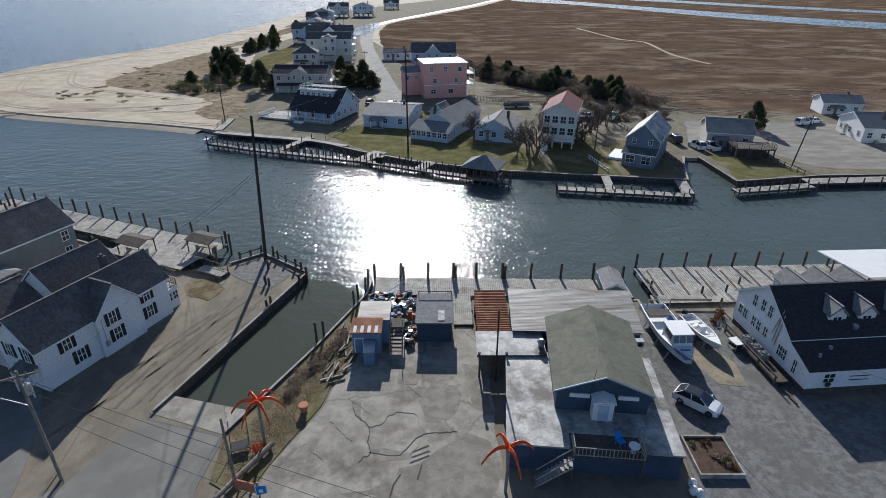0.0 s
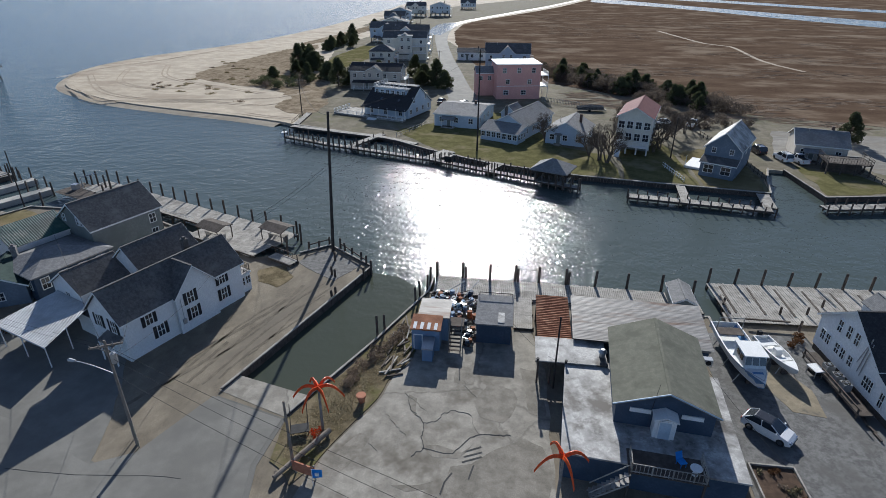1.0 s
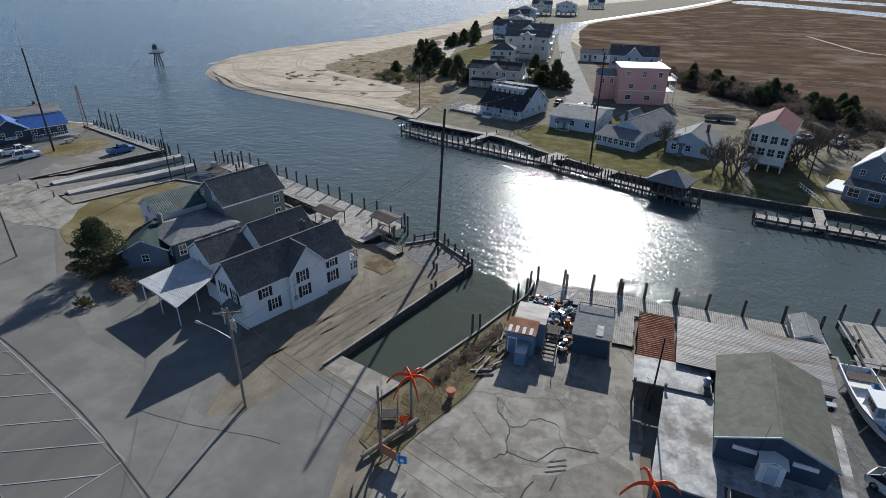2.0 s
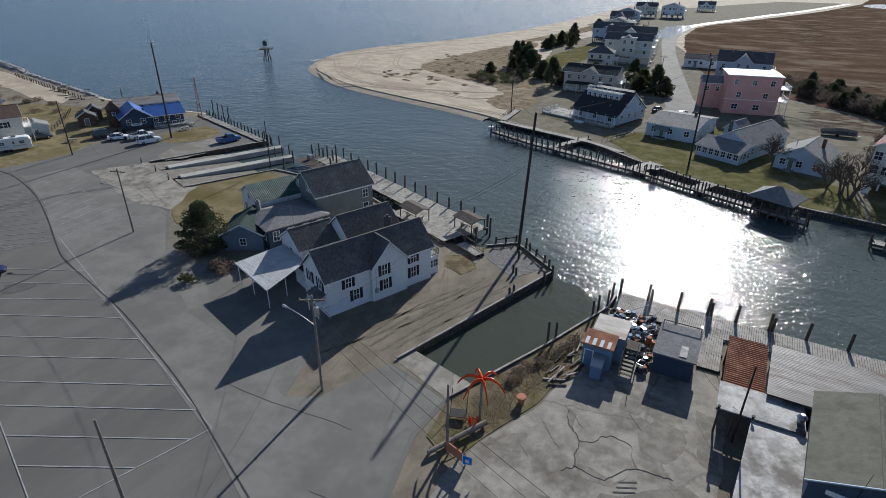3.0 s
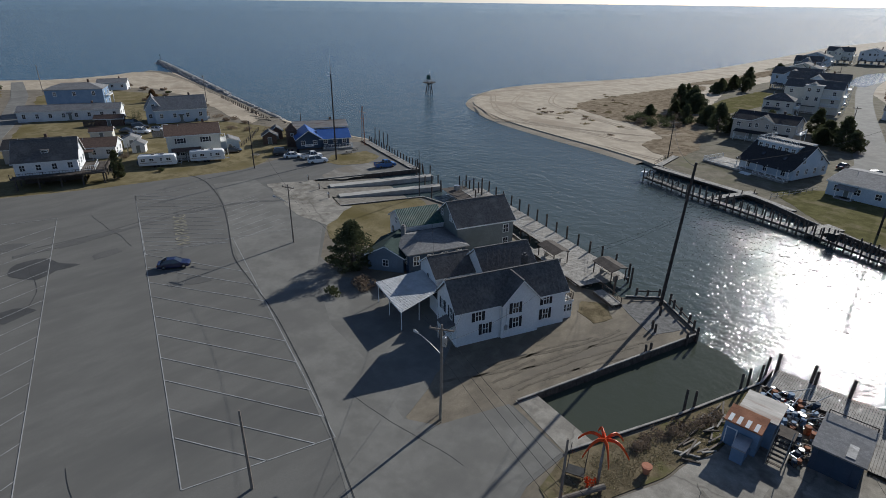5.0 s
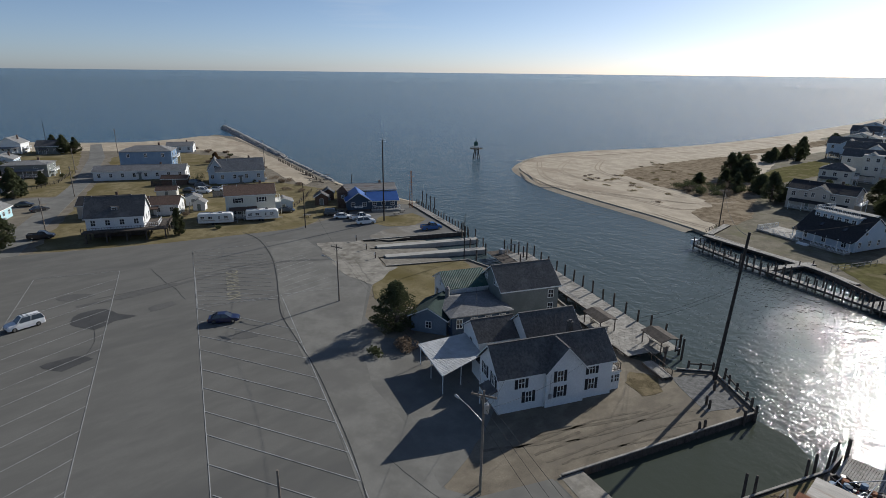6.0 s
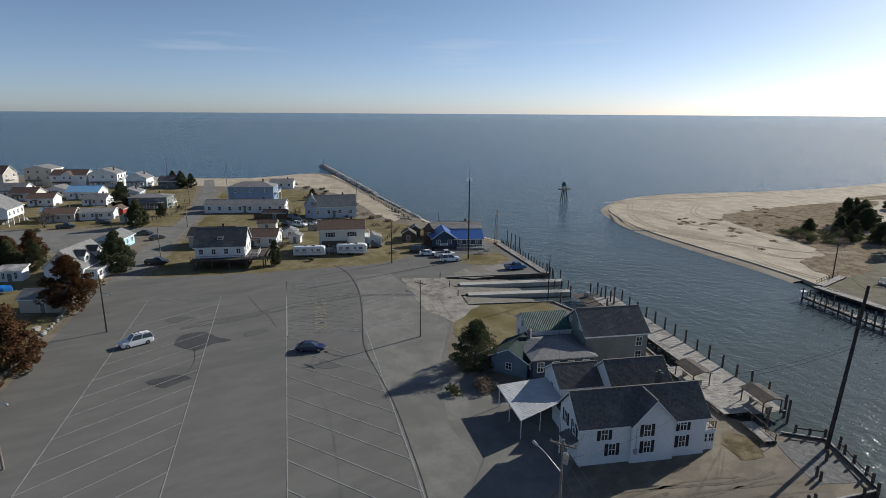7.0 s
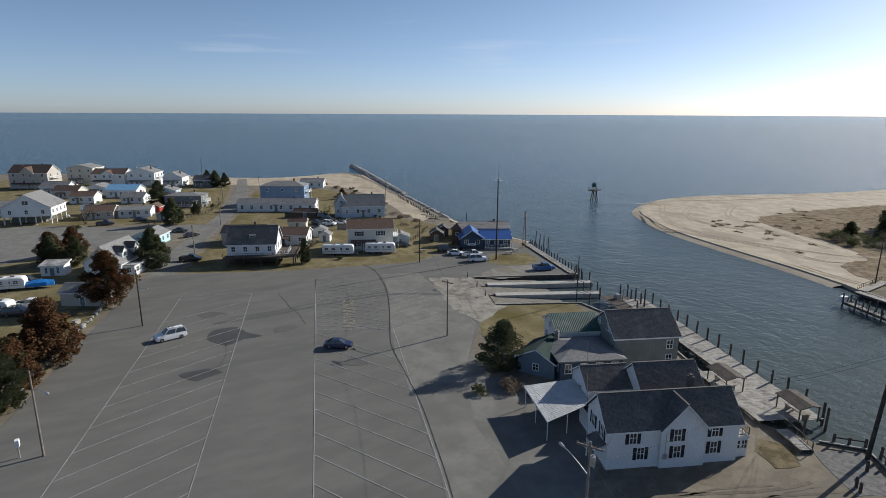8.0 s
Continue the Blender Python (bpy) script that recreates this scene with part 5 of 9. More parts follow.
# wall gable in the middle of the long front
block(white_house, 6.0, -0.42, 11.2, 2.8, 0, 4.75, 2.8, "y", SIDING, SHINGLE, 0.25, (), "gable_roof")
chimney(white_house, 11.6, 4.3, 5.6, 8.5)
block(white_house, wl_, 0.6, wl_ + 1.7, 4.6, 0, 2.5, 0.2, "flat", SIDING, PALEROOF, 0.1, [("f", 2, 1.6, 0.6, 1.0), ("r", 3, 1.6, 0.8, 1.0)], "porch_roof")
railing(white_house, [(wl_, 0.6), (wl_ + 1.7, 0.6), (wl_ + 1.7, 4.6), (wl_, 4.6)], 2.7, 0.95, OLDWOOD)
for px in (0.12, 5.85):
    part("downpipe", Mesh().tube((px, -0.1, 0), (px, -0.1, 4.7), 0.05), WHITE, white_house)
part("meter_box", Mesh().box(6.3, -0.6, 1.2, 6.7, -0.42, 1.8).tube((6.5, -0.5, 1.8), (6.5, -0.5, 4.4), 0.03), METAL, white_house)
block(white_house, 1.8, 10.2, 7.6, 16.0, 0, 4.2, 1.9, "x", SIDING, SHINGLE, 0.3, [("l", 1, 3.0, 0.8, 1.2)])
window(white_house, pose(3.4, 10.2, 3.2), 0.95, 1.2)
window(white_house, pose(6.0, 10.2, 3.2), 0.95, 1.2)
block(white_house, 7.6, 7.0, 15.4, 13.6, 0, 4.7, 2.8, "x", SIDING, SHINGLE, 0.3, [("r", 2, 3.4, 0.8, 1.3)])
block(white_house, 0.8, 5.7, 7.6, 10.2, 0, 2.5, 0.5, "flat", SIDING, BLACKROOF, 0.05, (), "link_roof", False)
carport, cl_ = placed("carport", WA, WB, "white corrugated metal carport on thin posts", "carport")
part("canopy", Mesh().ribbed([(-4.9, 5.7, 2.8), (1.76, 8.9, 3.1), (1.76, 15.3, 3.2), (-5.4, 14.6, 2.95)], 0.16, 0.02, 0.03), OLDWHITE, carport)
pm = Mesh().tube((0, 0, -0.1), (0, 0, 2.75), 0.06, n=8).data("post", WHITE)
for px, py in ((-4.7, 6.2), (-4.95, 10.2), (-5.2, 14.1), (-1.8, 7.5)):
    part("post", pm, None, carport).matrix_basis = pose(px, py, 0)
part("edge_beam", Mesh().tube((-4.85, 5.8, 2.7), (-5.35, 14.5, 2.8), 0.07, n=6), WHITE, carport)

grey_house, gl_ = placed("grey_house", (WA[0] + 10.8 * 0.383 - 22.9 * 0.924, WA[1] + 10.8 * 0.924 + 22.9 * 0.383), (WA[0] + 21 * 0.383 - 22.9 * 0.924, WA[1] + 21 * 0.924 + 22.9 * 0.383),
                         "grey-green shingled two-storey house with dark roof", "house", "harbour houses")
block(grey_house, 0, 0, gl_, 8, 0, 5.5, 2.9, "x", GREYSIDE, SHINGLE, 0.3, [("r", 2, 4.2, 0.9, 1.3), ("r", 2, 1.6, 0.9, 1.3), ("l", 2, 6.2, 0.7, 1.0)])
window(grey_house, pose(8.8, 0, 4.1), 0.9, 1.3)
window(grey_house, pose(8.8, 0, 1.8), 0.9, 1.3)
block(grey_house, -7.2, 5.5, 0, 12, 0, 4.6, 1.8, "x", WHITE, GREENROOF, 0.3, [("l", 2, 2.4, 0.9, 1.4), ("l", 1, 4.7, 0.7, 0.9)], "green_roof", True, True)
block(grey_house, -9.2, -2.6, 0.2, 5.5, 0, 3.6, 1.1, "hip", NAVY, GREYROOF, 0.5, [("f", 4, 2.2, 0.9, 1.4), ("l", 3, 2.2, 0.9, 1.4)], "porch_roof")
window(grey_house, pose(0, 2.6, 6.2, 0, 0, -90), 0.7, 1.0)
dark_shed, dl_ = placed("dark_shed", (-62.6, 48.6), (-57.6, 51.4), "low dark green shed with white lower wall", "shed")
# walls are white; slate blue puts their bluish shade into the colour
block(dark_shed, 0, 0, dl_, 6.5, 0, 2.7, 1.5, "y", SLATEBLUE, DKGREEN, 0.4, [("f", 1, 1.4, 0.8, 1.0)])
chimney(dark_shed, 3.9, 5.8, 0, 5.4, GREYROOF)
cedar_a = tree_mesh(3, 7.5, 3.9, CEDAR, 1.0, 135, 0.3, 0.17, (0.1, 0.27))
tree(-65.0, 47.4, cedar_a, "dark green spreading cedar at the street corner", 1.0, 20)
bush(-58.5, 44.3, 2.0, 1.8, 1.6, BRAMBLE, "leafless reddish shrub by the house", 700, 0.25)
bush(-59.5, 39.6, 1.6, 1.2, 1.1, CEDAR, "dark low evergreen shrub", 400, 0.22)
bush(-55.2, 45.3, 1.5, 1.2, 1.2, RUSSET, "reddish brown shrub under the carport edge", 400, 0.22)

# ---- slip, bulkheads, docks ----
random.seed(21)
bh = bulkhead("slip_bulkhead", [(-26.9, 39.5), (-18.4, 66), (-26, 71.6), (-29.6, 68.6)], "weathered timber bulkhead round the spit", 0.3, None, 0.22)
for p, top in (((-24.0, 67.2), 1.4), ((-23.2, 63.2), 1.3), ((-22.6, 62.7), 1.2), ((-20.3, 67.6), 1.5), ((-19.3, 66.6), 1.5), ((-22, 69), 1.3), ((-23.4, 70.2), 1.4), ((-24.4, 71.2), 1.6), ((-26.3, 72.0), 1.3), ((-27.5, 70.8), 1.2), ((-28.7, 69.8), 1.4), ((-18.3, 65.2), 1.5),
               ((-21.2, 58.4), 1.1), ((-21.5, 57.7), 1.0), ((-18.9, 63.6), 1.2)):
    pile(bh, p[0], p[1], top, 0.17)
part("guard_rail", Mesh().tube((-28.7, 69.8, 0.9), (-26.3, 72, 0.9), 0.1).tube((-24.4, 71.2, 0.75), (-19.3, 66.6, 0.75), 0.1), OLDWOOD, bh)
bh2 = bulkhead("slip_bulkhead", [(-19.3, 36.9), (-13.8, 49.5), (-9.6, 60.6), (-9.4, 64.2)], "pale timber bulkhead along the yard", 0.3, None, 0.22)
for p, top in (((-13.9, 50.4), 2.6), ((-13.3, 51.4), 2.2), ((-10.9, 58.2), 2.0), ((-10.5, 59.2), 2.4), ((-9.9, 61.5), 2.0), ((-9.7, 62.6), 2.6)):
    pile(bh2, p[0], p[1], top, 0.14)
bulkhead("harbour_bulkhead", [(-36.5, 66.5), (-45, 71), (-62, 79), (-81.5, 79), (-89.2, 63.1)], "dark old timber bulkhead", 0.25)
bulkhead("harbour_bulkhead", [(-9.6, 60.4), (24.4, 59.4), (24.4, 56), (26.2, 56), (26.4, 60.4), (60, 60.5)], "dark old timber bulkhead under docks", 0.1)
bulkhead("ramp_bulkhead", [(-131.6, 104), (-97.6, 93.1), (-107.6, 69.6)], "timber bulkhead of the ramp basin", 0.3)

west = dock("timber_dock", "grey weathered timber dock along the channel", [((-78, 87.2), (-33.6, 69.2), 4.9), ((-48.5, 71.2), (-35.5, 66.0), 4.0)], 0.55)
pile_row(west, (-76.3, 92.2), (-32.2, 74.4), 16, 2.6, 0.17)
pile_row(west, (-77, 86.7), (-52, 76.5), 10, 0.6, 0.15, 0.1)
pile(west, -31.2, 73.2, 2.6)
pile(west, -31.9, 69.4, 2.4)
part("rail", Mesh().tube((-62, 80.9, 1.2), (-50, 76.1, 1.2), 0.03).tube((-62, 80.9, 0.9), (-50, 76.1, 0.9), 0.03), METAL, west)
for (a, b), lab in ((((-46.2, 70.6), (-42.2, 69.0)), "small brown shelter roof on posts"), (((-36.6, 71.4), (-32.8, 69.8)), "small brown shelter over a work table")):
    sh, sl = placed("dock_shelter", a, b, lab, "shelter", "dock shelters", 0.55)
    part("roof", Mesh().slab([(-0.2, -0.2, 1.95), (sl + 0.2, -0.2, 1.95), (sl + 0.2, 1.5, 2.4), (-0.2, 1.5, 2.4)], 0.1).slab([(-0.2, 1.5, 2.4), (sl + 0.2, 1.5, 2.4), (sl + 0.2, 2.9, 2.1), (-0.2, 2.9, 2.1)], 0.1), OLDWOOD, sh)
    for px in (0, sl - 0.12):
        for py in (0, 2.6):
            part("post", Mesh().box(px, py, 0, px + 0.12, py + 0.12, 1.95), OLDWOOD, sh)
    part("table", Mesh().box(0.4, 0.8, 0.75, sl - 0.4, 1.9, 0.85).box(0.5, 0.9, 0, 0.6, 1.8, 0.75).box(sl - 0.6, 0.9, 0, sl - 0.5, 1.8, 0.75), WOOD, sh)
gang = dock("gangway", "narrow timber gangway with rails", [((-33.5, 66.2), (-29.4, 64.2), 1.6)], 0.45)
railing(gang, [(-33.0, 67.8), (-28.9, 65.6)], 0.45, 0.9, OLDWOOD, 0.8)
near_dock = dock("timber_dock", "pale weathered plank dock above the channel", [((-9.0, 60.2), (24.0, 59.6), 4.4), ((1.3, 53.6), (3.6, 53.6), 6.4)], 0.3, 0.24)
for x, top in ((-9.0, 2.9), (-5.6, 3.0), (-5.2, 2.4), (-2.0, 3.0), (1.3, 3.1), (1.7, 2.6), (4.4, 3.0), (7.9, 3.1), (8.2, 2.6), (11.6, 3.0), (15.6, 2.9), (19.9, 3.1), (23.8, 2.6)):
    pile(near_dock, x, 64.4, top - 0.4, 0.18)
pile_row(near_dock, (-8, 62), (23, 61.6), 9, 0.2, 0.15, 0.0)
right_dock = dock("timber_dock", "broad pale plank dock with mooring piles", [((26.6, 58.2), (64, 60.0), 9.0)], 0.35, 0.3)
for i in range(12):
    pile(right_dock, 26.5 + i * 3.35, 67.4 + i * 0.1, 2.5 + 0.1 * (i % 3), 0.17)
    if i < 9:
        # dark strip laid on the planks as a mooring pile's painted shadow
        strip = part("deck_seam", Mesh().box(27.6 + i * 3.35, 60.2, 0.36, 27.85 + i * 3.35, 66.6, 0.42), OLDWOOD, right_dock)
for x, y in ((26.8, 62), (32.8, 60.6), (33.9, 57.8), (36, 61), (38.6, 63)):
    pile(right_dock, x, y, 1.4, 0.15)
part("rail", Mesh().box(26.5, 59, 0.9, 26.65, 63, 1.05).box(28, 58.3, 0.7, 33, 58.5, 0.85), OLDWOOD, right_dock)
tent, tl_ = placed("dock_canopy", (52.4, 59.6), (70, 60.6), "large flat white canopy roof over the dock", "canopy")
part("roof", Mesh().slab([(0, 0, 3.3), (tl_, 0, 3.3), (tl_, 7, 3.5), (-2.0, 7, 3.5)], 0.15), WHITE, tent)
for px in (0.2, tl_ / 2, tl_ - 0.3):
    for py in (0.2, 6.2):
        part("post", Mesh().box(px, py, -0.2, px + 0.15, py + 0.15, 3.3), OLDWOOD, tent)

PIER = surface("pier_concrete", (0.34, 0.325, 0.295), (0.46, 0.44, 0.4), 0.6, 0.85, 0.3, 12, stain=(0.26, 0.245, 0.22), stain_at=0.5)
for a, b in (((-101.4, 69.2), (-91.4, 91.6)), ((-94.4, 66.6), (-84.6, 87.4))):
    d = Vector(b) - Vector(a)
    o = Vector((-d.y, d.x)).normalized() * 1.0
    fp = sheet("finger_pier", [tuple(Vector(a) - o), tuple(Vector(b) - o), tuple(Vector(b) + o), tuple(Vector(a) + o)], 0.25, PIER, "pale concrete finger pier between boat ramps", "pier", 2.6)
    for k in (0.86, 0.93, 1.0):
        p = Vector(a).lerp(Vector(b), k) + o * 1.3
        pl = pile(None, p.x, p.y, 2.3, 0.15, "mooring_post")
        tagged(pl, "dark round timber mooring pile", "pile", "ramp piles")
for x, y in ((-96.6, 92.6), (-99.6, 94.6), (-81, 81), (-83, 86)):
    tagged(pile(None, x, y, 2.0, 0.16, "mooring_post"), "dark round timber mooring pile", "pile", "ramp piles")
for a, b in (((-107.0, 69.2), (-101.6, 67.6)), ((-101.0, 67.3), (-95.0, 65.4)), ((-94.4, 65.2), (-89.6, 63.4))):
    a, b = Vector(a), Vector(b)
    d = Vector((0.41, 0.91)) * 21
    tagged(part("boat_ramp", Mesh().add([(*a, 0.02), (*b, 0.02), (*(b + d), -1.05), (*(a + d), -1.05)], [(0, 1, 2, 3)]), DAMP), "sloping concrete launching ramp", "ramp", kind="structure")
for x, y in ((-108.6, 68.4), (-101.4, 66.4), (-95, 64.4)):
    bo = thing("bollard", pose(x, y, 0), "short dark timber bollard at the ramp", "bollard", "ramp bollards")
    part("post", Mesh().tube((0, 0, -0.2), (0, 0, 1.4), 0.13, 0.11), OLDWOOD, bo)
    part("sign", Mesh().box(-0.2, -0.14, 0.9, 0.2, -0.12, 1.3), WHITE, bo)
edge = dock("bulkhead_walk", "row of piles and walkway round the ramp lot", [((-131, 103.6), (-98.2, 93.2), -1.6)], 0.3)
pile_row(edge, (-131.2, 105), (-97.4, 94.2), 20, 1.3, 0.15, 0.2)
pile_row(edge, (-131.6, 107.5), (-124, 106), 4, 3.0, 0.14, 0.5)
lift = thing("fuel_pier", pose(-76, 87.5, 0), "dark timber pier head with piles and a hoist", "pier")
lm_ = Mesh()
planked(lm_, (-6, -2.5), (3, -5.8), 5.5, 0.5)
tagged(part("planks", lm_, OLDWOOD, lift), kind="stuff")
for px, py, tp in ((-5.5, 3, 2.4), (-3, 2.4, 3.2), (-1.5, 1.8, 2.6), (0, 1.5, 3.4), (2, 0.8, 3.0), (3.4, 0.2, 3.3), (3.6, -2, 2.2)):
    pile(lift, px, py, tp, 0.17)
part("hoist", Mesh().tube((-2, 0, 0.5), (-2, 0, 2.6), 0.1).tube((-2, 0, 2.6), (0.5, 1.5, 3.1), 0.08).box(-3.4, -1.2, 0.5, -2.4, -0.2, 1.5), METAL, lift)

# ---- the yard: shack, sheds, clutter ----
SA, SB = (5.3, 33.3), (19.1, 32.0)
shack, sw = placed("seafood_shack", SA, SB, "dark blue seafood shack with olive gable and pale flat roofs", "building")
block(shack, 0, 0, sw, 12.2, 0, 2.6, 0.1, "flat", NAVY, PALEROOF, 0.12, [], "flat_roof", False)
block(shack, 4.1, 4.3, 11.9, 14.9, 2.4, 5.0, 1.6, "y", NAVY, OLIVEROOF, 0.35, [], "gable_roof", False)
part("eave_trim", Mesh().tube((3.75, 3.95, 5.0), (8.0, 3.95, 6.75), 0.07, n=5).tube((12.25, 3.95, 5.0), (8.0, 3.95, 6.75), 0.07, n=5), PALEBLUE, shack)
vest = part("vestibule", Mesh().box(7.1, 3.2, 2.62, 8.8, 4.3, 4.7), WHITE, shack)
door(vest, pose(7.95, 3.2, 2.66), 0.9, 1.85, PALEBLUE)
window(vest, pose(8.8, 3.75, 3.9, 0, 0, 90), 0.5, 0.8)
part("vestibule_roof", Mesh().slab([(6.95, 3.0, 4.7), (7.95, 3.0, 5.1), (7.95, 4.35, 5.1), (6.95, 4.35, 4.7)], 0.08).slab([(7.95, 3.0, 5.1), (8.95, 3.0, 4.7), (8.95, 4.35, 4.7), (7.95, 4.35, 5.1)], 0.08), WHITE, vest)
for x0 in (5.2, 9.3):
    part("wall_sign", Mesh().box(x0, 4.2, 4.25, x0 + 1.7, 4.3, 4.65), WHITE, shack, "blank white wall sign")
railing(shack, [(5.2, 0.9), (5.2, -0.9), (10.6, -0.9), (10.6, 1.4)], 2.72, 0.95, WOOD, 0.3)
part("deck_floor", Mesh().box(5.0, -1.0, 2.7, 10.8, 1.5, 2.78).box(5.1, -0.95, 0, 5.25, -0.8, 2.7).box(10.5, -0.95, 0, 10.65, -0.8, 2.7), OLDWOOD, shack)
stair = Mesh()
for i in range(9):
    stair.box(4.7 - i * 0.3, -1.9, 2.6 - i * 0.28, 5.02 - i * 0.3, -0.95, 2.66 - i * 0.28)
stair.tube((5, -1.9, 3.5), (2.3, -1.9, 0.9), 0.05, n=5).tube((5, -1.9, 2.5), (2.2, -1.9, 0.0), 0.07, n=5).tube((5, -0.95, 2.5), (2.2, -0.95, 0.0), 0.07, n=5).tube((5, -0.95, 3.5), (2.3, -0.95, 0.9), 0.05, n=5)
part("stair", stair, WOOD, shack)
part("antenna", Mesh().tube((6.9, 4.2, 4.8), (7.1, 4.0, 7.6), 0.03, 0.012, 5), BLACK, shack)
for x0, y0, z0 in ((3.4, 12.9, 2.7),):
    part("roof_fan", Mesh().tube((x0, y0, z0), (x0, y0, z0 + 0.9), 0.3, 0.3, 12).tube((x0, y0, z0 + 0.9), (x0, y0, z0 + 1.2), 0.45, 0.2, 12), METAL, shack)
chair = thing("deck_chair", pose(*SA, 0, 0, 0, -5.4) @ pose(9.0, 0.6, 2.78, 0, 0, 30), "blue plastic deck chair on the shack's deck", "chair")
part("seat", Mesh().box(-0.3, -0.3, 0.4, 0.3, 0.3, 0.46), BLUETARP, chair)
part("backrest", Mesh().slab([(-0.3, 0.3, 0.45), (0.3, 0.3, 0.45), (0.3, 0.5, 1.0), (-0.3, 0.5, 1.0)], 0.04), BLUETARP, chair)
for px in (-0.26, 0.22):
    for py in (-0.28, 0.24):
        part("leg", Mesh().box(px, py, 0, px + 0.04, py + 0.04, 0.4), BLUETARP, chair)
tub = thing("white_tub", pose(*SA, 0, 0, 0, -5.4) @ pose(9.9, -0.1, 2.78), "round white plastic table on the deck", "table")
part("top", Mesh().tube((0, 0, 0.66), (0, 0, 0.72), 0.45, 0.45, 18), WHITE, tub)
part("foot", Mesh().tube((0, 0, 0), (0, 0, 0.66), 0.22, 0.1, 10), WHITE, tub)

packing, pw = placed("packing_shed", (7.3, 48.3), (20.8, 47.9), "long shed with rusty streaked corrugated metal roof", "shed", "yard sheds")
block(packing, 0.2, 0, pw - 0.2, 6.4, 0, 3.2, 0.0, "none", NAVY, TIN, 0.1, [("f", 3, 1.8, 0.9, 0.9)], "ceiling_board", False)
pr = Mesh()
rows_ = 5
for i in range(rows_):
    y0, y1, z0, z1 = -0.4 + i * 1.4, 1.1 + i * 1.4, 3.45 + i * 0.17, 3.68 + i * 0.17
    pr.ribbed([(pw + 0.1, y0, z0), (pw + 0.1, y1, z1 - 0.05), (-0.1, y1, z1 - 0.05), (-0.1, y0, z0)], 0.2, 0.009)
part("roof", pr, TIN, packing)
annex, aw_ = placed("dock_shed", (20.1, 59.3), (22.6, 59.2), "small shed with pale sloping roof on the dock", "shed", "yard sheds")
block(annex, 0, 0, aw_, 4.6, 0.3, 1.7, 0.6, "y", GREYSIDE, GREYROOF, 0.15)
rust_shed, rw_ = placed("rusty_shed", (3.7, 48.6), (7.1, 48.6), "open shed with rust-red corrugated iron roof", "shed", "yard sheds")
part("roof", Mesh().ribbed([(rw_ + 0.1, -0.2, 2.9), (rw_ + 0.1, 7.3, 3.5), (-0.1, 7.3, 3.5), (-0.1, -0.2, 2.9)], 0.3, 0.07), RUST, rust_shed)
for px in (0.1, rw_ - 0.1):
    for py in (0.2, 3.6, 7.0):
        part("post", Mesh().tube((px, py, -0.1), (px, py, 2.95 + py * 0.08), 0.09), OLDWOOD, rust_shed)
part("wall", Mesh().box(0.1, 7.0, 0, rw_ - 0.1, 7.1, 3.3), OLDWOOD, rust_shed)
lean, lw_ = placed("loading_canopy", (3.4, 44.4), (10.3, 44.4), "patched pale flat canopy on dark posts", "canopy")
part("roof", Mesh().slab([(0, 0, 3.0), (lw_, 0, 3.0), (lw_, 3.9, 3.1), (0, 3.9, 3.1)], 0.12), PALEROOF, lean)
for px in (0.3, 1.5, 3.0, 4.5):
    part("post", Mesh().tube((px, 0.25, -0.1), (px, 0.25, 2.9), 0.1), OLDWOOD, lean)
part("beam", Mesh().box(0, 0.1, 2.66, lw_, 0.3, 2.88), OLDWOOD, lean)
part("lamp", Mesh().tube((0.2, -0.1, 3.0), (0.2, -0.1, 3.35), 0.09, 0.16, 8), BLACK, lean)
part("lamp", Mesh().tube((2.9, -0.1, 3.0), (2.9, -0.1, 3.35), 0.09, 0.16, 8), BLACK, lean)
utility_pole(5.3, 44.1, 8.4, "thin dark post rising through the canopy", False, dark=True, r=0.11)

blue_shed, bw_ = placed("blue_shed", (-2.8, 50.6), (0.95, 50.6), "blue plank shed with patched grey roof", "shed", "yard sheds")
block(blue_shed, 0, 0, bw_, 4.9, 0, 2.5, 0.5, "shed", NAVY, GREYROOF, 0.2, [], "roof", False)
part("roof_patch", Mesh().slab([(2.3, 0.2, 2.75), (3.0, 0.2, 2.75), (3.0, 1.9, 2.92), (2.3, 1.9, 2.92)], 0.03), PALEROOF, blue_shed)
part("roof_ladder", Mesh().tube((0, 4.9, 3.6), (3.8, 4.9, 3.6), 0.05).tube((0, 4.9, 3.2), (0, 4.9, 3.6), 0.05).tube((3.8, 4.9, 3.2), (3.8, 4.9, 3.6), 0.05), OLDWOOD, blue_shed)
part("planks", Mesh().box(0.3, -0.1, 0.1, 0.4, 0, 2.4).box(1.6, -0.1, 0.1, 1.7, 0, 2.4).box(3.0, -0.1, 0.1, 3.1, 0, 2.4), NAVY, blue_shed)
shanty, hw_ = placed("blue_shanty", (-9.6, 48.4), (-6.6, 48.4), "small blue shanty with white and rusty roof strips", "shed", "yard sheds")
block(shanty, 0, 0, hw_, 2.0, 0, 2.7, 0.35, "shed", BLUESIDE, RUST, 0.15, [], "front_roof", False)
for i in range(4):
    part("white_strip", Mesh().slab([(0.15 + i * 0.75, -0.1, 2.88), (0.5 + i * 0.75, -0.1, 2.88), (0.5 + i * 0.75, 0.9, 3.06), (0.15 + i * 0.75, 0.9, 3.06)], 0.02), WHITE, shanty)
block(shanty, 0.5, 2.0, 3.7, 5.0, 0, 3.0, 0.3, "shed", BLUESIDE, TIN, 0.15, [], "rear_roof", False)
block(shanty, 1.4, -1.9, 2.5, -0.2, 0, 1.5, 0.3, "shed", BLUESIDE, METAL, 0.05, [], "box_roof", False)
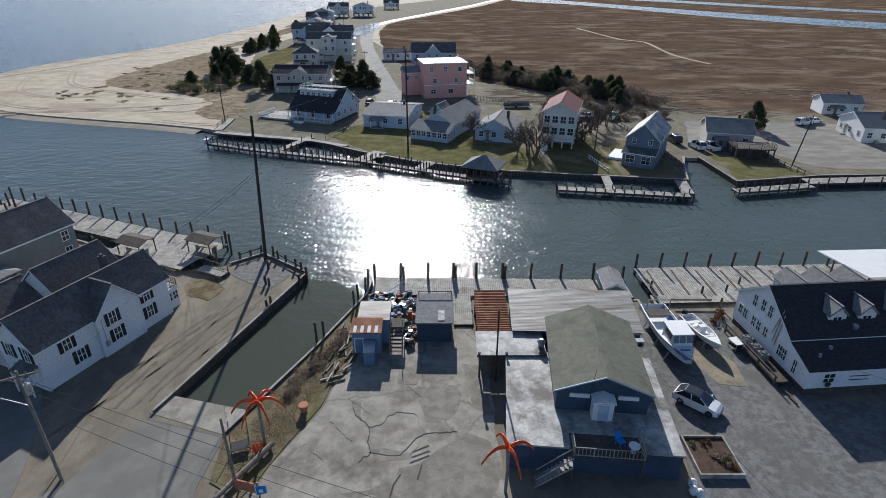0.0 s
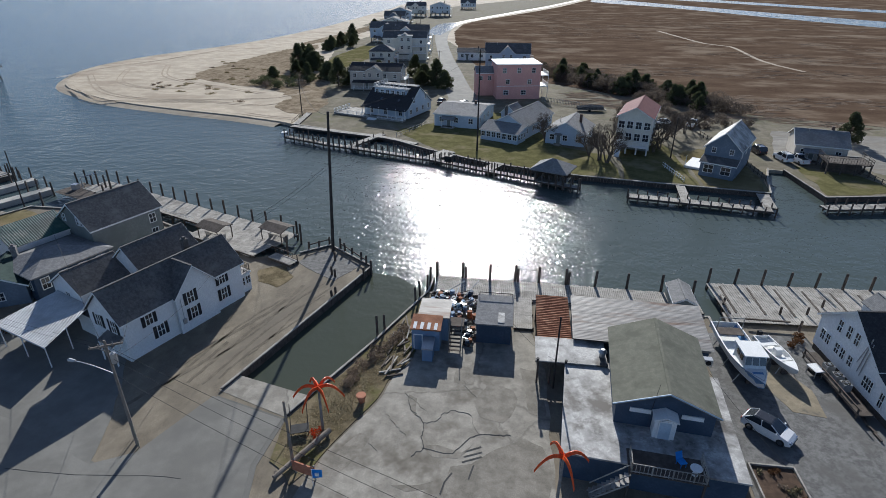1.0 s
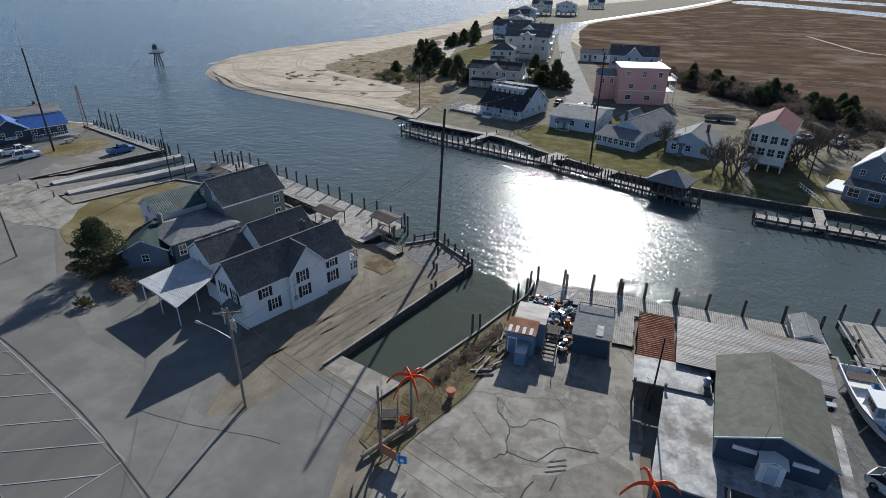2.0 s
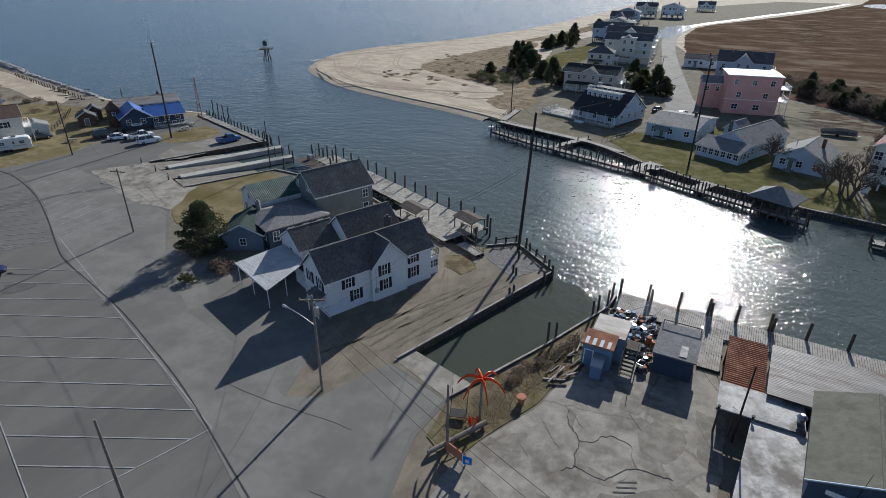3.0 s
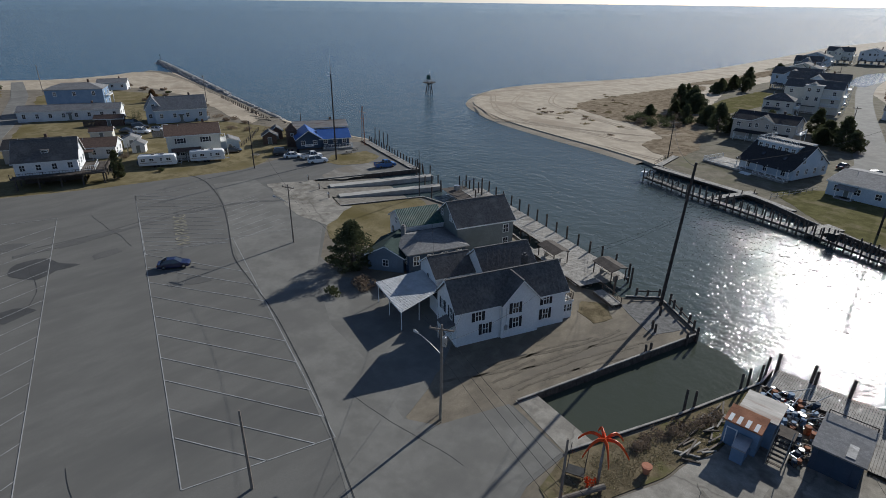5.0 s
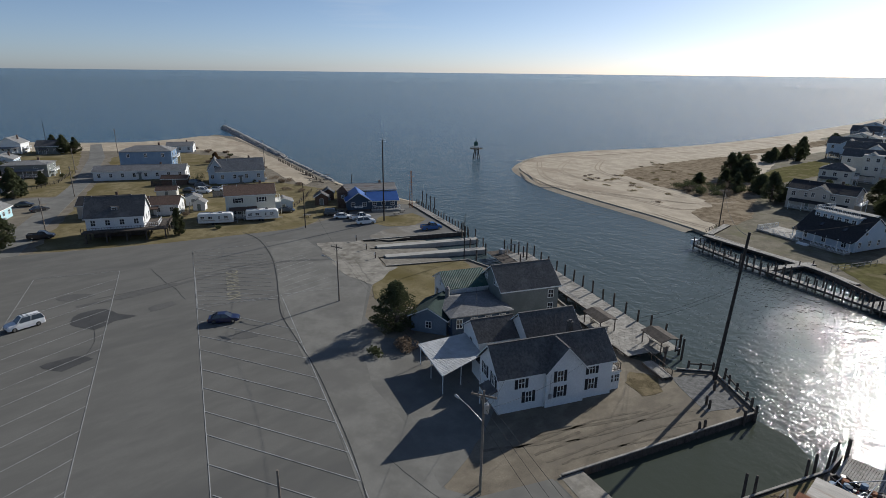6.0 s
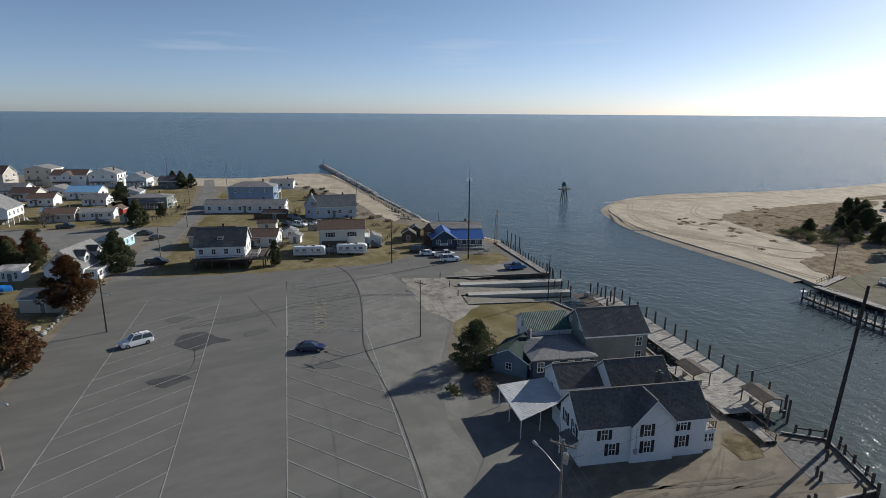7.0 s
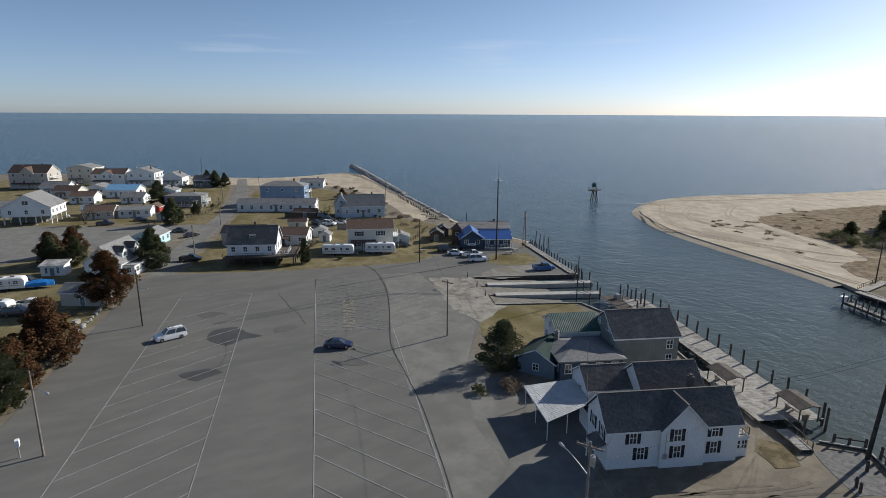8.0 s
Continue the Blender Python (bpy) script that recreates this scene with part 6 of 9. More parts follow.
door(shanty, pose(0.7, 0, 0.1), 0.8, 1.9, BLUESIDE)
steps = thing("yard_steps", pose(-5.0, 48.4, 0), "steep dark wooden steps to a loft", "steps")
sm_ = Mesh()
for i in range(7):
    sm_.box(-0.6, i * 0.28, 0.25 + i * 0.3, 0.6, i * 0.28 + 0.25, 0.3 + i * 0.3)
part("treads", sm_, OLDWOOD, steps)
for s in (-0.65, 0.65):
    part("stringer", Mesh().tube((s, -0.1, 0), (s, 1.9, 2.2), 0.07, n=5), OLDWOOD, steps)
    part("handrail", Mesh().tube((s, -0.1, 1.0), (s, 1.9, 3.1), 0.04, n=5).tube((s, -0.1, 0), (s, -0.1, 1.0), 0.04, n=5), WOOD, steps)
part("landing", Mesh().box(-0.8, 1.9, 2.1, 0.8, 3.6, 2.2).box(-0.75, 3.4, 0, -0.65, 3.5, 2.1).box(0.65, 3.4, 0, 0.75, 3.5, 2.1), OLDWOOD, steps)

random.seed(31)
tints = [WHITE, ORANGE, NAVY, REDPAINT, BLUETARP, METAL, YELLOW, BLACK, WOOD, TERRACOTTA, BEIGE]
drum = [Mesh().tube((0, 0, 0), (0, 0, 0.85), 0.29, 0.29, 12).tube((0, 0, 0.25), (0, 0, 0.31), 0.31, 0.31, 12).tube((0, 0, 0.55), (0, 0, 0.61), 0.31, 0.31, 12).tube((0, 0, 0.85), (0, 0, 0.88), 0.3, 0.28, 12).data("drum", t) for t in (NAVY, CARDARK, BLUESIDE, RUST)]
pail = [Mesh().tube((0, 0, 0), (0, 0, 0.4), 0.15, 0.18, 10).tube((0, 0, 0.36), (0, 0, 0.41), 0.2, 0.2, 10).data("bucket", t) for t in (WHITE, BEIGE, NAVY, METAL)]
floats = [Mesh().tube((0, 0, 0), (0, 0, 0.12), 0.1, 0.22, 10).tube((0, 0, 0.12), (0, 0, 0.32), 0.22, 0.22, 10).tube((0, 0, 0.32), (0, 0, 0.45), 0.22, 0.08, 10).data("buoy", t) for t in (RUST, WHITE, REDPAINT, YELLOW)]


def crate_mesh(t):
    """An open fish crate: outer walls, rim and inside in one skin."""
    rings = [[(-a, -b, z), (a, -b, z), (a, b, z), (-a, b, z)] for a, b, z in ((0.36, 0.32, 0.0), (0.42, 0.38, 0.5), (0.46, 0.42, 0.5), (0.46, 0.42, 0.56), (0.38, 0.34, 0.56), (0.33, 0.29, 0.06))]
    return loft(Mesh(), rings).data("crate", t)


crates = [crate_mesh(t) for t in (WOOD, OLDWOOD, OLDWOOD, METAL)]


def coil_mesh(t):
    me, n = Mesh(), 40
    pts = [Vector((math.cos(k * 0.9) * 0.34, math.sin(k * 0.9) * 0.34, 0.05 + 0.005 * k)) for k in range(n)]
    return loft(me, [[p + Vector((math.cos(k * 0.9) * c, math.sin(k * 0.9) * c, e)) for c, e in ((0.05, 0), (0, 0.05), (-0.05, 0), (0, -0.05))] for k, p in enumerate(pts)]).data("coiled_rope", t)


coils = [coil_mesh(t) for t in (OLDWOOD, BLACK, BEIGE)]
kinds = [("drum", drum, "upright plastic drum in the yard clutter", "drum"), ("bucket", pail, "plastic bucket among fishing gear", "bucket"), ("fishing_float", floats, "bright plastic fishing float", "float"),
         ("crate", crates, "slatted fish crate in the clutter", "crate"), ("coiled_rope", coils, "coiled dark rope among fishing gear", "rope")]
for i in range(190):
    x, y = random.uniform(-8.8, -3.2), random.uniform(53.8, 60.0)
    if i > 130:
        x, y = random.uniform(-6.4, -3.0), random.uniform(49.5, 54)
    if x < -9.4 + (60 - y) * 0.05 or (-7.2 < x + 1 < -4.6 and y < 53.6) or (abs(x + 5) < 1 and y < 52.2):
        continue
    nm, ms, lab, cat = random.choice(kinds)
    me = random.choice(ms)
    ob = new(nm, me)
    z = 0.06 + (0.55 if random.random() < 0.3 else 0.0) if y < 59.4 else 0.3
    ob.matrix_basis = pose(x, y, 0.06 if nm == "drum" else z if z < 0.2 else 0.06, 0, 0, random.uniform(0, 360)) @ Matrix.Scale(random.uniform(0.75, 1.05), 4)
    tagged(ob, lab, cat, "fishing clutter")
for i in range(16):
    x, y = random.uniform(-9.0, -4.5), random.uniform(55, 59.5)
    ln_, a = random.uniform(1.5, 4.0), random.uniform(-1, 1.6)
    ob = part("pipe_length", Mesh().tube((0, 0, 0.5), (ln_, 0, random.uniform(0.6, 1.4)), 0.05, n=6).tube((ln_ * 0.5, 0, 0.0), (ln_ * 0.5, 0, 0.7), 0.05, n=5), random.choice((METAL, WHITE, OLDWOOD)))
    ob.matrix_basis = pose(x, y, 0.05, 0, 0, math.degrees(a))
    tagged(ob, "leaning length of pipe or pole", "pipe", "fishing clutter")
for i in range(26):
    x, y = random.uniform(-12.6, -9.8), random.uniform(43, 52)
    if x < -19.2 + (y - 37) * 0.43 + 1.2:
        continue
    ob = part("timber_length", Mesh().box(0, -0.08, 0, random.uniform(1.2, 3.4), 0.08, 0.12), random.choice((WOOD, OLDWOOD, POLEWOOD)))
    ob.matrix_basis = pose(x, y, random.uniform(0.07, 0.3), 0, random.uniform(-6, 2), random.uniform(20, 110))
    tagged(ob, "loose old timber on the weedy bank", "timber", "loose timber")
for i in range(8):
    t = i / 7
    bush(-14.9 + 3.6 * t + random.uniform(-0.4, 0.4), 41.8 + 10 * t, random.uniform(0.8, 1.3), random.uniform(0.9, 1.4), random.uniform(0.35, 0.75), BRAMBLE, "leafless brown brambles on the slip's bank", 520, 0.11, "bramble", "brambles")
weeds = Mesh()
for i in range(6500):
    t = random.random() ** 1.4
    x, y = -18.4 + 9.2 * t + random.uniform(0.2, 3.6) * (1 - 0.5 * t), 36.5 + 21 * t - random.uniform(-0.5, 4.5)
    if y > 46.5 and x > -9.6:
        continue
    s, a, h_ = random.uniform(0.03, 0.07), random.random() * math.tau, random.uniform(0.05, 0.18)
    dx, dy = math.cos(a) * s, math.sin(a) * s
    weeds.add([(x - dx, y - dy, 0.06), (x + dx, y + dy, 0.06), (x + dy * 2, y - dx * 2, h_)], [(0, 1, 2)])
tagged(part("weeds", weeds, DRYWEED), "dry tufts of grass and weeds", "weeds", kind="stuff")
pot = part("clay_pot", Mesh().tube((0, 0, 0), (0, 0, 0.7), 0.25, 0.42, 16).tube((0, 0, 0.7), (0, 0, 0.85), 0.47, 0.47, 16).tube((0, 0, 0.86), (0, 0, 0.87), 0.36, 0.36, 16), TERRACOTTA)
pot.matrix_basis = pose(-12.9, 39.6, 0.06)
tagged(pot, "large round terracotta plant pot", "pot")
log = thing("guard_log", pose(-14.6, 35.2, 0, 0, 0, 238), "long grey log and rail on low supports", "log")
part("log", Mesh().tube((0, 0, 0.55), (6.2, 0.4, 0.4), 0.26, 0.2, 10), POLEWOOD, log)
for px in (0.4, 3, 5.8):
    part("support", Mesh().tube((px, 0.1, -0.1), (px, 0.1, 0.5), 0.14), OLDWOOD, log)
crate_box = thing("sign_board", pose(-15.2, 30.4, 0, 0, 0, -15), "brown notice board on two posts", "sign")
part("board", Mesh().box(-1.1, -0.06, 0.5, 1.1, 0.06, 1.5), TERRACOTTA, crate_box)
part("post", Mesh().box(-1.0, 0.07, -0.1, -0.88, 0.17, 1.6), WOOD, crate_box)
part("post", Mesh().box(0.88, 0.07, -0.1, 1.0, 0.17, 1.6), WOOD, crate_box)
flag = thing("small_banner", pose(-14.2, 29.6, 0), "small blue and white banner on a stick", "banner")
part("stick", Mesh().tube((0, 0, 0), (0, 0, 2.0), 0.03), WHITE, flag)
part("cloth", Mesh().slab([(0.03, 0, 1.0), (0.8, 0.1, 1.1), (0.8, 0.1, 1.9), (0.03, 0, 1.95)], 0.02), BLUETARP, flag)
part("emblem", Mesh().box(0.25, -0.03, 1.3, 0.55, 0.14, 1.6), WHITE, flag)
trestle = thing("swing_frame", pose(-17.3, 35.0, 0, 0, 0, 20), "thin dark frame with a hanging panel", "frame")
part("panel", Mesh().box(-0.8, -0.5, 0.5, 0.8, 0.6, 0.56), BLACK, trestle)
for s in (-0.75, 0.75):
    part("strut", Mesh().tube((s, -0.4, 0), (s, 1.4, 2.3), 0.035), OLDWOOD, trestle)
    part("leg", Mesh().tube((s, 0.5, 0), (s, 0.5, 0.5), 0.035), OLDWOOD, trestle)


def palm_light(x, y, h, n, turn, label):
    ob = thing("palm_light", pose(x, y, 0, 0, 0, turn), label, "palm light", "orange palm lights")
    part("trunk", Mesh().tube((0, 0, -0.1), (0.05, 0, h), 0.13, 0.1, 10), GREYROOF, ob)
    for i in range(n):
        a = i * math.tau / n
        fr = Mesh()
        prev = Vector((0.05, 0, h))
        for k in range(1, 9):
            t = k / 8
            q = Vector((math.cos(a) * 2.2 * t, math.sin(a) * 2.2 * t, h + 0.55 * math.sin(t * 2.6) - 1.3 * t * t))
            d = Vector((-math.sin(a), math.cos(a), 0)) * 0.14
            fr.tube(prev, q, 0.05, n=5)
            for s in (-1, 1):
                fr.slab([prev, q, q + d * s * 1.3 * (1.1 - t) - Vector((0, 0, 0.2)), prev + d * s * 1.3 * (1.2 - t) - Vector((0, 0, 0.2))], 0.02)
            prev = q
        part("frond", fr, ORANGE, ob)
    return ob


palm_light(-15.4, 35.6, 5.0, 6, 10, "orange plastic palm tree light on a grey post")
palm_light(5.0, 30.8, 4.9, 4, 20, "orange plastic palm tree light beside the shack")
bush(-15.8, 34.8, 0.5, 0.5, 0.9, ORANGE, "cluster of orange decoration at the post's foot", 90, 0.16, "orange_decoration", "decorations")
utility_pole(-16.6, 31.5, 6.9, "short bare grey timber pole", False)

# ---- gravel yard: white building, boats, car ----
bld, bl_ = placed("harbour_restaurant", (34.9, 42.1), (55.0, 43.9), "white building with steep black roof, dormers and raised floor", "building")
block(bld, 0, 3.3, bl_, 12.6, 0.8, 4.4, 3.2, "x", SIDING, BLACKROOF, 0.3, [("f", 0, 0, 0, 0)])
block(bld, 0, 0, bl_, 3.3, 0.8, 3.0, 1.2, "shed", SIDING, BLACKROOF, 0.3, [], "front_roof")
for sy, zz, hh in ((10.6, 2.6, 1.1), (11.5, 2.6, 1.1), (9.0, 2.6, 1.1), (8.1, 2.6, 1.1), (6.9, 2.6, 1.1), (9.6, 4.9, 1.3), (8.2, 5.1, 1.3), (7.0, 5.1, 1.3), (4.3, 2.2, 1.2), (3.6, 2.2, 1.2)):
    window(bld, pose(0, sy, zz, 0, 0, -90), 0.62, hh)
window(bld, pose(0, 1.9, 2.0, 0, 0, -90), 0.5, 1.5)
window(bld, pose(2.2, 0, 2.0), 1.1, 1.0)
part("wreath", Mesh().tube((2.2, -0.12, 1.3), (2.2, -0.2, 1.3), 0.28, 0.28, 14), CEDAR, bld)
for i in range(2):
    part("wall_bar", Mesh().box(4.3, -0.05, 1.6 + i * 0.45, 6.3, 0, 1.66 + i * 0.45), SHUTTER, bld)
for dx in (4.4, 7.6, 11.0):
    block(bld, dx, 4.6, dx + 1.9, 7.6, 4.2, 6.0, 0.95, "y", WHITE, GREYROOF, 0.2, [("f", 1, 5.3, 0.9, 0.9)], "dormer_roof", False)
    block(bld, dx - 1.5, 8.4, dx + 0.9, 11.5, 4.2, 6.6, 1.0, "y", WHITE, GREYROOF, 0.2, [], "dormer_roof", False)
part("roof_vent", Mesh().tube((6.9, 3.9, 4.8), (6.9, 3.8, 5.2), 0.3, 0.3, 12).tube((3.2, 2.0, 3.9), (3.2, 2.0, 4.2), 0.2, 0.2, 10).tube((1.6, 1.2, 3.6), (1.6, 1.2, 4.0), 0.14, 0.14, 10), METAL, bld)
part("skirting", Mesh().box(0.1, 0.1, 0, bl_ - 0.1, 12.5, 0.8), OLDWOOD, bld)
part("conduit", Mesh().tube((-0.08, 5.6, 2.4), (-0.08, 5.2, 6.4), 0.05).tube((-0.08, 5.2, 2.2), (-0.08, 4.9, 6.0), 0.05).tube((-0.08, 6, 3.2), (-0.08, 5.2, 6.4), 0.04), METAL, bld)
plat = thing("service_platform", pose(34.4, 43.4, 0, 0, 0, 95), "dark timber platform along the white wall", "platform")
part("deck", Mesh().box(0, 0.1, 0.55, 9.5, 1.6, 0.66), OLDWOOD, plat)
for px in (0.2, 3, 6, 9.2):
    part("post", Mesh().box(px, 1.4, 0, px + 0.14, 1.54, 1.2), OLDWOOD, plat)
part("rail", Mesh().box(0, 1.42, 1.15, 9.5, 1.54, 1.25), OLDWOOD, plat)
for i, px in enumerate((3.6, 4.9, 6.4)):
    ac = thing("air_conditioner", pose(34.4, 43.4, 0, 0, 0, 95) @ pose(px, 0.75, 0.66), "grey outdoor air conditioner with round fan", "air conditioner", "air conditioners")
    part("case", Mesh().box(-0.42, -0.42, 0, 0.42, 0.42, 0.8), METAL, ac)
    part("fan_grille", Mesh().tube((0, 0, 0.8), (0, 0, 0.85), 0.38, 0.36, 18), BLACK, ac)
    part("fan_hub", Mesh().tube((0, 0, 0.85), (0, 0, 0.9), 0.14, 0.12, 10).box(-0.36, -0.02, 0.85, 0.36, 0.02, 0.87).box(-0.02, -0.36, 0.85, 0.02, 0.36, 0.87), METAL, ac)
for i in range(12):
    b_ = part("rail_tie", Mesh().box(-0.5, -0.1, 0, 0.5, 0.1, 0.2), OLDWOOD)
    b_.matrix_basis = pose(33.6 - 0.02 * i, 41.2 + i * 0.95, 0.05, 0, 0, random.uniform(60, 120))
    tagged(b_, "dark timber edging beside the gravel", "timber", "edging timbers")
random.seed(8)
for x, y in ((32.6, 55.4), (33.2, 56.2), (31.7, 54.4)):
    bush(x, y, 0.6, 0.6, 0.7, RUSSET, "low reddish garden shrub by the dock", 160, 0.15, "shrub", "shrubs")


def workboat(m, ln, beam, depth, label, cabin):
    ob = thing("work_boat" if cabin else "skiff", m, label, "boat", "boats on stands")
    o, i_, d = open_hull(ln, beam, depth, ln * 0.12 if cabin else ln * 0.3, 0.55)
    part("hull", o, WHITE if not cabin else BOATBLUE, ob, smooth=True)
    part("cockpit", i_, WHITE, ob)
    part("deck", d, WHITE, ob)
    part("rub_rail", Mesh().box(-ln / 2 - 0.05, -beam * 0.46, depth * 0.45, -ln / 2 + 0.02, beam * 0.46, depth), WHITE, ob)
    if cabin:
        ox = ln * 0.06
        h0 = depth
        w0 = beam * 0.36
        secs = [[(ox - 0.2, -w0, h0 - 0.4), (ox - 0.1, -w0 * 0.92, h0 + 1.35), (ox + 1.9, -w0 * 0.86, h0 + 1.35), (ox + 2.5, -w0 * 0.9, h0 - 0.2)], [(ox - 0.2, w0, h0 - 0.4), (ox - 0.1, w0 * 0.92, h0 + 1.35), (ox + 1.9, w0 * 0.86, h0 + 1.35), (ox + 2.5, w0 * 0.9, h0 - 0.2)]]
        cb = part("cabin", loft(Mesh(), secs), WHITE, ob)
        part("cabin_roof", Mesh().box(ox - 0.5, -w0, h0 + 1.35, ox + 2.15, w0, h0 + 1.45), WHITE, ob)
        for k in (-1, 0, 1):
            part("windscreen", Mesh().slab([(ox + 2.32, k * w0 * 0.6 - 0.28, h0 + 0.5), (ox + 2.32, k * w0 * 0.6 + 0.28, h0 + 0.5), (ox + 2.02, k * w0 * 0.56 + 0.26, h0 + 1.2), (ox + 2.02, k * w0 * 0.56 - 0.26, h0 + 1.2)], 0.03), GLASS, cb)
        for s in (-1, 1):
            for k in (0.3, 1.1):
                part("side_window", Mesh().box(ox + k, s * w0 * 0.94 - 0.03, h0 + 0.55, ox + k + 0.6, s * w0 * 0.94 + 0.03, h0 + 1.1), GLASS, cb)
        arch = Mesh()
        xa = -ln * 0.36
        for s in (-1, 1):
            arch.tube((xa, s * beam * 0.42, depth - 0.1), (xa, s * beam * 0.4, depth + 1.5), 0.06)
        arch.tube((xa, -beam * 0.4, depth + 1.5), (xa, beam * 0.4, depth + 1.5), 0.06)
        part("gantry", arch, WOOD, ob)
        part("culling_board", Mesh().box(xa - 0.5, -beam * 0.4, depth - 0.1, xa + 0.9, beam * 0.4, depth - 0.02), OLDWOOD, ob)
        part("bow_rail", Mesh().tube((ln * 0.3, -beam * 0.33, depth * 1.1), (ln * 0.47, 0, depth * 1.25), 0.03).tube((ln * 0.3, beam * 0.33, depth * 1.1), (ln * 0.47, 0, depth * 1.25), 0.03), METAL, ob)
        part("bow_stripe", Mesh().box(ln * 0.33, -0.5, depth * 1.12, ln * 0.4, 0.5, depth * 1.14), BOATBLUE, ob)
    else:
        part("console", Mesh().box(-0.5, -0.35, 0.55, 0.1, 0.35, 1.35), WHITE, ob)
        part("thwart", Mesh().box(-ln * 0.3, -beam * 0.4, 0.85, -ln * 0.22, beam * 0.4, 0.92), WHITE, ob)
        part("thwart", Mesh().box(ln * 0.12, -beam * 0.38, 0.85, ln * 0.2, beam * 0.38, 0.92), WHITE, ob)
        part("outboard", Mesh().box(-ln / 2 - 0.5, -0.2, 0.7, -ln / 2 - 0.05, 0.2, 1.35).box(-ln / 2 - 0.35, -0.06, -0.1, -ln / 2 - 0.15, 0.06, 0.7), BLACK, ob)
    for px in (-ln * 0.3, 0, ln * 0.25):
        part("keel_block", Mesh().box(px - 0.15, -0.35, -0.5, px + 0.15, 0.35, 0.05), OLDWOOD, ob)
        for s in (-1, 1):
            part("jack_stand", Mesh().tube((px, s * beam * 0.5, -0.5), (px, s * beam * 0.36, depth * 0.4), 0.05), METAL, ob)
    return ob


workboat(pose(24.8, 50.2, 0.55, 0, 0, -88), 10.8, 3.2, 1.35, "white and blue wooden work boat standing on blocks", True)
workboat(pose(28.7, 51.0, 0.55, 0, 0, -78), 6.2, 1.95, 0.95, "small white open skiff on a trailer", False)
car("white_hatchback", "white hatchback with black roof parked on gravel", pose(24.1, 40.6, 0.05, 0, 0, -42), CARWHITE, "hatch")
cart = thing("work_table", pose(31.9, 49.6, 0.05, 0, 0, -75), "white topped work table beside a skiff", "table")
part("top", Mesh().box(-0.7, -0.55, 0.9, 0.7, 0.55, 0.97), WHITE, cart)
part("box", Mesh().box(-0.5, -0.4, 0.3, 0.5, 0.4, 0.6), BLACK, cart)
for px in (-0.6, 0.52):
    for py in (-0.45, 0.37):
        part("leg", Mesh().box(px, py, 0, px + 0.08, py + 0.08, 0.9), METAL, cart)
bed = thing("planter_bed", pose(20.9, 32.1, 0), "timber edged planter bed with dry plants", "planter")
SOIL = surface("soil", (0.05, 0.033, 0.022), (0.1, 0.065, 0.045), 1.5, 0.95, 0.8, 8)
part("soil", Mesh().box(0.1, 0.1, 0, 3.6, 4.2, 0.3), SOIL, bed)
for b0 in ((0, 0, 3.7, 0.14), (0, 4.16, 3.7, 4.3), (0, 0.14, 0.14, 4.16), (3.56, 0.14, 3.7, 4.16)):
    part("edging", Mesh().box(b0[0], b0[1], 0, b0[2], b0[3], 0.5), WOOD, bed)
for i in range(9):
    bush(21.3 + random.uniform(0, 2.8), 32.6 + random.uniform(0, 3.2), 0.35, 0.35, 0.7, random.choice((BRAMBLE, RUSSET, GRASS)), "dead garden plant in the planter", 110, 0.12, "garden_plant", "planter plants")
for i, (x, y) in enumerate(((20.0, 31.4), (19.8, 30.7), (20.2, 30.4))):
    bg = Mesh()
    leaf = [[(0.36 * math.cos(a) * k, 0.34 * math.sin(a) * k, z) for a in [j * math.tau / 10 for j in range(10)]] for k, z in ((0.8, 0), (1.05, 0.2), (1, 0.45), (0.6, 0.65), (0.2, 0.75))]
    ob = part("white_sack", loft(bg, leaf), WHITE, smooth=True)
    ob.matrix_basis = pose(x, y, 0.05, 0, 0, i * 50)
    tagged(ob, "bulging white plastic sack", "sack", "sacks")
block_ac = thing("air_conditioner", pose(20.0, 46.4, 2.7), "boxy outdoor air conditioner on a roof", "air conditioner", "air conditioners")
part("case", Mesh().box(-0.4, -0.3, 0, 0.4, 0.3, 0.7), METAL, block_ac)
part("fan_grille", Mesh().tube((0, -0.3, 0.35), (0, -0.34, 0.35), 0.26, 0.26, 14), BLACK, block_ac)

# ---- poles and cables by the harbour ----
mast = utility_pole(-25.1, 69.8, 20.5, "very tall dark timber pole at the spit's tip", False, dark=True, r=0.25, lean=(0, 2.8))
mast2 = utility_pole(-8.0, 123.2, 22.0, "very tall dark timber pole on the far bank", True, dark=True, r=0.2)
p1 = utility_pole(-30.8, 31.9, 11.0, "grey utility pole with transformer and street lamp", True, (-3.6, 0.4, 8.3), True, arm_rot=0.5)
part("guard_stake", Mesh().box(-0.7, 0.5, 0, -0.6, 0.6, 1.1), WOOD, p1)
part("yellow_guard", Mesh().tube((0.35, -0.3, 0), (0.1, -0.05, 2.4), 0.05), YELLOW, p1)
utility_pole(-79.7, 46.1, 10.4, "brown utility pole beside the lot", True, (-3.2, -0.6, 7.6), False, arm_rot=0.35)
utility_pole(-82.5, 78.8, 10.0, "thin bare pole by the ramps", False, dark=True, r=0.12)
utility_pole(74.1, 113.9, 10.6, "leaning dark utility pole on the far bank", False, dark=True, lean=(0, 8))
cable((-30.8, 31.9, 10.5), (-79.7, 46.1, 10.0), 1.2, 0.009)
cable((-31.2, 31.6, 10.5), (-80.2, 45.6, 10.0), 1.4, 0.009)
for dz, sg in ((10.5, 1.0), (9.4, 1.5), (7.6, 1.8)):
    cable((-30.8, 31.9, dz), (22, 13.3, dz), sg)
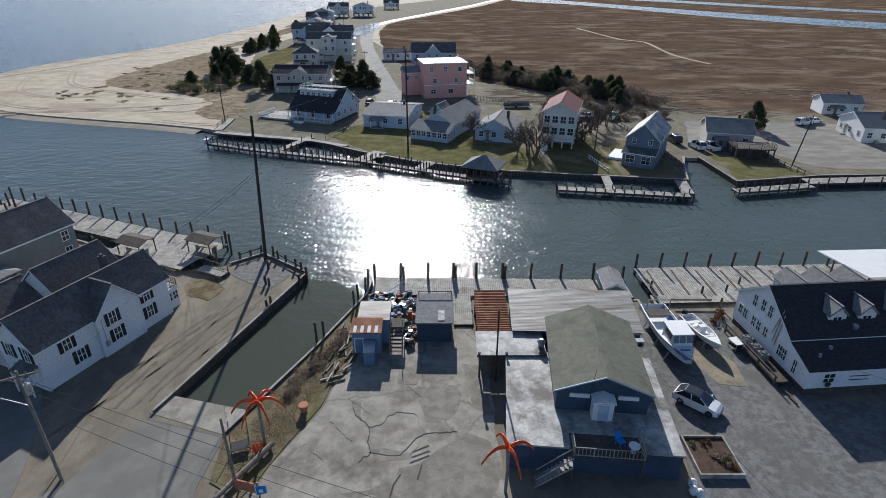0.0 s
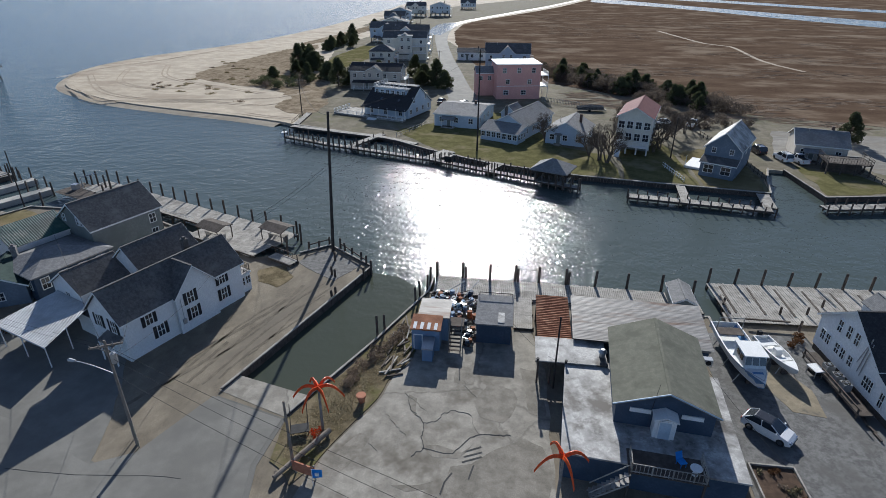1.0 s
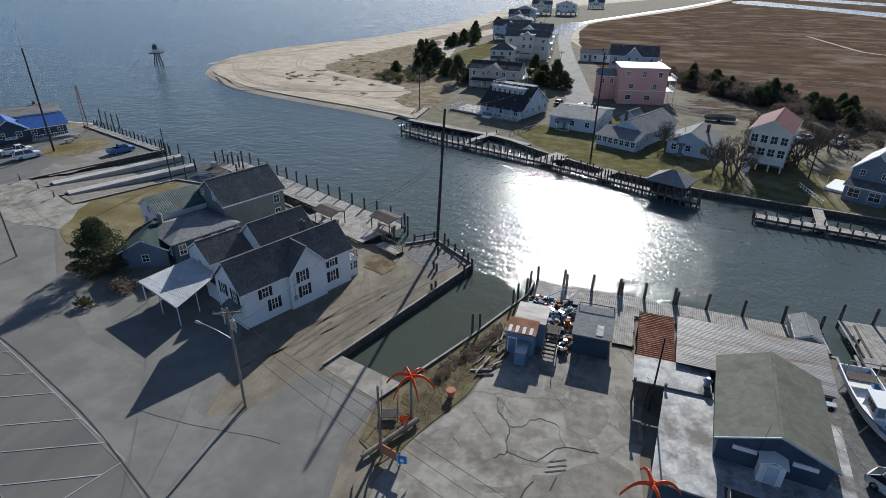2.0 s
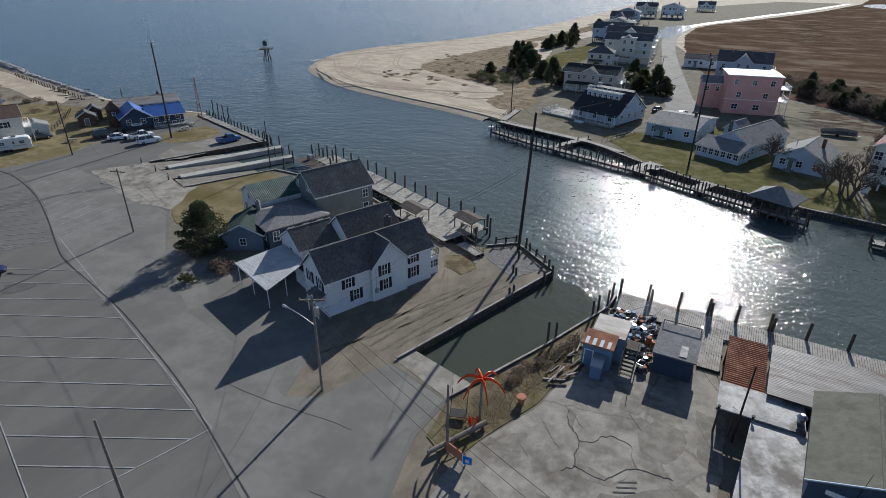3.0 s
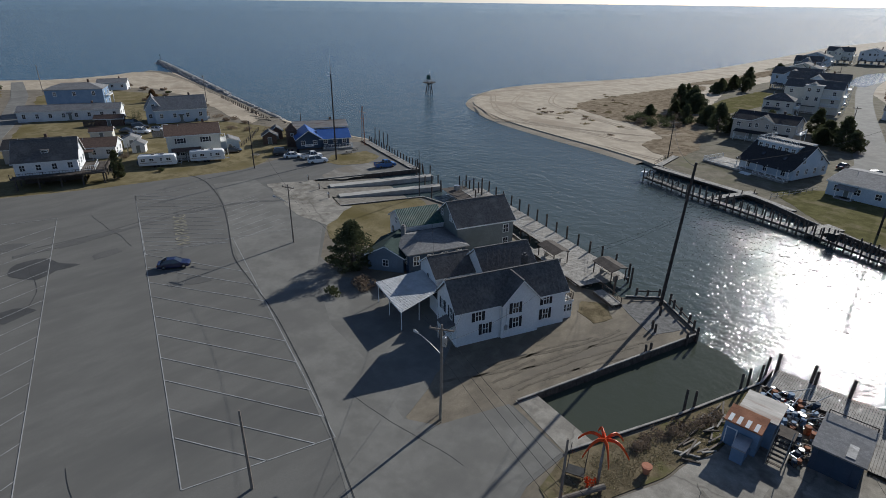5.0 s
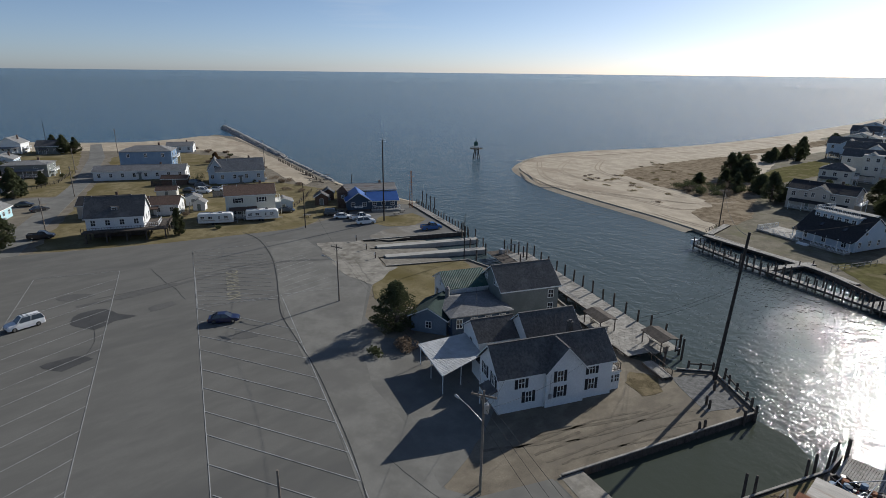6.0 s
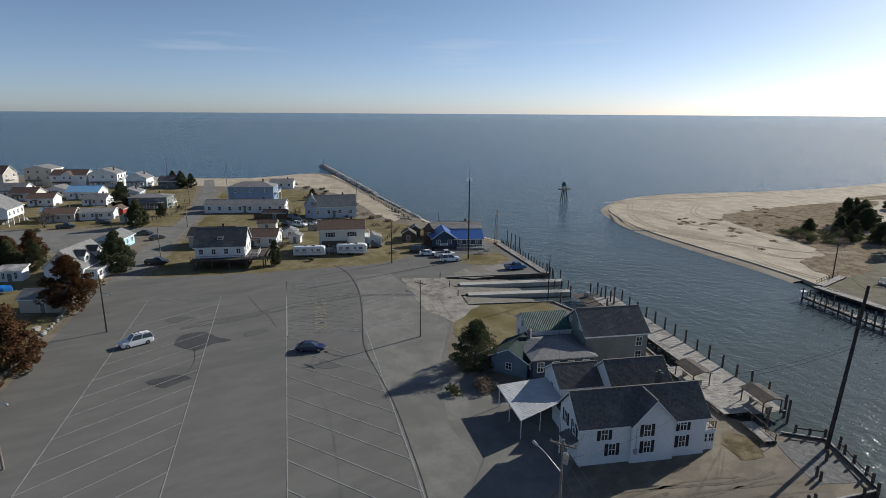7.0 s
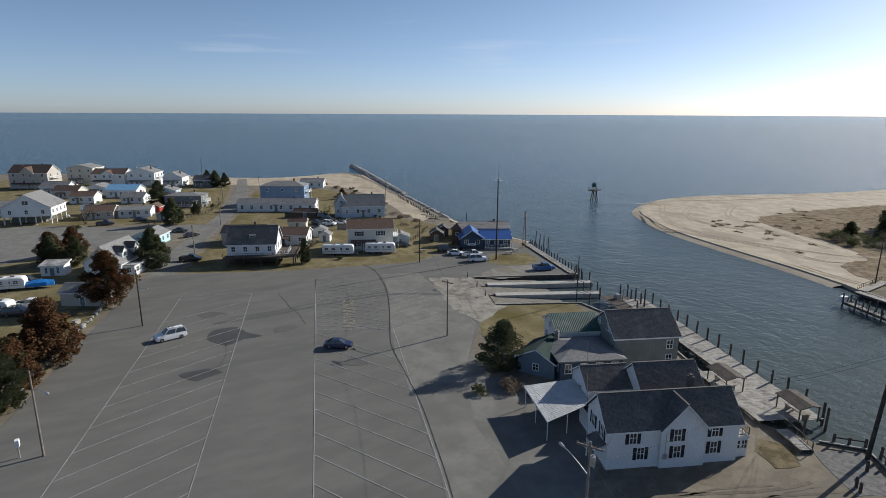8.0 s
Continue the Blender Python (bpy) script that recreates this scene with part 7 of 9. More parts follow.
cable((-30.8, 31.9, 9.0), (-33.5, 52.5, 5.6), 0.8)
cable((-30.8, 31.9, 8.6), (-38.0, 43.2, 5.0), 0.5)
cable((-30.8, 31.9, 8.2), (-60, 60, 5.5), 1.0)
cable((-24.2, 69.8, 20.2), (-8, 123.2, 21.4), 1.6, 0.02)
cable((-24.5, 69.8, 13), (-40, 76.5, 1.0), 0.4, 0.02, "thin grey steel guy wire")
cable((-24.5, 69.8, 13.4), (-41, 77.2, 1.0), 0.4, 0.02, "thin grey steel guy wire")
cable((-8, 123.2, 21.4), (-14, 185, 10), 2, 0.03)
cable((36.5, 46, 6.5), (60, 26, 9), 1.2)
cable((37.5, 42.5, 3.6), (58, 24, 8), 1.0)
cable((17.5, 46.5, 5.2), (24, 22, 5), 0.6)
cable((1.0, 51.5, 2.5), (5.3, 44.1, 3.4), 0.5)

# ---- town behind the lot ----
def away(a, b, k):
    d = (Vector(b) - Vector(a)).normalized()
    o = Vector((-d.y, d.x)) * k
    return (a[0] + o.x, a[1] + o.y), (b[0] + o.x, b[1] + o.y)


def porch(parent, x0, x1, z, deep, wall_z, roof, posts=4):
    """A front porch: deck, posts, lean-to roof, railing, steps."""
    part("porch_deck", Mesh().box(x0, -deep, max(z - 0.25, 0), x1, 0, z), WOOD, parent)
    part("porch_roof", Mesh().slab([(x0 - 0.2, -deep - 0.25, wall_z), (x1 + 0.2, -deep - 0.25, wall_z), (x1 + 0.2, 0.05, wall_z + 0.5), (x0 - 0.2, 0.05, wall_z + 0.5)], 0.12), roof, parent)
    post = Mesh().box(-0.07, -0.07, 0, 0.07, 0.07, wall_z).data("porch_post", WHITE)
    for k in range(posts):
        part("porch_post", post, None, parent).matrix_basis = pose(x0 + 0.1 + (x1 - x0 - 0.2) * k / (posts - 1), -deep + 0.1, 0)
    if z > 0.3:
        railing(parent, [(x0, -0.05), (x0, -deep), (x1 - 1.3, -deep)], z, 0.95, WHITE, 0.35)
        for k in range(3):
            part("step", Mesh().box(x1 - 1.2, -deep - 0.3 * (k + 1), 0, x1 - 0.1, -deep - 0.3 * k, max(0.1, z - 0.18 * (k + 1))), WOOD, parent)


def simple_house(a, b, depth, eave, rise, ridge, wall, roof, label, wins=(), base=0.0, over=0.35, name="house", group="town houses", trim=True):
    """A plain house with what its height allows: a porch, a front gable, a door, a chimney, a cooling unit."""
    ob, w = placed(name, a, b, label, "house", group)
    block(ob, 0, 0, w, depth, base, eave, rise, ridge, wall, roof, over, wins, trim=trim)
    pick = int(abs(a[0] * 7 + a[1] * 3)) % 4
    front = [n for side, n, z, ww, hh in wins if side == "f"]
    at = w * (0.5 if front and front[-1] % 2 == 0 else 1 / 3)
    if name != "house":
        door(ob, pose(w * 0.5, 0, 0.05), min(0.95, w * 0.4), 1.9, GREYSIDE)
        return ob, w
    if eave - base > 4.5:
        porch(ob, w * 0.08, w * (0.92 if pick % 2 else 0.6), 0.6, 2.0, 2.75, roof, 5)
        door(ob, pose(at, 0, 0.6), 0.95, 2.0, GREYSIDE)
        if pick > 0 and ridge == "x":
            block(ob, w * 0.32, -0.5, w * 0.66, depth * 0.5, eave - 2.6, eave, rise * 0.8, "y", wall, roof, 0.3, [("f", 2, eave - 1.2, 0.8, 1.2)], "gable_roof", trim)
        part("balcony", Mesh().box(w, depth * 0.2, eave - 2.9, w + 1.6, depth * 0.8, eave - 2.7).box(w + 1.45, depth * 0.2, 0, w + 1.58, depth * 0.2 + 0.13, eave - 2.9).box(w + 1.45, depth * 0.8 - 0.13, 0, w + 1.58, depth * 0.8, eave - 2.9), WHITE, ob)
        railing(ob, [(w, depth * 0.2), (w + 1.55, depth * 0.2), (w + 1.55, depth * 0.8), (w, depth * 0.8)], eave - 2.7, 0.95, WHITE, 0.4)
    elif base < 0.1:
        door(ob, pose(at, 0, 0.3), 0.9, 2.0, GREYSIDE)
        part("stoop", Mesh().box(at - 0.9, -1.1, 0, at + 0.9, 0, 0.3).box(at - 0.7, -1.45, 0, at + 0.7, -1.1, 0.15), CONCRETE, ob)
        if pick % 2 == 0 and w > 7.5:
            porch(ob, at - 1.6, at + 1.8, 0.3, 1.8, 2.35, roof, 2)
        else:
            part("door_canopy", Mesh().slab([(at - 0.9, -1.0, 2.5), (at + 0.9, -1.0, 2.5), (at + 0.9, 0.03, 2.7), (at - 0.9, 0.03, 2.7)], 0.08), roof, ob)
    if pick != 2:
        part("chimney", Mesh().box(w * 0.7, depth * 0.55, eave, w * 0.7 + 0.6, depth * 0.55 + 0.6, eave + rise + 0.9), BROWNROOF, ob)
    part("vent_pipe", Mesh().tube((w * 0.25, depth * 0.4, eave), (w * 0.25, depth * 0.4, eave + rise + 0.35), 0.07, n=7), METAL, ob)
    part("cooling_unit", Mesh().box(w + 0.25, depth * 0.3, 0.05, w + 0.95, depth * 0.3 + 0.8, 0.85), METAL, ob)
    return ob, w


h1, w1_ = placed("stilt_house", (-144.6, 19.2), (-139.9, 30.2), "white house on timber stilts with dark gable roof and deck", "house", "town houses")
block(h1, 0, 3, w1_, 12, 2.6, 5.6, 3.8, "x", SIDING, SHINGLE, 0.4, [("f", 4, 4.2, 0.9, 1.2), ("r", 3, 4.2, 0.9, 1.2), ("r", 1, 7.2, 0.9, 1.2)])
part("dormer", Mesh().box(5.2, 4.4, 6.4, 6.8, 5.6, 7.6), SHINGLE, h1)
window(h1, pose(6, 4.4, 7.0), 1.1, 0.8)
part("deck", Mesh().box(-0.6, 0.6, 2.35, w1_ + 5.2, 3, 2.6).box(w1_, 3, 2.35, w1_ + 5.2, 11, 2.6), OLDWOOD, h1)
railing(h1, [(-0.6, 0.7), (w1_ + 5.1, 0.7), (w1_ + 5.1, 11)], 2.6, 1.0, OLDWOOD, 0.6)
railing(h1, [(w1_ + 0.1, 3.2), (w1_ + 3, 3.2), (w1_ + 3, 9)], 2.6, 1.0, WHITE, 0.4, "white_rail")
stilts(h1, 0, 0.8, w1_ + 4.8, 11.6, 2.4, 5, 4)
part("under_wall", Mesh().box(0.5, 6, 0, w1_ - 0.5, 11.5, 2.35), OLDWOOD, h1)
h2, w2_ = simple_house((-147.2, 52.6), (-142.4, 64.4), 9, 6.4, 1.9, "x", CREAM, BROWNROOF, "cream two-storey house with brown roof and shutters", [("r", 2, 4.9, 0.8, 1.2)])
for sx in (3.2, 9.2):
    window(h2, pose(sx, 0, 5.0), 1.5, 1.2, True)
    window(h2, pose(sx, 0, 2.0), 1.5, 1.2, True)
camper(pose(-144.7, 48.9, 0, 0, 0, 62), "white camper trailer parked on dry grass", 8.5)
camper(pose(-141.0, 59.8, 0, 0, 0, 64), "white camper trailer beside a cream house", 8.2)
h4, w4_ = simple_house((-197.6, 68.6), (-192.2, 83.7), 9, 4.4, 3.6, "x", PALEBLUE, GREYROOF, "pale blue house with grey roof and light blue gable", [("f", 4, 2.4, 0.9, 1.3), ("r", 2, 2.4, 0.9, 1.3)])
block(h4, -2.5, 1.5, 2.5, 9.5, 0, 4.8, 3.6, "y", PALEBLUE, GREYROOF, 0.4, [("f", 2, 2.4, 0.9, 1.2), ("f", 1, 5.6, 0.9, 1.1)], "gable_roof")
ba, bb = away((-233.7, 44.3), (-225.1, 60.5), 9)
simple_house(ba, bb, 10, 8.2, 1.7, "hip", BLUESIDE, GREYROOF, "blue two-storey house with low grey hip roof", [("f", 3, 6.6, 0.9, 1.3), ("r", 2, 6.6, 0.9, 1.3), ("r", 2, 3.2, 0.9, 1.3)])
simple_house((-230, 36.9), (-215.6, 63.9), 7, 3.3, 1.5, "x", SIDING, GREYROOF, "long low white house with grey roof", [("f", 8, 1.8, 0.9, 1.3), ("r", 2, 1.8, 0.9, 1.2)], over=0.3)
simple_house((-290, 78.9), (-284.5, 89.3), 7, 3.2, 1.4, "x", SIDING, GREYROOF, "small white beach cottage", [("f", 3, 1.8, 0.9, 1.1), ("r", 1, 1.8, 0.9, 1.1)])
simple_house((-165.2, 35.4), (-160.4, 44.4), 8, 3.0, 1.6, "x", SIDING, BROWNROOF, "low white house with brown roof", [("f", 3, 1.7, 0.9, 1.1), ("r", 2, 1.7, 0.9, 1.1)])
simple_house((-172, 22.5), (-166.8, 33.5), 8, 3.6, 1.6, "x", BEIGE, BLACKROOF, "low beige house with black roof", [("f", 3, 1.9, 0.9, 1.1)])
simple_house((-187, 46), (-184.4, 51.2), 3.5, 2.3, 0.9, "x", CREAM, BROWNROOF, "small brown roofed garden shed", name="shed", group="sheds")
simple_house((-170.5, 49.5), (-168.8, 53.2), 3, 2.3, 0.9, "y", SIDING, GREYROOF, "small white garden shed", name="shed", group="sheds")
simple_house((-147.5, 66.5), (-145.6, 71), 4, 2.7, 1.0, "y", PALEBLUE, GREYROOF, "small pale blue shed", [("f", 1, 1.5, 0.8, 0.9)], name="shed", group="sheds")
rest, rw2 = placed("blue_restaurant", (-134.4, 82.2), (-127.9, 95.1), "dark blue dockside restaurant with bright blue roof", "restaurant")
block(rest, 0, 0, rw2 * 0.45, 8, 0.5, 3.2, 2.2, "y", NAVY, BLUEROOF, 0.5, [("f", 2, 2.0, 1.0, 1.1)], trim=True)
block(rest, rw2 * 0.45, 0.6, rw2, 8, 0.5, 2.9, 1.6, "x", NAVY, BLUEROOF, 0.6, [("f", 3, 2.0, 1.0, 1.1), ("r", 2, 2.0, 1.0, 1.1)], "long_roof")
part("sign_board", Mesh().box(2.0, -0.12, 1.0, 4.4, 0, 1.6), WHITE, rest, "white sign board")
for i, wdt in enumerate((1.7, 1.2)):
    part("sign_bar", Mesh().box(3.2 - wdt / 2, -0.15, 1.4 - i * 0.22, 3.2 + wdt / 2, -0.12, 1.5 - i * 0.22), NAVY, rest)
part("base", Mesh().box(0.1, 0.1, 0, rw2 - 0.1, 7.9, 0.5), OLDWOOD, rest)
railing(rest, [(7, -1.8), (rw2 + 0.5, -1.8), (rw2 + 0.5, 0.5)], 0.5, 1.0, WHITE, 0.4)
part("porch_deck", Mesh().box(6.8, -1.9, 0, rw2 + 0.6, 0, 0.5), WOOD, rest)
ra, rb = away((-136.5, 84), (-129.5, 97.5), 9.5)
simple_house(ra, rb, 8, 3.6, 1.2, "x", GREYSIDE, TIN, "grey dockside building with weathered metal roof", [("f", 3, 2.2, 0.9, 1.0)])
tw, tw_ = placed("tower_hut", (-139.8, 82.5), (-138.6, 85), "narrow red-brown wooden lookout hut", "hut")
block(tw, 0, 0, tw_, 2.6, 0, 4.6, 1.8, "hip", BROWNROOF, BROWNROOF, 0.2, [("f", 1, 3.4, 0.7, 0.8)])
for a, b, lab in (((-147.2, 79), (-145.4, 82.4), "dark red hut by the sea wall"), ((-151.5, 84), (-149.8, 87), "dark timber hut by the sea wall")):
    simple_house(a, b, 3, 2.6, 1.2, "y", BROWNROOF, SHINGLE, lab, name="hut", group="sheds")

simple_house((-353.1, -51.4), (-344.3, -34.5), 11, 8.2, 3.6, "x", BEIGE, BROWNROOF, "tall beige beach house with brown roof", [("f", 4, 7.0, 1.0, 1.3), ("f", 4, 3.8, 1.0, 1.3), ("r", 2, 7.0, 1.0, 1.3)])
simple_house((-364.5, -27.6), (-358.1, -15.3), 11, 8.6, 1.8, "y", CREAM, GREYROOF, "tall cream three-storey beach house", [("f", 3, 7.2, 1.0, 1.3), ("f", 3, 4.2, 1.0, 1.3), ("r", 3, 7.2, 1, 1.3)])
simple_house((-347.3, -15.8), (-339.4, -0.7), 10, 6.4, 2.4, "x", SIDING, BROWNROOF, "white two-storey house with brown roof", [("f", 4, 5.0, 1.0, 1.2), ("r", 2, 5.0, 1, 1.2)])
simple_house((-338.8, 0.6), (-332.2, 13.1), 10, 7.2, 2.4, "y", SIDING, GREYROOF, "white two-storey beach house with porch", [("f", 3, 5.6, 1.0, 1.3), ("f", 3, 2.4, 1.0, 1.3), ("r", 3, 5.6, 1, 1.3)])
simple_house((-330.3, 16.8), (-325.7, 25.7), 9, 4.8, 2.6, "y", SIDING, GREYROOF, "small white gabled beach cottage", [("f", 2, 2.2, 1.0, 1.3), ("r", 2, 2.2, 1, 1.2)])
simple_house((-320, 30.5), (-316, 39), 8, 3.6, 2.2, "x", GREYSIDE, SHINGLE, "low grey cottage with dark roof", [("f", 3, 2.0, 0.9, 1.1)])
lf, lfw = placed("gabled_house", (-238.4, -38.5), (-234.2, -24), "large white gabled house raised above a carport", "house", "town houses")
block(lf, 0, 0, lfw, 13, 2.8, 6.0, 4.4, "y", SIDING, GREYROOF, 0.4, [("f", 3, 4.4, 0.9, 1.3), ("r", 4, 4.4, 0.9, 1.2)])
window(lf, pose(lfw / 2, 0, 7.6), 1.8, 1.2)
stilts(lf, 0.2, 0.2, lfw - 0.2, 12.8, 2.8, 4, 4, 0.16, WHITE)
part("lower_wall", Mesh().box(0.6, 5, 0, lfw - 4, 12.6, 2.8), GREYSIDE, lf)
simple_house((-239, -62), (-236.6, -46), 10, 3.4, 1.8, "x", SIDING, GREYROOF, "low white house with grey roof", [("f", 4, 1.9, 0.9, 1.2), ("r", 2, 1.9, 0.9, 1.2)])
simple_house((-262, -52), (-258, -36), 9, 3.4, 1.8, "x", SIDING, GREYROOF, "low white ranch house with grey roof", [("f", 4, 1.9, 0.9, 1.2)])
simple_house((-304.5, -29.7), (-299.4, -19.9), 8, 3.4, 2.0, "x", CREAM, BROWNROOF, "cream cottage with brown roof", [("f", 3, 1.9, 0.9, 1.2)])
simple_house((-297.5, -8.9), (-291, 3.3), 9, 3.4, 2.2, "x", SIDING, SKYROOF, "white cottage with light blue metal roof", [("f", 3, 1.9, 0.9, 1.2), ("r", 2, 1.9, 0.9, 1.2)])
simple_house((-312, -18), (-307, -8.5), 8, 3.2, 1.8, "y", SIDING, GREYROOF, "small white gabled cottage", [("f", 2, 1.8, 0.9, 1.1)])
simple_house((-274, -3), (-270, 5.5), 7, 3.0, 1.5, "x", SIDING, GREYROOF, "small white bungalow with grey roof", [("f", 3, 1.8, 0.9, 1.1)])
simple_house((-254.5, 12.8), (-248.3, 26), 9, 4.8, 1.0, "hip", GREYSIDE, GREYROOF, "boxy grey house with shallow roof", [("f", 2, 3.4, 0.9, 1.1), ("r", 2, 3.4, 0.9, 1.1)])
simple_house((-237.5, -15), (-235, -5.5), 8, 2.9, 1.7, "x", BEIGE, BROWNROOF, "low brown bungalow with brown roof", [("f", 3, 1.7, 0.9, 1.1)])
simple_house((-236.5, -4), (-233.6, 6.5), 7, 2.9, 0.9, "x", SIDING, GREYROOF, "low white mobile home with awning", [("f", 4, 1.7, 0.9, 1.0)])
simple_house((-244, 6.5), (-242.2, 10), 3.5, 2.3, 1.3, "y", REDPAINT, BROWNROOF, "small red garden shed", name="shed", group="sheds")
cape, cw_ = placed("cape_house", (-152.9, -11), (-148.6, -3.4), "white cape house with grey roof and dormers", "house", "town houses")
block(cape, 0, 0, cw_, 12, 0, 3.4, 4.0, "y", SIDING, GREYROOF, 0.4, [("f", 2, 2.0, 0.8, 1.2), ("f", 1, 5.0, 0.7, 1.1), ("r", 3, 1.9, 0.9, 1.2)])
for dy in (2.2, 7.2):
    block(cape, cw_ - 3.0, dy, cw_ - 0.6, dy + 2.2, 3.6, 5.6, 1.1, "x", WHITE, SHINGLE, 0.2, [("r", 1, 4.9, 0.7, 0.9)], "dormer_roof", False)
block(cape, cw_, 1.0, cw_ + 2.6, 11, 0, 2.5, 0.5, "flat", WHITE, PALEROOF, 0.2, [("r", 4, 1.5, 0.9, 1.1), ("f", 1, 1.5, 0.9, 1.1)], "porch_roof", False)
simple_house((-182.4, -0.5), (-179.2, 5.6), 9, 2.9, 1.6, "y", AQUA, GREYROOF, "small aqua blue ranch house", [("f", 1, 1.6, 0.8, 1.1), ("r", 3, 1.6, 0.9, 1.1)])
simple_house((-130.8, -14.2), (-126.6, -6.6), 5, 2.9, 1.2, "x", BEIGE, GREYROOF, "beige shed under oak trees", [("f", 1, 1.6, 0.9, 0.9)], name="shed", group="sheds")
simple_house((-158.2, -20.2), (-156.5, -15.4), 3.5, 2.5, 0.5, "shed", SIDING, PALEROOF, "small white metal shed", [("f", 2, 1.4, 0.5, 1.4)], name="shed", group="sheds")
camper(pose(-149.0, -25.2, 0, 0, 0, 78), "old cream and white camper trailer", 7.0)
camper(pose(-131, -24.5, 0, 0, 0, 60), "white camper trailer by the trees", 6.0)
tb = thing("covered_boat", pose(-147.6, -19.2, 0, 0, 0, 78), "boat on a trailer under bright blue tarpaulin", "boat")
part("tarpaulin", loft(Mesh(), [[(x, -w, 0.6), (x, -w * 0.9, z), (x, 0, z + 0.5), (x, w * 0.9, z), (x, w, 0.6)] for x, w, z in ((-2.8, 0.8, 1.1), (-1.5, 1.1, 1.35), (0, 1.15, 1.5), (1.4, 0.9, 1.4), (2.7, 0.2, 1.2))]), BLUETARP, tb)
part("trailer", Mesh().tube((-2.4, -0.5, 0.45), (3.4, 0, 0.5), 0.06).tube((-2.4, 0.5, 0.45), (3.4, 0, 0.5), 0.06), METAL, tb)
for s in (-0.9, 0.9):
    part("wheel", Mesh().tube((-0.6, s - 0.1, 0.3), (-0.6, s + 0.1, 0.3), 0.3, n=14), BLACK, tb)

# cars
car("white_suv", "white sport utility vehicle crossing the lot", pose(-101.8, 3.6, 0.07, 0, 0, 281), CARWHITE, "suv")
car("blue_car", "dark blue sedan parked across bays", pose(-84.2, 27.7, 0.09, 0, 0, 61), CARBLUE, "sedan")
car("white_suv", "long white sport utility vehicle by the restaurant", pose(-120.3, 79.0, 0.05, 0, 0, 68), CARWHITE, "suv")
car("white_car", "white car parked at the restaurant", pose(-125.2, 80.6, 0.05, 0, 0, 70), CARWHITE, "pickup")
car("white_car", "white car parked by the sea wall", pose(-129.0, 77.2, 0.05, 0, 0, 55), CARWHITE, "sedan")
car("dark_car", "dark car parked at the restaurant", pose(-133.5, 77.0, 0.05, 0, 0, 60), CARDARK, "suv")
car("blue_pickup", "bright blue pickup truck at the water's edge", pose(-105.2, 88.8, 0.05, 0, 0, 73), TRUCKBLUE, "pickup")
car("dark_car", "dark car parked on grass", pose(-145, 68.6, 0.05, 0, 0, 60), CARDARK, "sedan")
for x, y, r_, p_, k_ in ((-186, 60, 40, CARWHITE, "suv"), (-190, 57, 35, CARDARK, "sedan"), (-193, 62, 60, CARDARK, "suv"), (-157, 12.5, 70, CARDARK, "pickup"), (-189, 16, 110, CARDARK, "sedan"), (-133, -19.5, 70, CARWHITE, "pickup"), (-128.5, -21, 80, CARDARK, "suv"), (-243, -28, 60, CARDARK, "sedan"), (-181, 55, 80, CARDARK, "pickup")):
    car("parked_car", "car parked in a town yard", pose(x, y, 0.05, 0, 0, r_), p_, k_)

# trees and shrubs
oak = tree_mesh(7, 9.8, 4.4, RUSSET, 0.9, 150, 0.4, 0.24, (0.1, 0.28))
cedar_b = tree_mesh(12, 8.2, 3.1, CEDAR, 0.9, 120, 0.3, 0.22, (0.11, 0.3))
for x, y, ms, sc, lab in ((-127, -5.6, oak, 1.15, "russet brown oak at the lot's edge"), (-100.7, -13.5, oak, 1.05, "russet brown oak at the lot's edge"), (-86.5, -17.6, cedar_b, 1.1, "dark cedar beside the lot"), (-107, -14.5, cedar_b, 0.95, "dark cedar behind oaks"),
                          (-153.7, 3.6, cedar_b, 1.25, "dark rounded cedar by the street"), (-168.7, -18.6, cedar_b, 0.95, "dark cedar in the paved area"), (-166, -13.6, cedar_b, 0.95, "dark cedar in the paved area"),
                          (-221.7, 14.2, cedar_b, 0.8, "dark cedar beside the street"), (-259, 11, cedar_b, 1.3, "dark cedar between beach houses"), (-317, 41, cedar_b, 1.0, "dark spreading pine by the beach"), (-313, 45, cedar_b, 0.9, "dark spreading pine by the beach"),
                          (-232, 22, cedar_b, 0.6, "small dark cedar by a yard"), (-205, 74, cedar_b, 0.6, "small dark cedar by a blue house"), (-92, -17, oak, 0.8, "russet brown oak beside the lot"), (-98, -20, cedar_b, 0.9, "dark cedar behind oaks")):
    tree(x, y, ms, lab, sc, (x * 37) % 360, "cedar_tree" if ms is cedar_b else "oak_tree")
for x, y, ms, sc, lab in ((-213, 12.6, cedar_b, 1.15, "tall dark cedar by cottages"),
                          (-321, 41.5, cedar_b, 1.0, "spreading dark cedar near the beach"), (-328, 38.5, cedar_b, 0.95, "spreading dark cedar near the beach"),
                          (-243, 85, oak, 0.5, "small russet tree behind a blue house"), (-171, -19, oak, 0.85, "russet oak behind a cottage"), (-179, -14.5, oak, 0.8, "russet oak behind a cottage")):
    tree(x, y, ms, lab, sc, (x * 53) % 360, "cedar_tree" if ms is cedar_b else "oak_tree")
cyp = tree_mesh(15, 6.6, 1.5, CEDAR, 1.2, 50, 0.35, 0.2)
tree(-140.3, 38.3, cyp, "narrow dark cypress beside the stilt house", 1.0, 0, "cypress_tree")
bare_a, bare_b = bare_mesh(2, 9.0), bare_mesh(9, 7.5, 0.6)
tree(-228, -14, bare_a, "bare grey leafless yard tree", 0.9, 40, "bare_tree")


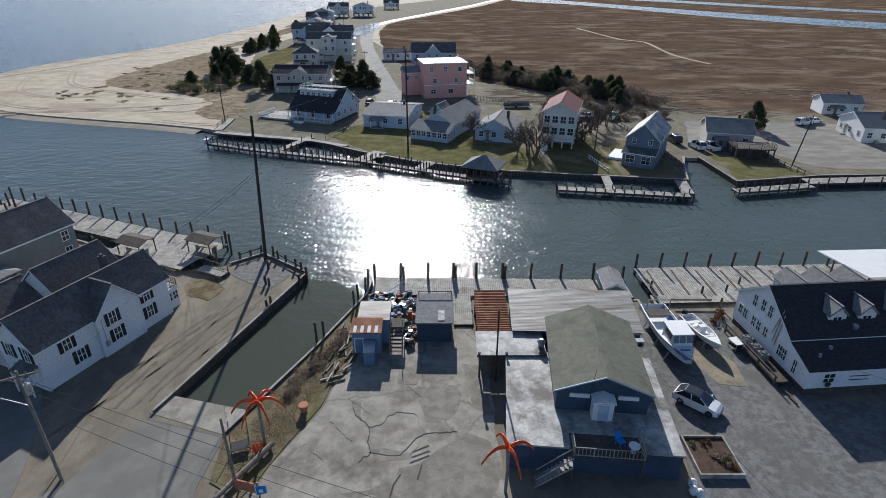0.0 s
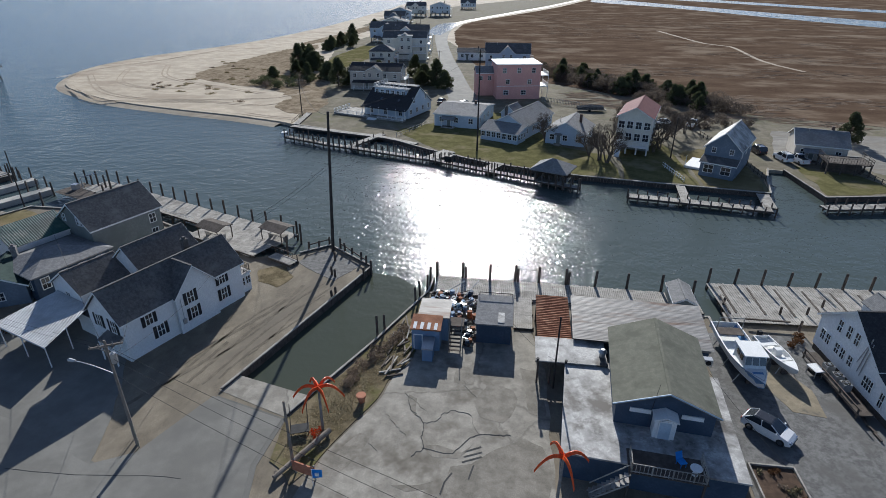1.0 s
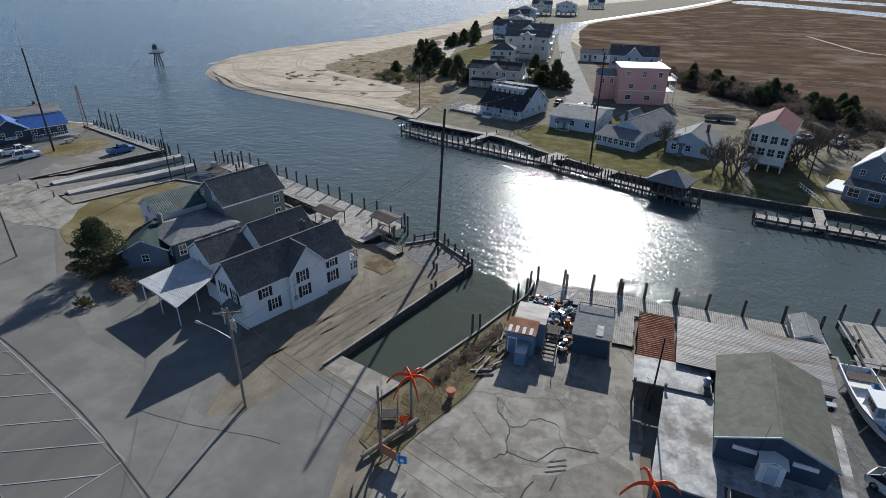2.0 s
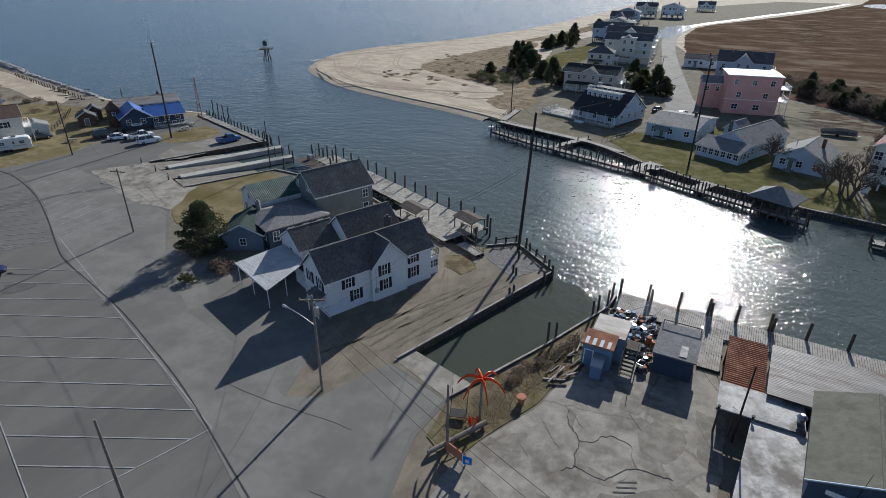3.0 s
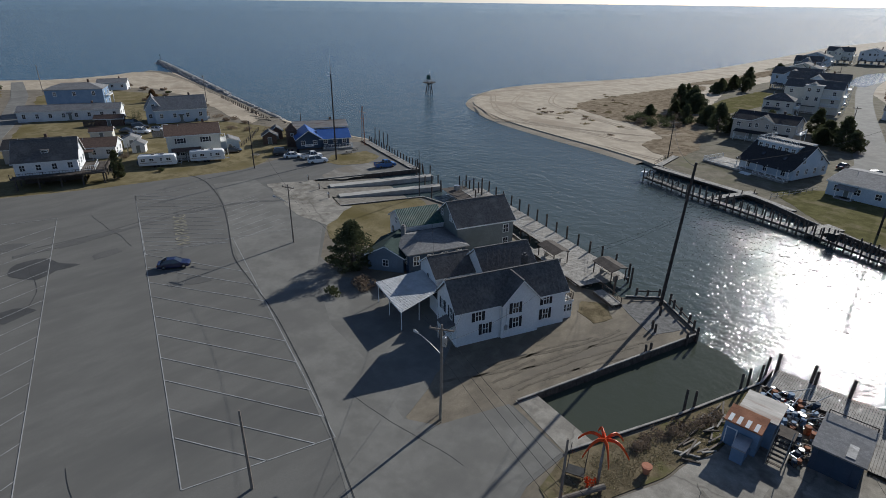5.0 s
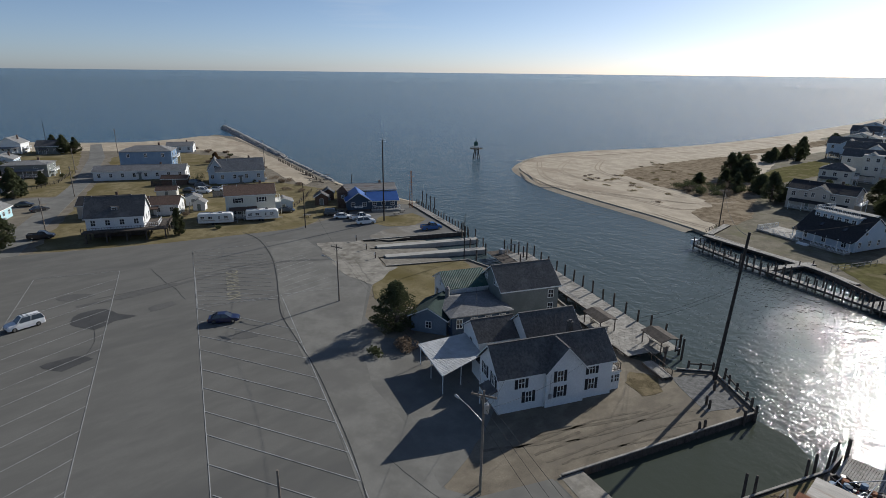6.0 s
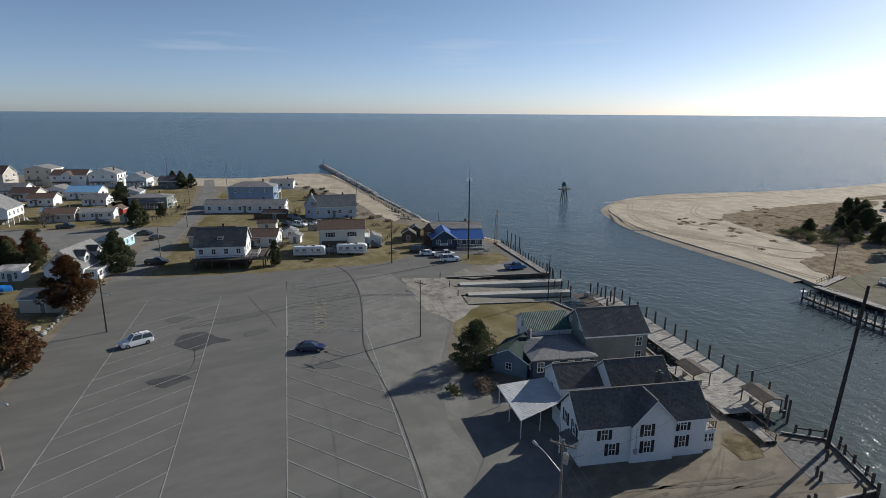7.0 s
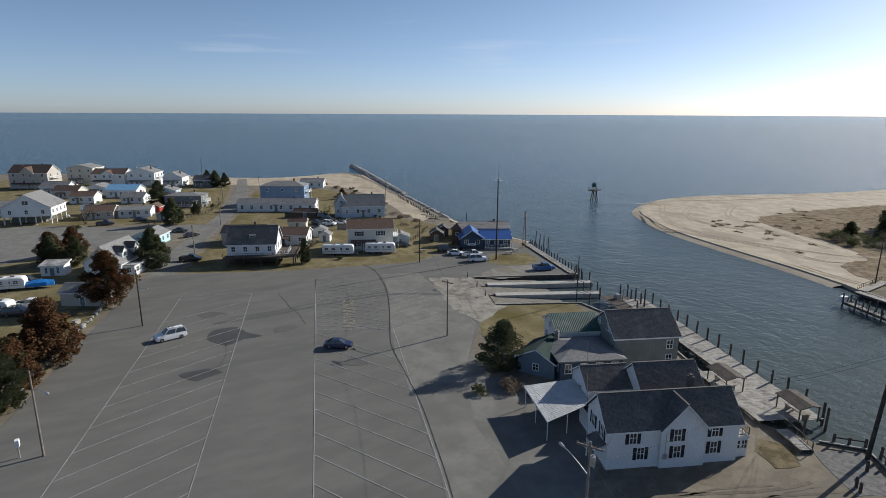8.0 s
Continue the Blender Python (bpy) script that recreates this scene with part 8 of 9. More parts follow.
def yard_fence(pts, h, label, material, gap=2.0):
    """Posts and two rails along a line of yards."""
    ob = thing("fence", pose(0, 0, 0), label, "fence", "fences")
    post = Mesh().box(-0.07, -0.07, -0.1, 0.07, 0.07, h).data("fence_post", material)
    for a, b in zip(pts, pts[1:]):
        a, b = Vector(a), Vector(b)
        n = max(1, int((b - a).length / gap))
        for i in range(n + 1):
            q = a.lerp(b, i / n)
            part("fence_post", post, None, ob).matrix_basis = pose(q.x, q.y, 0, random.uniform(-2, 2), random.uniform(-2, 2), 0)
        for z in (0.4 * h, 0.88 * h):
            part("rail", Mesh().tube((a.x, a.y, z), (b.x, b.y, z), 0.05, n=4), material, ob)


def board_fence(a, b, h, label, material):
    """A solid fence of upright boards."""
    ob, w = placed("board_fence", a, b, label, "fence", "fences")
    n = max(2, int(w / 0.3))
    board = Mesh().box(0.01, -0.02, 0.02, w / n - 0.01, 0.02, h).data("board", material)
    for i in range(n):
        part("board", board, None, ob).matrix_basis = pose(i * w / n, random.uniform(-0.015, 0.015), random.uniform(-0.02, 0.04))
    for z in (0.35, h - 0.35):
        part("rail", Mesh().box(0, 0.025, z, w, 0.1, z + 0.1), material, ob)


def wheelie_bin(x, y, r, material, label):
    ob = thing("waste_bin", pose(x, y, 0.03, 0, 0, r), label, "bin", "waste bins")
    part("tub", loft(Mesh(), [[(-k, -k, z), (k, -k, z), (k, k, z), (-k, k, z)] for k, z in ((0.24, 0.1), (0.31, 1.0))]), material, ob)
    part("lid", Mesh().slab([(-0.35, -0.36, 1.02), (0.35, -0.36, 1.02), (0.35, 0.36, 1.1), (-0.35, 0.36, 1.1)], 0.06), material, ob)
    for k in (-0.22, 0.22):
        part("wheel", Mesh().tube((k - 0.03, 0.28, 0.1), (k + 0.03, 0.28, 0.1), 0.12, n=10), BLACK, ob)


def gas_tank(x, y, r):
    ob = thing("gas_tank", pose(x, y, 0, 0, 0, r), "white horizontal gas tank on short legs", "gas tank", "gas tanks")
    part("tank", Mesh().tube((-0.9, 0, 0.75), (0.9, 0, 0.75), 0.42, 0.42, 14).tube((0.9, 0, 0.75), (1.08, 0, 0.75), 0.42, 0.2, 14).tube((-1.08, 0, 0.75), (-0.9, 0, 0.75), 0.2, 0.42, 14), WHITE, ob)
    for k in (-0.6, 0.6):
        part("leg", Mesh().box(k - 0.08, -0.3, 0, k + 0.08, 0.3, 0.45), METAL, ob)


def picnic_table(x, y, z, r):
    ob = thing("picnic_table", pose(x, y, z, 0, 0, r), "weathered wooden picnic table with benches", "picnic table", "picnic tables")
    for k in range(4):
        part("plank", Mesh().box(-0.95, -0.4 + k * 0.2, 0.72, 0.95, -0.22 + k * 0.2, 0.76), WOOD, ob)
    for k in (-0.75, 0.55):
        part("bench", Mesh().box(-0.95, k, 0.42, 0.95, k + 0.24, 0.46), WOOD, ob)
    for k in (-0.65, 0.65):
        part("trestle", Mesh().tube((k, -0.7, 0), (k, -0.2, 0.74), 0.045, n=5).tube((k, 0.7, 0), (k, 0.2, 0.74), 0.045, n=5).box(k - 0.04, -0.72, 0.34, k + 0.04, 0.76, 0.42), OLDWOOD, ob)


random.seed(70)
yard_fence([(-216.9, 5), (-222, 16.7), (-233.1, 26.8), (-252.3, 34)], 1.2, "brown post and rail fence beside the street", OLDWOOD)
yard_fence([(-160, 47), (-172, 51), (-183, 56)], 1.1, "pale wire fence between yards", WOOD)
yard_fence([(-148, 72), (-156, 80), (-166, 88)], 1.1, "low fence behind the cream house", OLDWOOD)
board_fence((-150.2, 49), (-147.8, 52.6), 1.8, "brown board fence beside the cream house", OLDWOOD)
board_fence((-178, 60), (-171, 76), 1.7, "weathered board fence across a yard", WOOD)
board_fence((-208, 50), (-203, 61), 1.8, "weathered board fence behind a low white house", OLDWOOD)
simple_house((-206.5, 53), (-202, 60), 3.4, 2.4, 0.9, "x", BROWNROOF, BROWNROOF, "long brown timber shed", name="shed", group="sheds")
simple_house((-162.8, 49), (-161.2, 51.8), 3, 2.3, 0.9, "y", SIDING, GREYROOF, "small white shed with dark door", name="shed", group="sheds")
simple_house((-224, 8), (-222, 11.5), 3, 2.4, 1.0, "y", BEIGE, BROWNROOF, "small beige garden shed", name="shed", group="sheds")
simple_house((-249, -16), (-246.5, -11), 4, 2.5, 1.1, "x", SIDING, SKYROOF, "white shed with light blue roof", name="shed", group="sheds")
simple_house((-283, -22), (-279.5, -13), 8, 3.2, 1.7, "x", SIDING, BROWNROOF, "white bungalow with brown roof", [("f", 3, 1.8, 0.9, 1.1)])
simple_house((-286, 10), (-282.5, 19), 8, 3.2, 1.7, "y", PALEBLUE, GREYROOF, "small pale blue cottage with grey roof", [("f", 2, 1.8, 0.9, 1.1), ("r", 3, 1.8, 0.9, 1.1)])
simple_house((-322, -36), (-317, -25), 9, 3.6, 2.2, "x", SIDING, GREYROOF, "low white cottage with grey roof", [("f", 3, 1.9, 0.9, 1.2)])
for x, y, r_, p_, k_ in ((-205.1, 59.7, 20, CARDARK, "sedan"), (-200.4, 62.6, 40, CARDARK, "suv"), (-186, 64.5, 50, CARWHITE, "hatch"), (-198, 13.5, 70, CARDARK, "sedan"), (-223, -8, 80, CARDARK, "pickup"), (-226, 3, 70, CARDARK, "sedan"), (-268, 14, 60, CARWHITE, "suv"), (-152, -22, 70, CARDARK, "suv")):
    car("parked_car", "car parked in a town yard", pose(x, y, 0.05, 0, 0, r_), p_, k_)
for x, y, r_, mt in ((-148.6, 45.6, 20, NAVY), (-147.9, 46.5, 50, CARDARK), (-173, 33, 10, NAVY), (-182, 6.6, 40, CARDARK), (-196, 84, 30, NAVY), (-133, 79.5, 10, CARDARK), (-131.8, 80.6, 30, CARDARK)):
    wheelie_bin(x, y, r_, mt, "dark plastic waste bin beside a house")
gas_tank(-176.4, 45, 60)
gas_tank(-189, 68, 70)
gas_tank(-245, -20, 10)
picnic_table(-136.4, 70.5, 0.03, 40)
picnic_table(-154, 60, 0.03, 20)
picnic_table(-122.4, 90.6, 0.05, 65)
picnic_table(-124.4, 94.2, 0.05, 65)
for x, y, rx_, rz_, fo in ((-139.4, 47.4, 1.0, 0.9, CEDAR), (-150.6, 31.6, 1.2, 1.2, CEDAR), (-158.4, 45.6, 1.3, 1.2, BRAMBLE), (-170, 36, 1.5, 1.4, CEDAR), (-199, 86, 2.2, 2.2, BRAMBLE), (-207, 66, 3.2, 3.4, CEDAR), (-204, 64, 2.6, 2.8, CEDAR), (-208, 82, 2.0, 2.8, RUSSET),
                             (-173, 82.6, 2.4, 1.0, BRAMBLE), (-178.8, 91, 2.2, 0.9, BRAMBLE), (-168, 86, 2.4, 0.9, BRAMBLE), (-163, 91, 2.6, 1.0, BRAMBLE), (-157, 88, 1.8, 1.0, BRAMBLE), (-187, 90, 2.8, 1.3, BRAMBLE), (-195, 88.7, 2.6, 1.2, BRAMBLE),
                             (-220, -16, 1.4, 1.2, CEDAR), (-240, 12, 1.6, 1.6, CEDAR), (-247, 30, 1.6, 1.4, CEDAR), (-146, -4, 0.9, 0.8, CEDAR), (-144.6, -8, 1.0, 0.9, BRAMBLE), (-176, -1, 0.9, 0.8, CEDAR), (-262, -28, 1.8, 2.0, CEDAR), (-270, -14, 1.6, 1.8, RUSSET)):
    bush(x, y, rx_, rx_ * 0.9, rz_, fo, "garden shrub in a town yard" if fo is CEDAR else "brown leafless scrub in a yard", 330, 0.2)
for i in range(34):
    x = random.uniform(-205, -150)
    y = 103.5 - (x + 150) * -0.08 * -1 + random.uniform(-14, -5) + (-(x + 150)) * 0.12
    ob = part("driftwood", Mesh().tube((0, 0, 0.12), (random.uniform(1.0, 3.2), random.uniform(-0.3, 0.3), random.uniform(0.1, 0.4)), 0.14, 0.07, 6), random.choice((OLDWOOD, WOOD, BARK)))
    ob.matrix_basis = pose(x, y, 0.02, 0, 0, random.uniform(0, 360))
    tagged(ob, "grey driftwood log lying on the sand", "driftwood", "driftwood")
random.seed(77)
for i in range(16):
    t = i / 15
    bush(-300 + 110 * t + random.uniform(-4, 4), 97 - 12 * t + random.uniform(-8, 8), random.uniform(1, 2.4), random.uniform(1, 2.2), random.uniform(0.6, 1.4), random.choice((BRAMBLE, BRAMBLE, CEDAR)), "low scrubby brown dune bush", 160, 0.4, "dune_bush", "dune bushes")
for i in range(26):
    a, b = Vector((-178, 102)), Vector((-235, 113))
    p = a.lerp(b, i / 25)
    pst = part("sea_wall_post", Mesh().tube((0, 0, -0.5), (0, 0, 1.3), 0.16, 0.13, 7), OLDWOOD) if i == 0 else new("sea_wall_post", bpy.data.objects["sea_wall_post"].data)
    pst.matrix_basis = pose(p.x + random.uniform(-0.4, 0.4), p.y - 3.5, 0, random.uniform(-5, 5), random.uniform(-5, 5), 0)
    tagged(pst, "short dark post along the sea wall", "post", "sea wall posts")
random.seed(41)
rocks = Mesh()


def rock(me, x, y, z, s):
    o = len(me.v)
    for k, zz, rr in ((0, -0.5, 0.7), (1, 0.1, 1.0), (2, 0.5, 0.6)):
        for j in range(6):
            a = j * math.tau / 6 + k
            q = rr * s * random.uniform(0.75, 1.2)
            me.v.append((x + math.cos(a) * q, y + math.sin(a) * q, z + zz * s * random.uniform(0.8, 1.2)))
    for k in (0, 1):
        for j in range(6):
            a, b = o + k * 6 + j, o + k * 6 + (j + 1) % 6
            me.f.append((a, b, b + 6, a + 6))
    me.f.append(tuple(o + 12 + j for j in range(6)))


for (x0, y0), (x1, y1), n, wdt, hgt in (((-404, 150.5), (-247, 117), 1100, 3.6, 0.9), ((-247, 117), (-178, 103.6), 330, 1.4, 0.2)):
    for i in range(n):
        t = i / n
        o = random.uniform(-1, 1)
        rock(rocks, x0 + (x1 - x0) * t + random.uniform(-0.6, 0.6), y0 + (y1 - y0) * t + o * wdt, -1.4 + (1 - abs(o)) * (hgt + 1.0), random.uniform(0.6, 1.3))
tagged(part("jetty_rocks", rocks, ROCK), "grey boulder jetty running out to sea", "jetty", kind="stuff")
beacon = thing("beacon_pole", pose(-404, 151, -1.3), "thin beacon pole at the jetty's end", "beacon")
part("pole", Mesh().tube((0, 0, -1), (0, 0, 6), 0.12), OLDWOOD, beacon)
part("board", Mesh().box(-0.6, -0.05, 4.6, 0.6, 0.05, 5.8), GREENROOF, beacon)
marker = thing("channel_marker", pose(-190.2, 189.0, SEA, 0, 0, 20), "dark timber channel marker standing in the water", "channel marker")
for i in range(4):
    a = i * math.tau / 4 + math.pi / 4
    part("leg", Mesh().tube((math.cos(a) * 2.1, math.sin(a) * 2.1, -2.5), (math.cos(a) * 0.8, math.sin(a) * 0.8, 4.4), 0.26, 0.22), DARKPOLE, marker)
part("platform", Mesh().box(-2.2, -2.2, 4.4, 2.2, 2.2, 4.7), DARKPOLE, marker)
railing(marker, [(-2.1, -2.1), (2.1, -2.1), (2.1, 2.1), (-2.1, 2.1), (-2.1, -2.1)], 4.7, 1.0, OLDWOOD, 1.4)
for px, py in ((-0.7, -0.7), (0.6, -0.7), (0.6, 0.6), (-0.7, 0.6)):
    part("tower_post", Mesh().tube((px, py, 4.7), (px * 0.8, py * 0.8, 7.4), 0.07), METAL, marker)
part("day_board", Mesh().box(-0.95, -0.8, 6.0, 0.95, -0.7, 7.9), GREENROOF, marker)
part("day_board", Mesh().box(-0.8, -0.7, 6.0, -0.7, 0.9, 7.9), GREENROOF, marker)
part("lantern", Mesh().tube((0, 0, 7.2), (0, 0, 8.4), 0.3, 0.3, 10).tube((0, 0, 8.4), (0, 0, 9.2), 0.16, 0.08, 8), METAL, marker)

# town poles
utility_pole(-126.5, 64.7, 11.6, "dark utility pole at the grass edge", False, dark=True)
utility_pole(-110.9, -0.4, 10.6, "dark leaning utility pole beside the lot", True, (3.0, 1.2, 7.6), dark=True, lean=(0, -3))
utility_pole(-71.4, -11.7, 10.4, "brown utility pole beside the lot", False, (3.2, 1.6, 8.8), False, lean=(0, -2))
utility_pole(-160.9, 13.9, 8.8, "grey utility pole at the street corner", True)
utility_pole(-205, 27, 9.5, "grey utility pole along the street", True)
utility_pole(-252, 35, 9.5, "grey utility pole along the street", True)
utility_pole(-300, 60, 11.5, "grey utility pole towards the beach", True)
utility_pole(-363.6, 40, 12, "tall dark pole by the beach", False, dark=True)
utility_pole(-228, 100, 10.5, "utility pole near the sea wall", True)
utility_pole(-152, 95, 7, "thin dark pole at the sea wall", False, dark=True)
ant = utility_pole(-119.4, 84.2, 21.5, "very tall dark pole with antenna arms", False, dark=True, r=0.22)
part("antenna", Mesh().tube((0, 0, 21.4), (0, 0, 26), 0.05, 0.03).tube((-1.1, 0, 21.8), (1.1, 0, 21.8), 0.04).tube((-0.5, -0.8, 21.2), (0.5, 0.8, 21.2), 0.04), METAL, ant)
lat = thing("lattice_mast", pose(-127, 99.5, 0), "slender red-brown lattice radio mast", "mast")
for i in range(3):
    a = i * math.tau / 3
    part("leg", Mesh().tube((math.cos(a) * 0.6, math.sin(a) * 0.6, 0), (math.cos(a) * 0.2, math.sin(a) * 0.2, 11), 0.05), RUST, lat)
br = Mesh()
for k in range(12):
    for i in range(3):
        a, b = i * math.tau / 3, (i + 1) * math.tau / 3
        r0, r1 = 0.6 - 0.4 * k / 12, 0.6 - 0.4 * (k + 1) / 12
        br.tube((math.cos(a) * r0, math.sin(a) * r0, 11 * k / 12), (math.cos(b) * r1, math.sin(b) * r1, 11 * (k + 1) / 12), 0.025, n=4)
part("bracing", br.tube((-1.4, 0, 9.4), (1.4, 0, 9.4), 0.04).tube((-1, 0, 7.6), (1, 0, 7.6), 0.04), RUST, lat)
cable((-79.7, 46.1, 9.8), (-126.5, 64.7, 10.8), 1.0)
cable((-126.5, 64.7, 10.8), (-152, 95, 6.8), 0.8)
cable((-110.9, -0.4, 10), (-160.9, 13.9, 8.4), 1.2)
cable((-110.9, -0.4, 10), (-71.4, -11.7, 10), 1.2)
cable((-160.9, 13.9, 8.4), (-205, 27, 9), 1.0)
cable((-205, 27, 9), (-252, 35, 9), 1.0)
light_stub = thing("power_pedestal", pose(-72.3, -14.0, 0), "small white service pedestal on a post", "pedestal")
part("post", Mesh().tube((0, 0, 0), (0, 0, 2.2), 0.08), WOOD, light_stub)
part("box", Mesh().box(-0.3, -0.2, 1.5, 0.3, 0.2, 2.3), WHITE, light_stub)
stub = utility_pole(-36.2, 14.4, 8.4, "short grey timber pole in the lot", False)

random.seed(91)
stone_data = []
for k in range(4):
    sm2 = Mesh()
    rock(sm2, 0, 0, 0.15, 0.35)
    stone_data.append(sm2.data("edging_stone", ROCK))
for i in range(46):
    t = i / 45
    p = Vector((-127, -6.8)).lerp(Vector((-84, -18.6)), t)
    st_ = new("edging_stone", stone_data[i % 4])
    st_.matrix_basis = pose(p.x + random.uniform(-0.3, 0.3), p.y + 0.2 + random.uniform(-0.3, 0.3), 0.0, 0, 0, random.uniform(0, 360)) @ Matrix.Scale(random.uniform(0.7, 1.5), 4)
    tagged(st_, "grey boulder edging the grass verge", "stone", "edging stones")
for x, y, w_ in ((-110, -16, 1.6), (-101, -17, 1.2), (-92, -21, 1.8), (-118, -11, 1.2)):
    bx = part("yard_crate", Mesh().box(-w_ / 2, -0.4, 0, w_ / 2, 0.4, 0.7).box(-w_ / 2 - 0.05, -0.45, 0.7, w_ / 2 + 0.05, 0.45, 0.78), WOOD)
    bx.matrix_basis = pose(x, y, 0, 0, 0, random.uniform(0, 180))
    tagged(bx, "weathered wooden box in a yard", "box", "yard boxes")

# ---- far bank ----
fh, fw = placed("blue_house", (-42.4, 151.8), (-29.2, 147.2), "pale blue two-storey waterside house with black porch roof", "house", "far bank houses")
block(fh, 0, 1.6, fw, 15, 0.4, 3.1, 4.6, "x", PALEBLUE, BLACKROOF, 0.3, [("f", 3, 1.9, 1.0, 1.7), ("r", 4, 2.0, 0.9, 1.2), ("r", 2, 4.8, 0.9, 1.3)], "main_roof")
block(fh, 1.2, 5.4, fw - 2.6, 12.5, 3.2, 7.3, 0.2, "flat", PALEBLUE, GREYROOF, 0.25, [("f", 6, 6.2, 0.9, 1.0), ("r", 3, 6.2, 0.9, 1.0)], "dormer_roof")
railing(fh, [(1.2, 12.3), (1.2, 5.5), (fw - 2.6, 5.5)], 7.5, 0.9, WHITE, 0.4)
for k in range(6):
    part("porch_post", Mesh().box(0.1 + k * (fw - 0.4) / 5, 0.1, 0.5, 0.25 + k * (fw - 0.4) / 5, 0.25, 3.0), WHITE, fh)
part("porch_roof", Mesh().slab([(-0.2, -0.1, 2.75), (fw + 0.2, -0.1, 2.75), (fw + 0.2, 1.7, 3.35), (-0.2, 1.7, 3.35)], 0.14), BLACKROOF, fh)
for k in (0.3, 0.7):
    part("skylight", Mesh().slab([(fw * k, 3.0, 4.42), (fw * k + 0.8, 3.0, 4.42), (fw * k + 0.8, 3.9, 5.04), (fw * k, 3.9, 5.04)], 0.08), GLASS, fh)
for k in range(4):
    part("step", Mesh().box(3.2, -1.4 - (k + 1) * 0.3, 0, 5.8, -1.4 - k * 0.3, 0.42 - k * 0.1), WHITE, fh)
part("porch_deck", Mesh().box(-8.5, -1.4, 0.1, fw, 0.6, 0.5).box(-8.5, 0.6, 0.1, 0, 6.5, 0.5), WOOD, fh)
railing(fh, [(-8.4, 6.4), (-8.4, -1.3), (3, -1.3)], 0.5, 1.0, WHITE, 0.3)
railing(fh, [(6, -1.3), (fw, -1.3), (fw, 0.6)], 0.5, 1.0, WHITE, 0.3)
simple_house((-56, 189), (-38.7, 188.7), 9, 6.2, 2.0, "x", BEIGE, BLACKROOF, "beige two-storey house with black roof", [("f", 5, 4.7, 1.0, 1.2), ("r", 2, 4.7, 1, 1.2)], group="far bank houses")
c1, cw1 = simple_house((-60, 258), (-40.8, 259.4), 10, 9.4, 2.4, "x", CREAM, SHINGLE, "cream three-storey beach house with balconies", [("f", 4, 7.8, 1.0, 1.3), ("f", 4, 4.8, 1, 1.3)], group="far bank houses")
block(c1, 7, -1.6, 13, 6, 0, 10.4, 1.0, "flat", CREAM, GREYROOF, 0.2, [("f", 2, 8.8, 1.0, 1.3), ("f", 2, 5.6, 1.0, 1.3)], "tower_roof")
for z in (3.0, 6.0):
    part("balcony", Mesh().box(13, -2.2, z, cw1, 0, z + 0.15), WHITE, c1)
    railing(c1, [(13, -2.1), (cw1, -2.1)], z + 0.15, 1.0, WHITE, 0.5)
simple_house((-66, 285), (-44, 287), 10, 9.2, 3.0, "x", PALEBLUE, SHINGLE, "tall pale beach house with dark roof", [("f", 5, 7.4, 1.0, 1.3)], group="far bank houses")
simple_house((-62, 240), (-52, 241), 8, 6.0, 2.2, "hip", CREAM, SHINGLE, "cream house with dark hip roof", [("f", 3, 4.4, 1.0, 1.3)], group="far bank houses")
for i, (x, y, w_, e_, mt) in enumerate(((-82, 322, 20, 7.6, PALEBLUE), (-84, 352, 17, 8, CREAM), (-92, 402, 14, 8, SLATEBLUE), (-98, 446, 16, 8, PALEBLUE), (-96, 505, 16, 8.6, CREAM), (-77, 512, 17, 8.6, SIDING), (-60, 608, 15, 6, SIDING))):
    fhs, _ = simple_house((x, y), (x + w_, y + 1), 11, e_, 2.8, "x" if i % 2 == 0 else "y", mt, SHINGLE, "tall beach house with dark roof on the far spit", [("f", 4, e_ - 1.6, 1.1, 1.3), ("f", 4, e_ - 4.6, 1.1, 1.3), ("r", 3, e_ - 1.6, 1.0, 1.3)], base=2.4, group="far bank houses")
    stilts(fhs, 0.2, 0.2, w_ - 0.2, 10.8, 2.4, 5, 3, 0.18)
    block(fhs, w_ * 0.3, -1.5, w_ * 0.62, 3, 2.4, e_ + 0.3, 2.0, "y", mt, SHINGLE, 0.3, [("f", 2, e_ - 1.4, 1.1, 1.4)], "gable_roof")
    part("balcony", Mesh().box(w_ * 0.64, -1.8, e_ - 3, w_, 0, e_ - 2.8), WHITE, fhs)
    railing(fhs, [(w_ * 0.64, -1.7), (w_, -1.7)], e_ - 2.8, 1.0, WHITE, 0.6)
simple_house((-13.5, 245.5), (5, 246), 10, 5.6, 3.4, "x", PALEBLUE, SHINGLE, "pale blue house with dark blue-grey roof", [("f", 4, 4.0, 1, 1.3)], group="far bank houses")
simple_house((-27, 262), (-14, 263), 8, 3.4, 1.4, "x", SIDING, SHINGLE, "low white house beside the road", [("f", 3, 2, 1, 1.2)], group="far bank houses")
pk, pkw = placed("pink_house", (-6.1, 180.1), (7.4, 183.0), "pink three-storey house with flat white roof", "house", "far bank houses")
block(pk, 0, 0, pkw, 11, 0, 10.6, 0.5, "flat", PINK, WHITE, 0.25, [("f", 3, 8.8, 1.1, 1.4), ("f", 2, 5.4, 1.1, 1.3), ("r", 3, 8.8, 1.1, 1.4)])
for sx in (3.0, 8.6):
    window(pk, pose(sx, 0, 2.1), 1.5, 1.3)
block(pk, -5.5, 6, 0, 12, 0, 7.2, 1.6, "x", PINK, GREYROOF, 0.3, [("f", 2, 5.6, 0.9, 1.2)], "wing_roof")
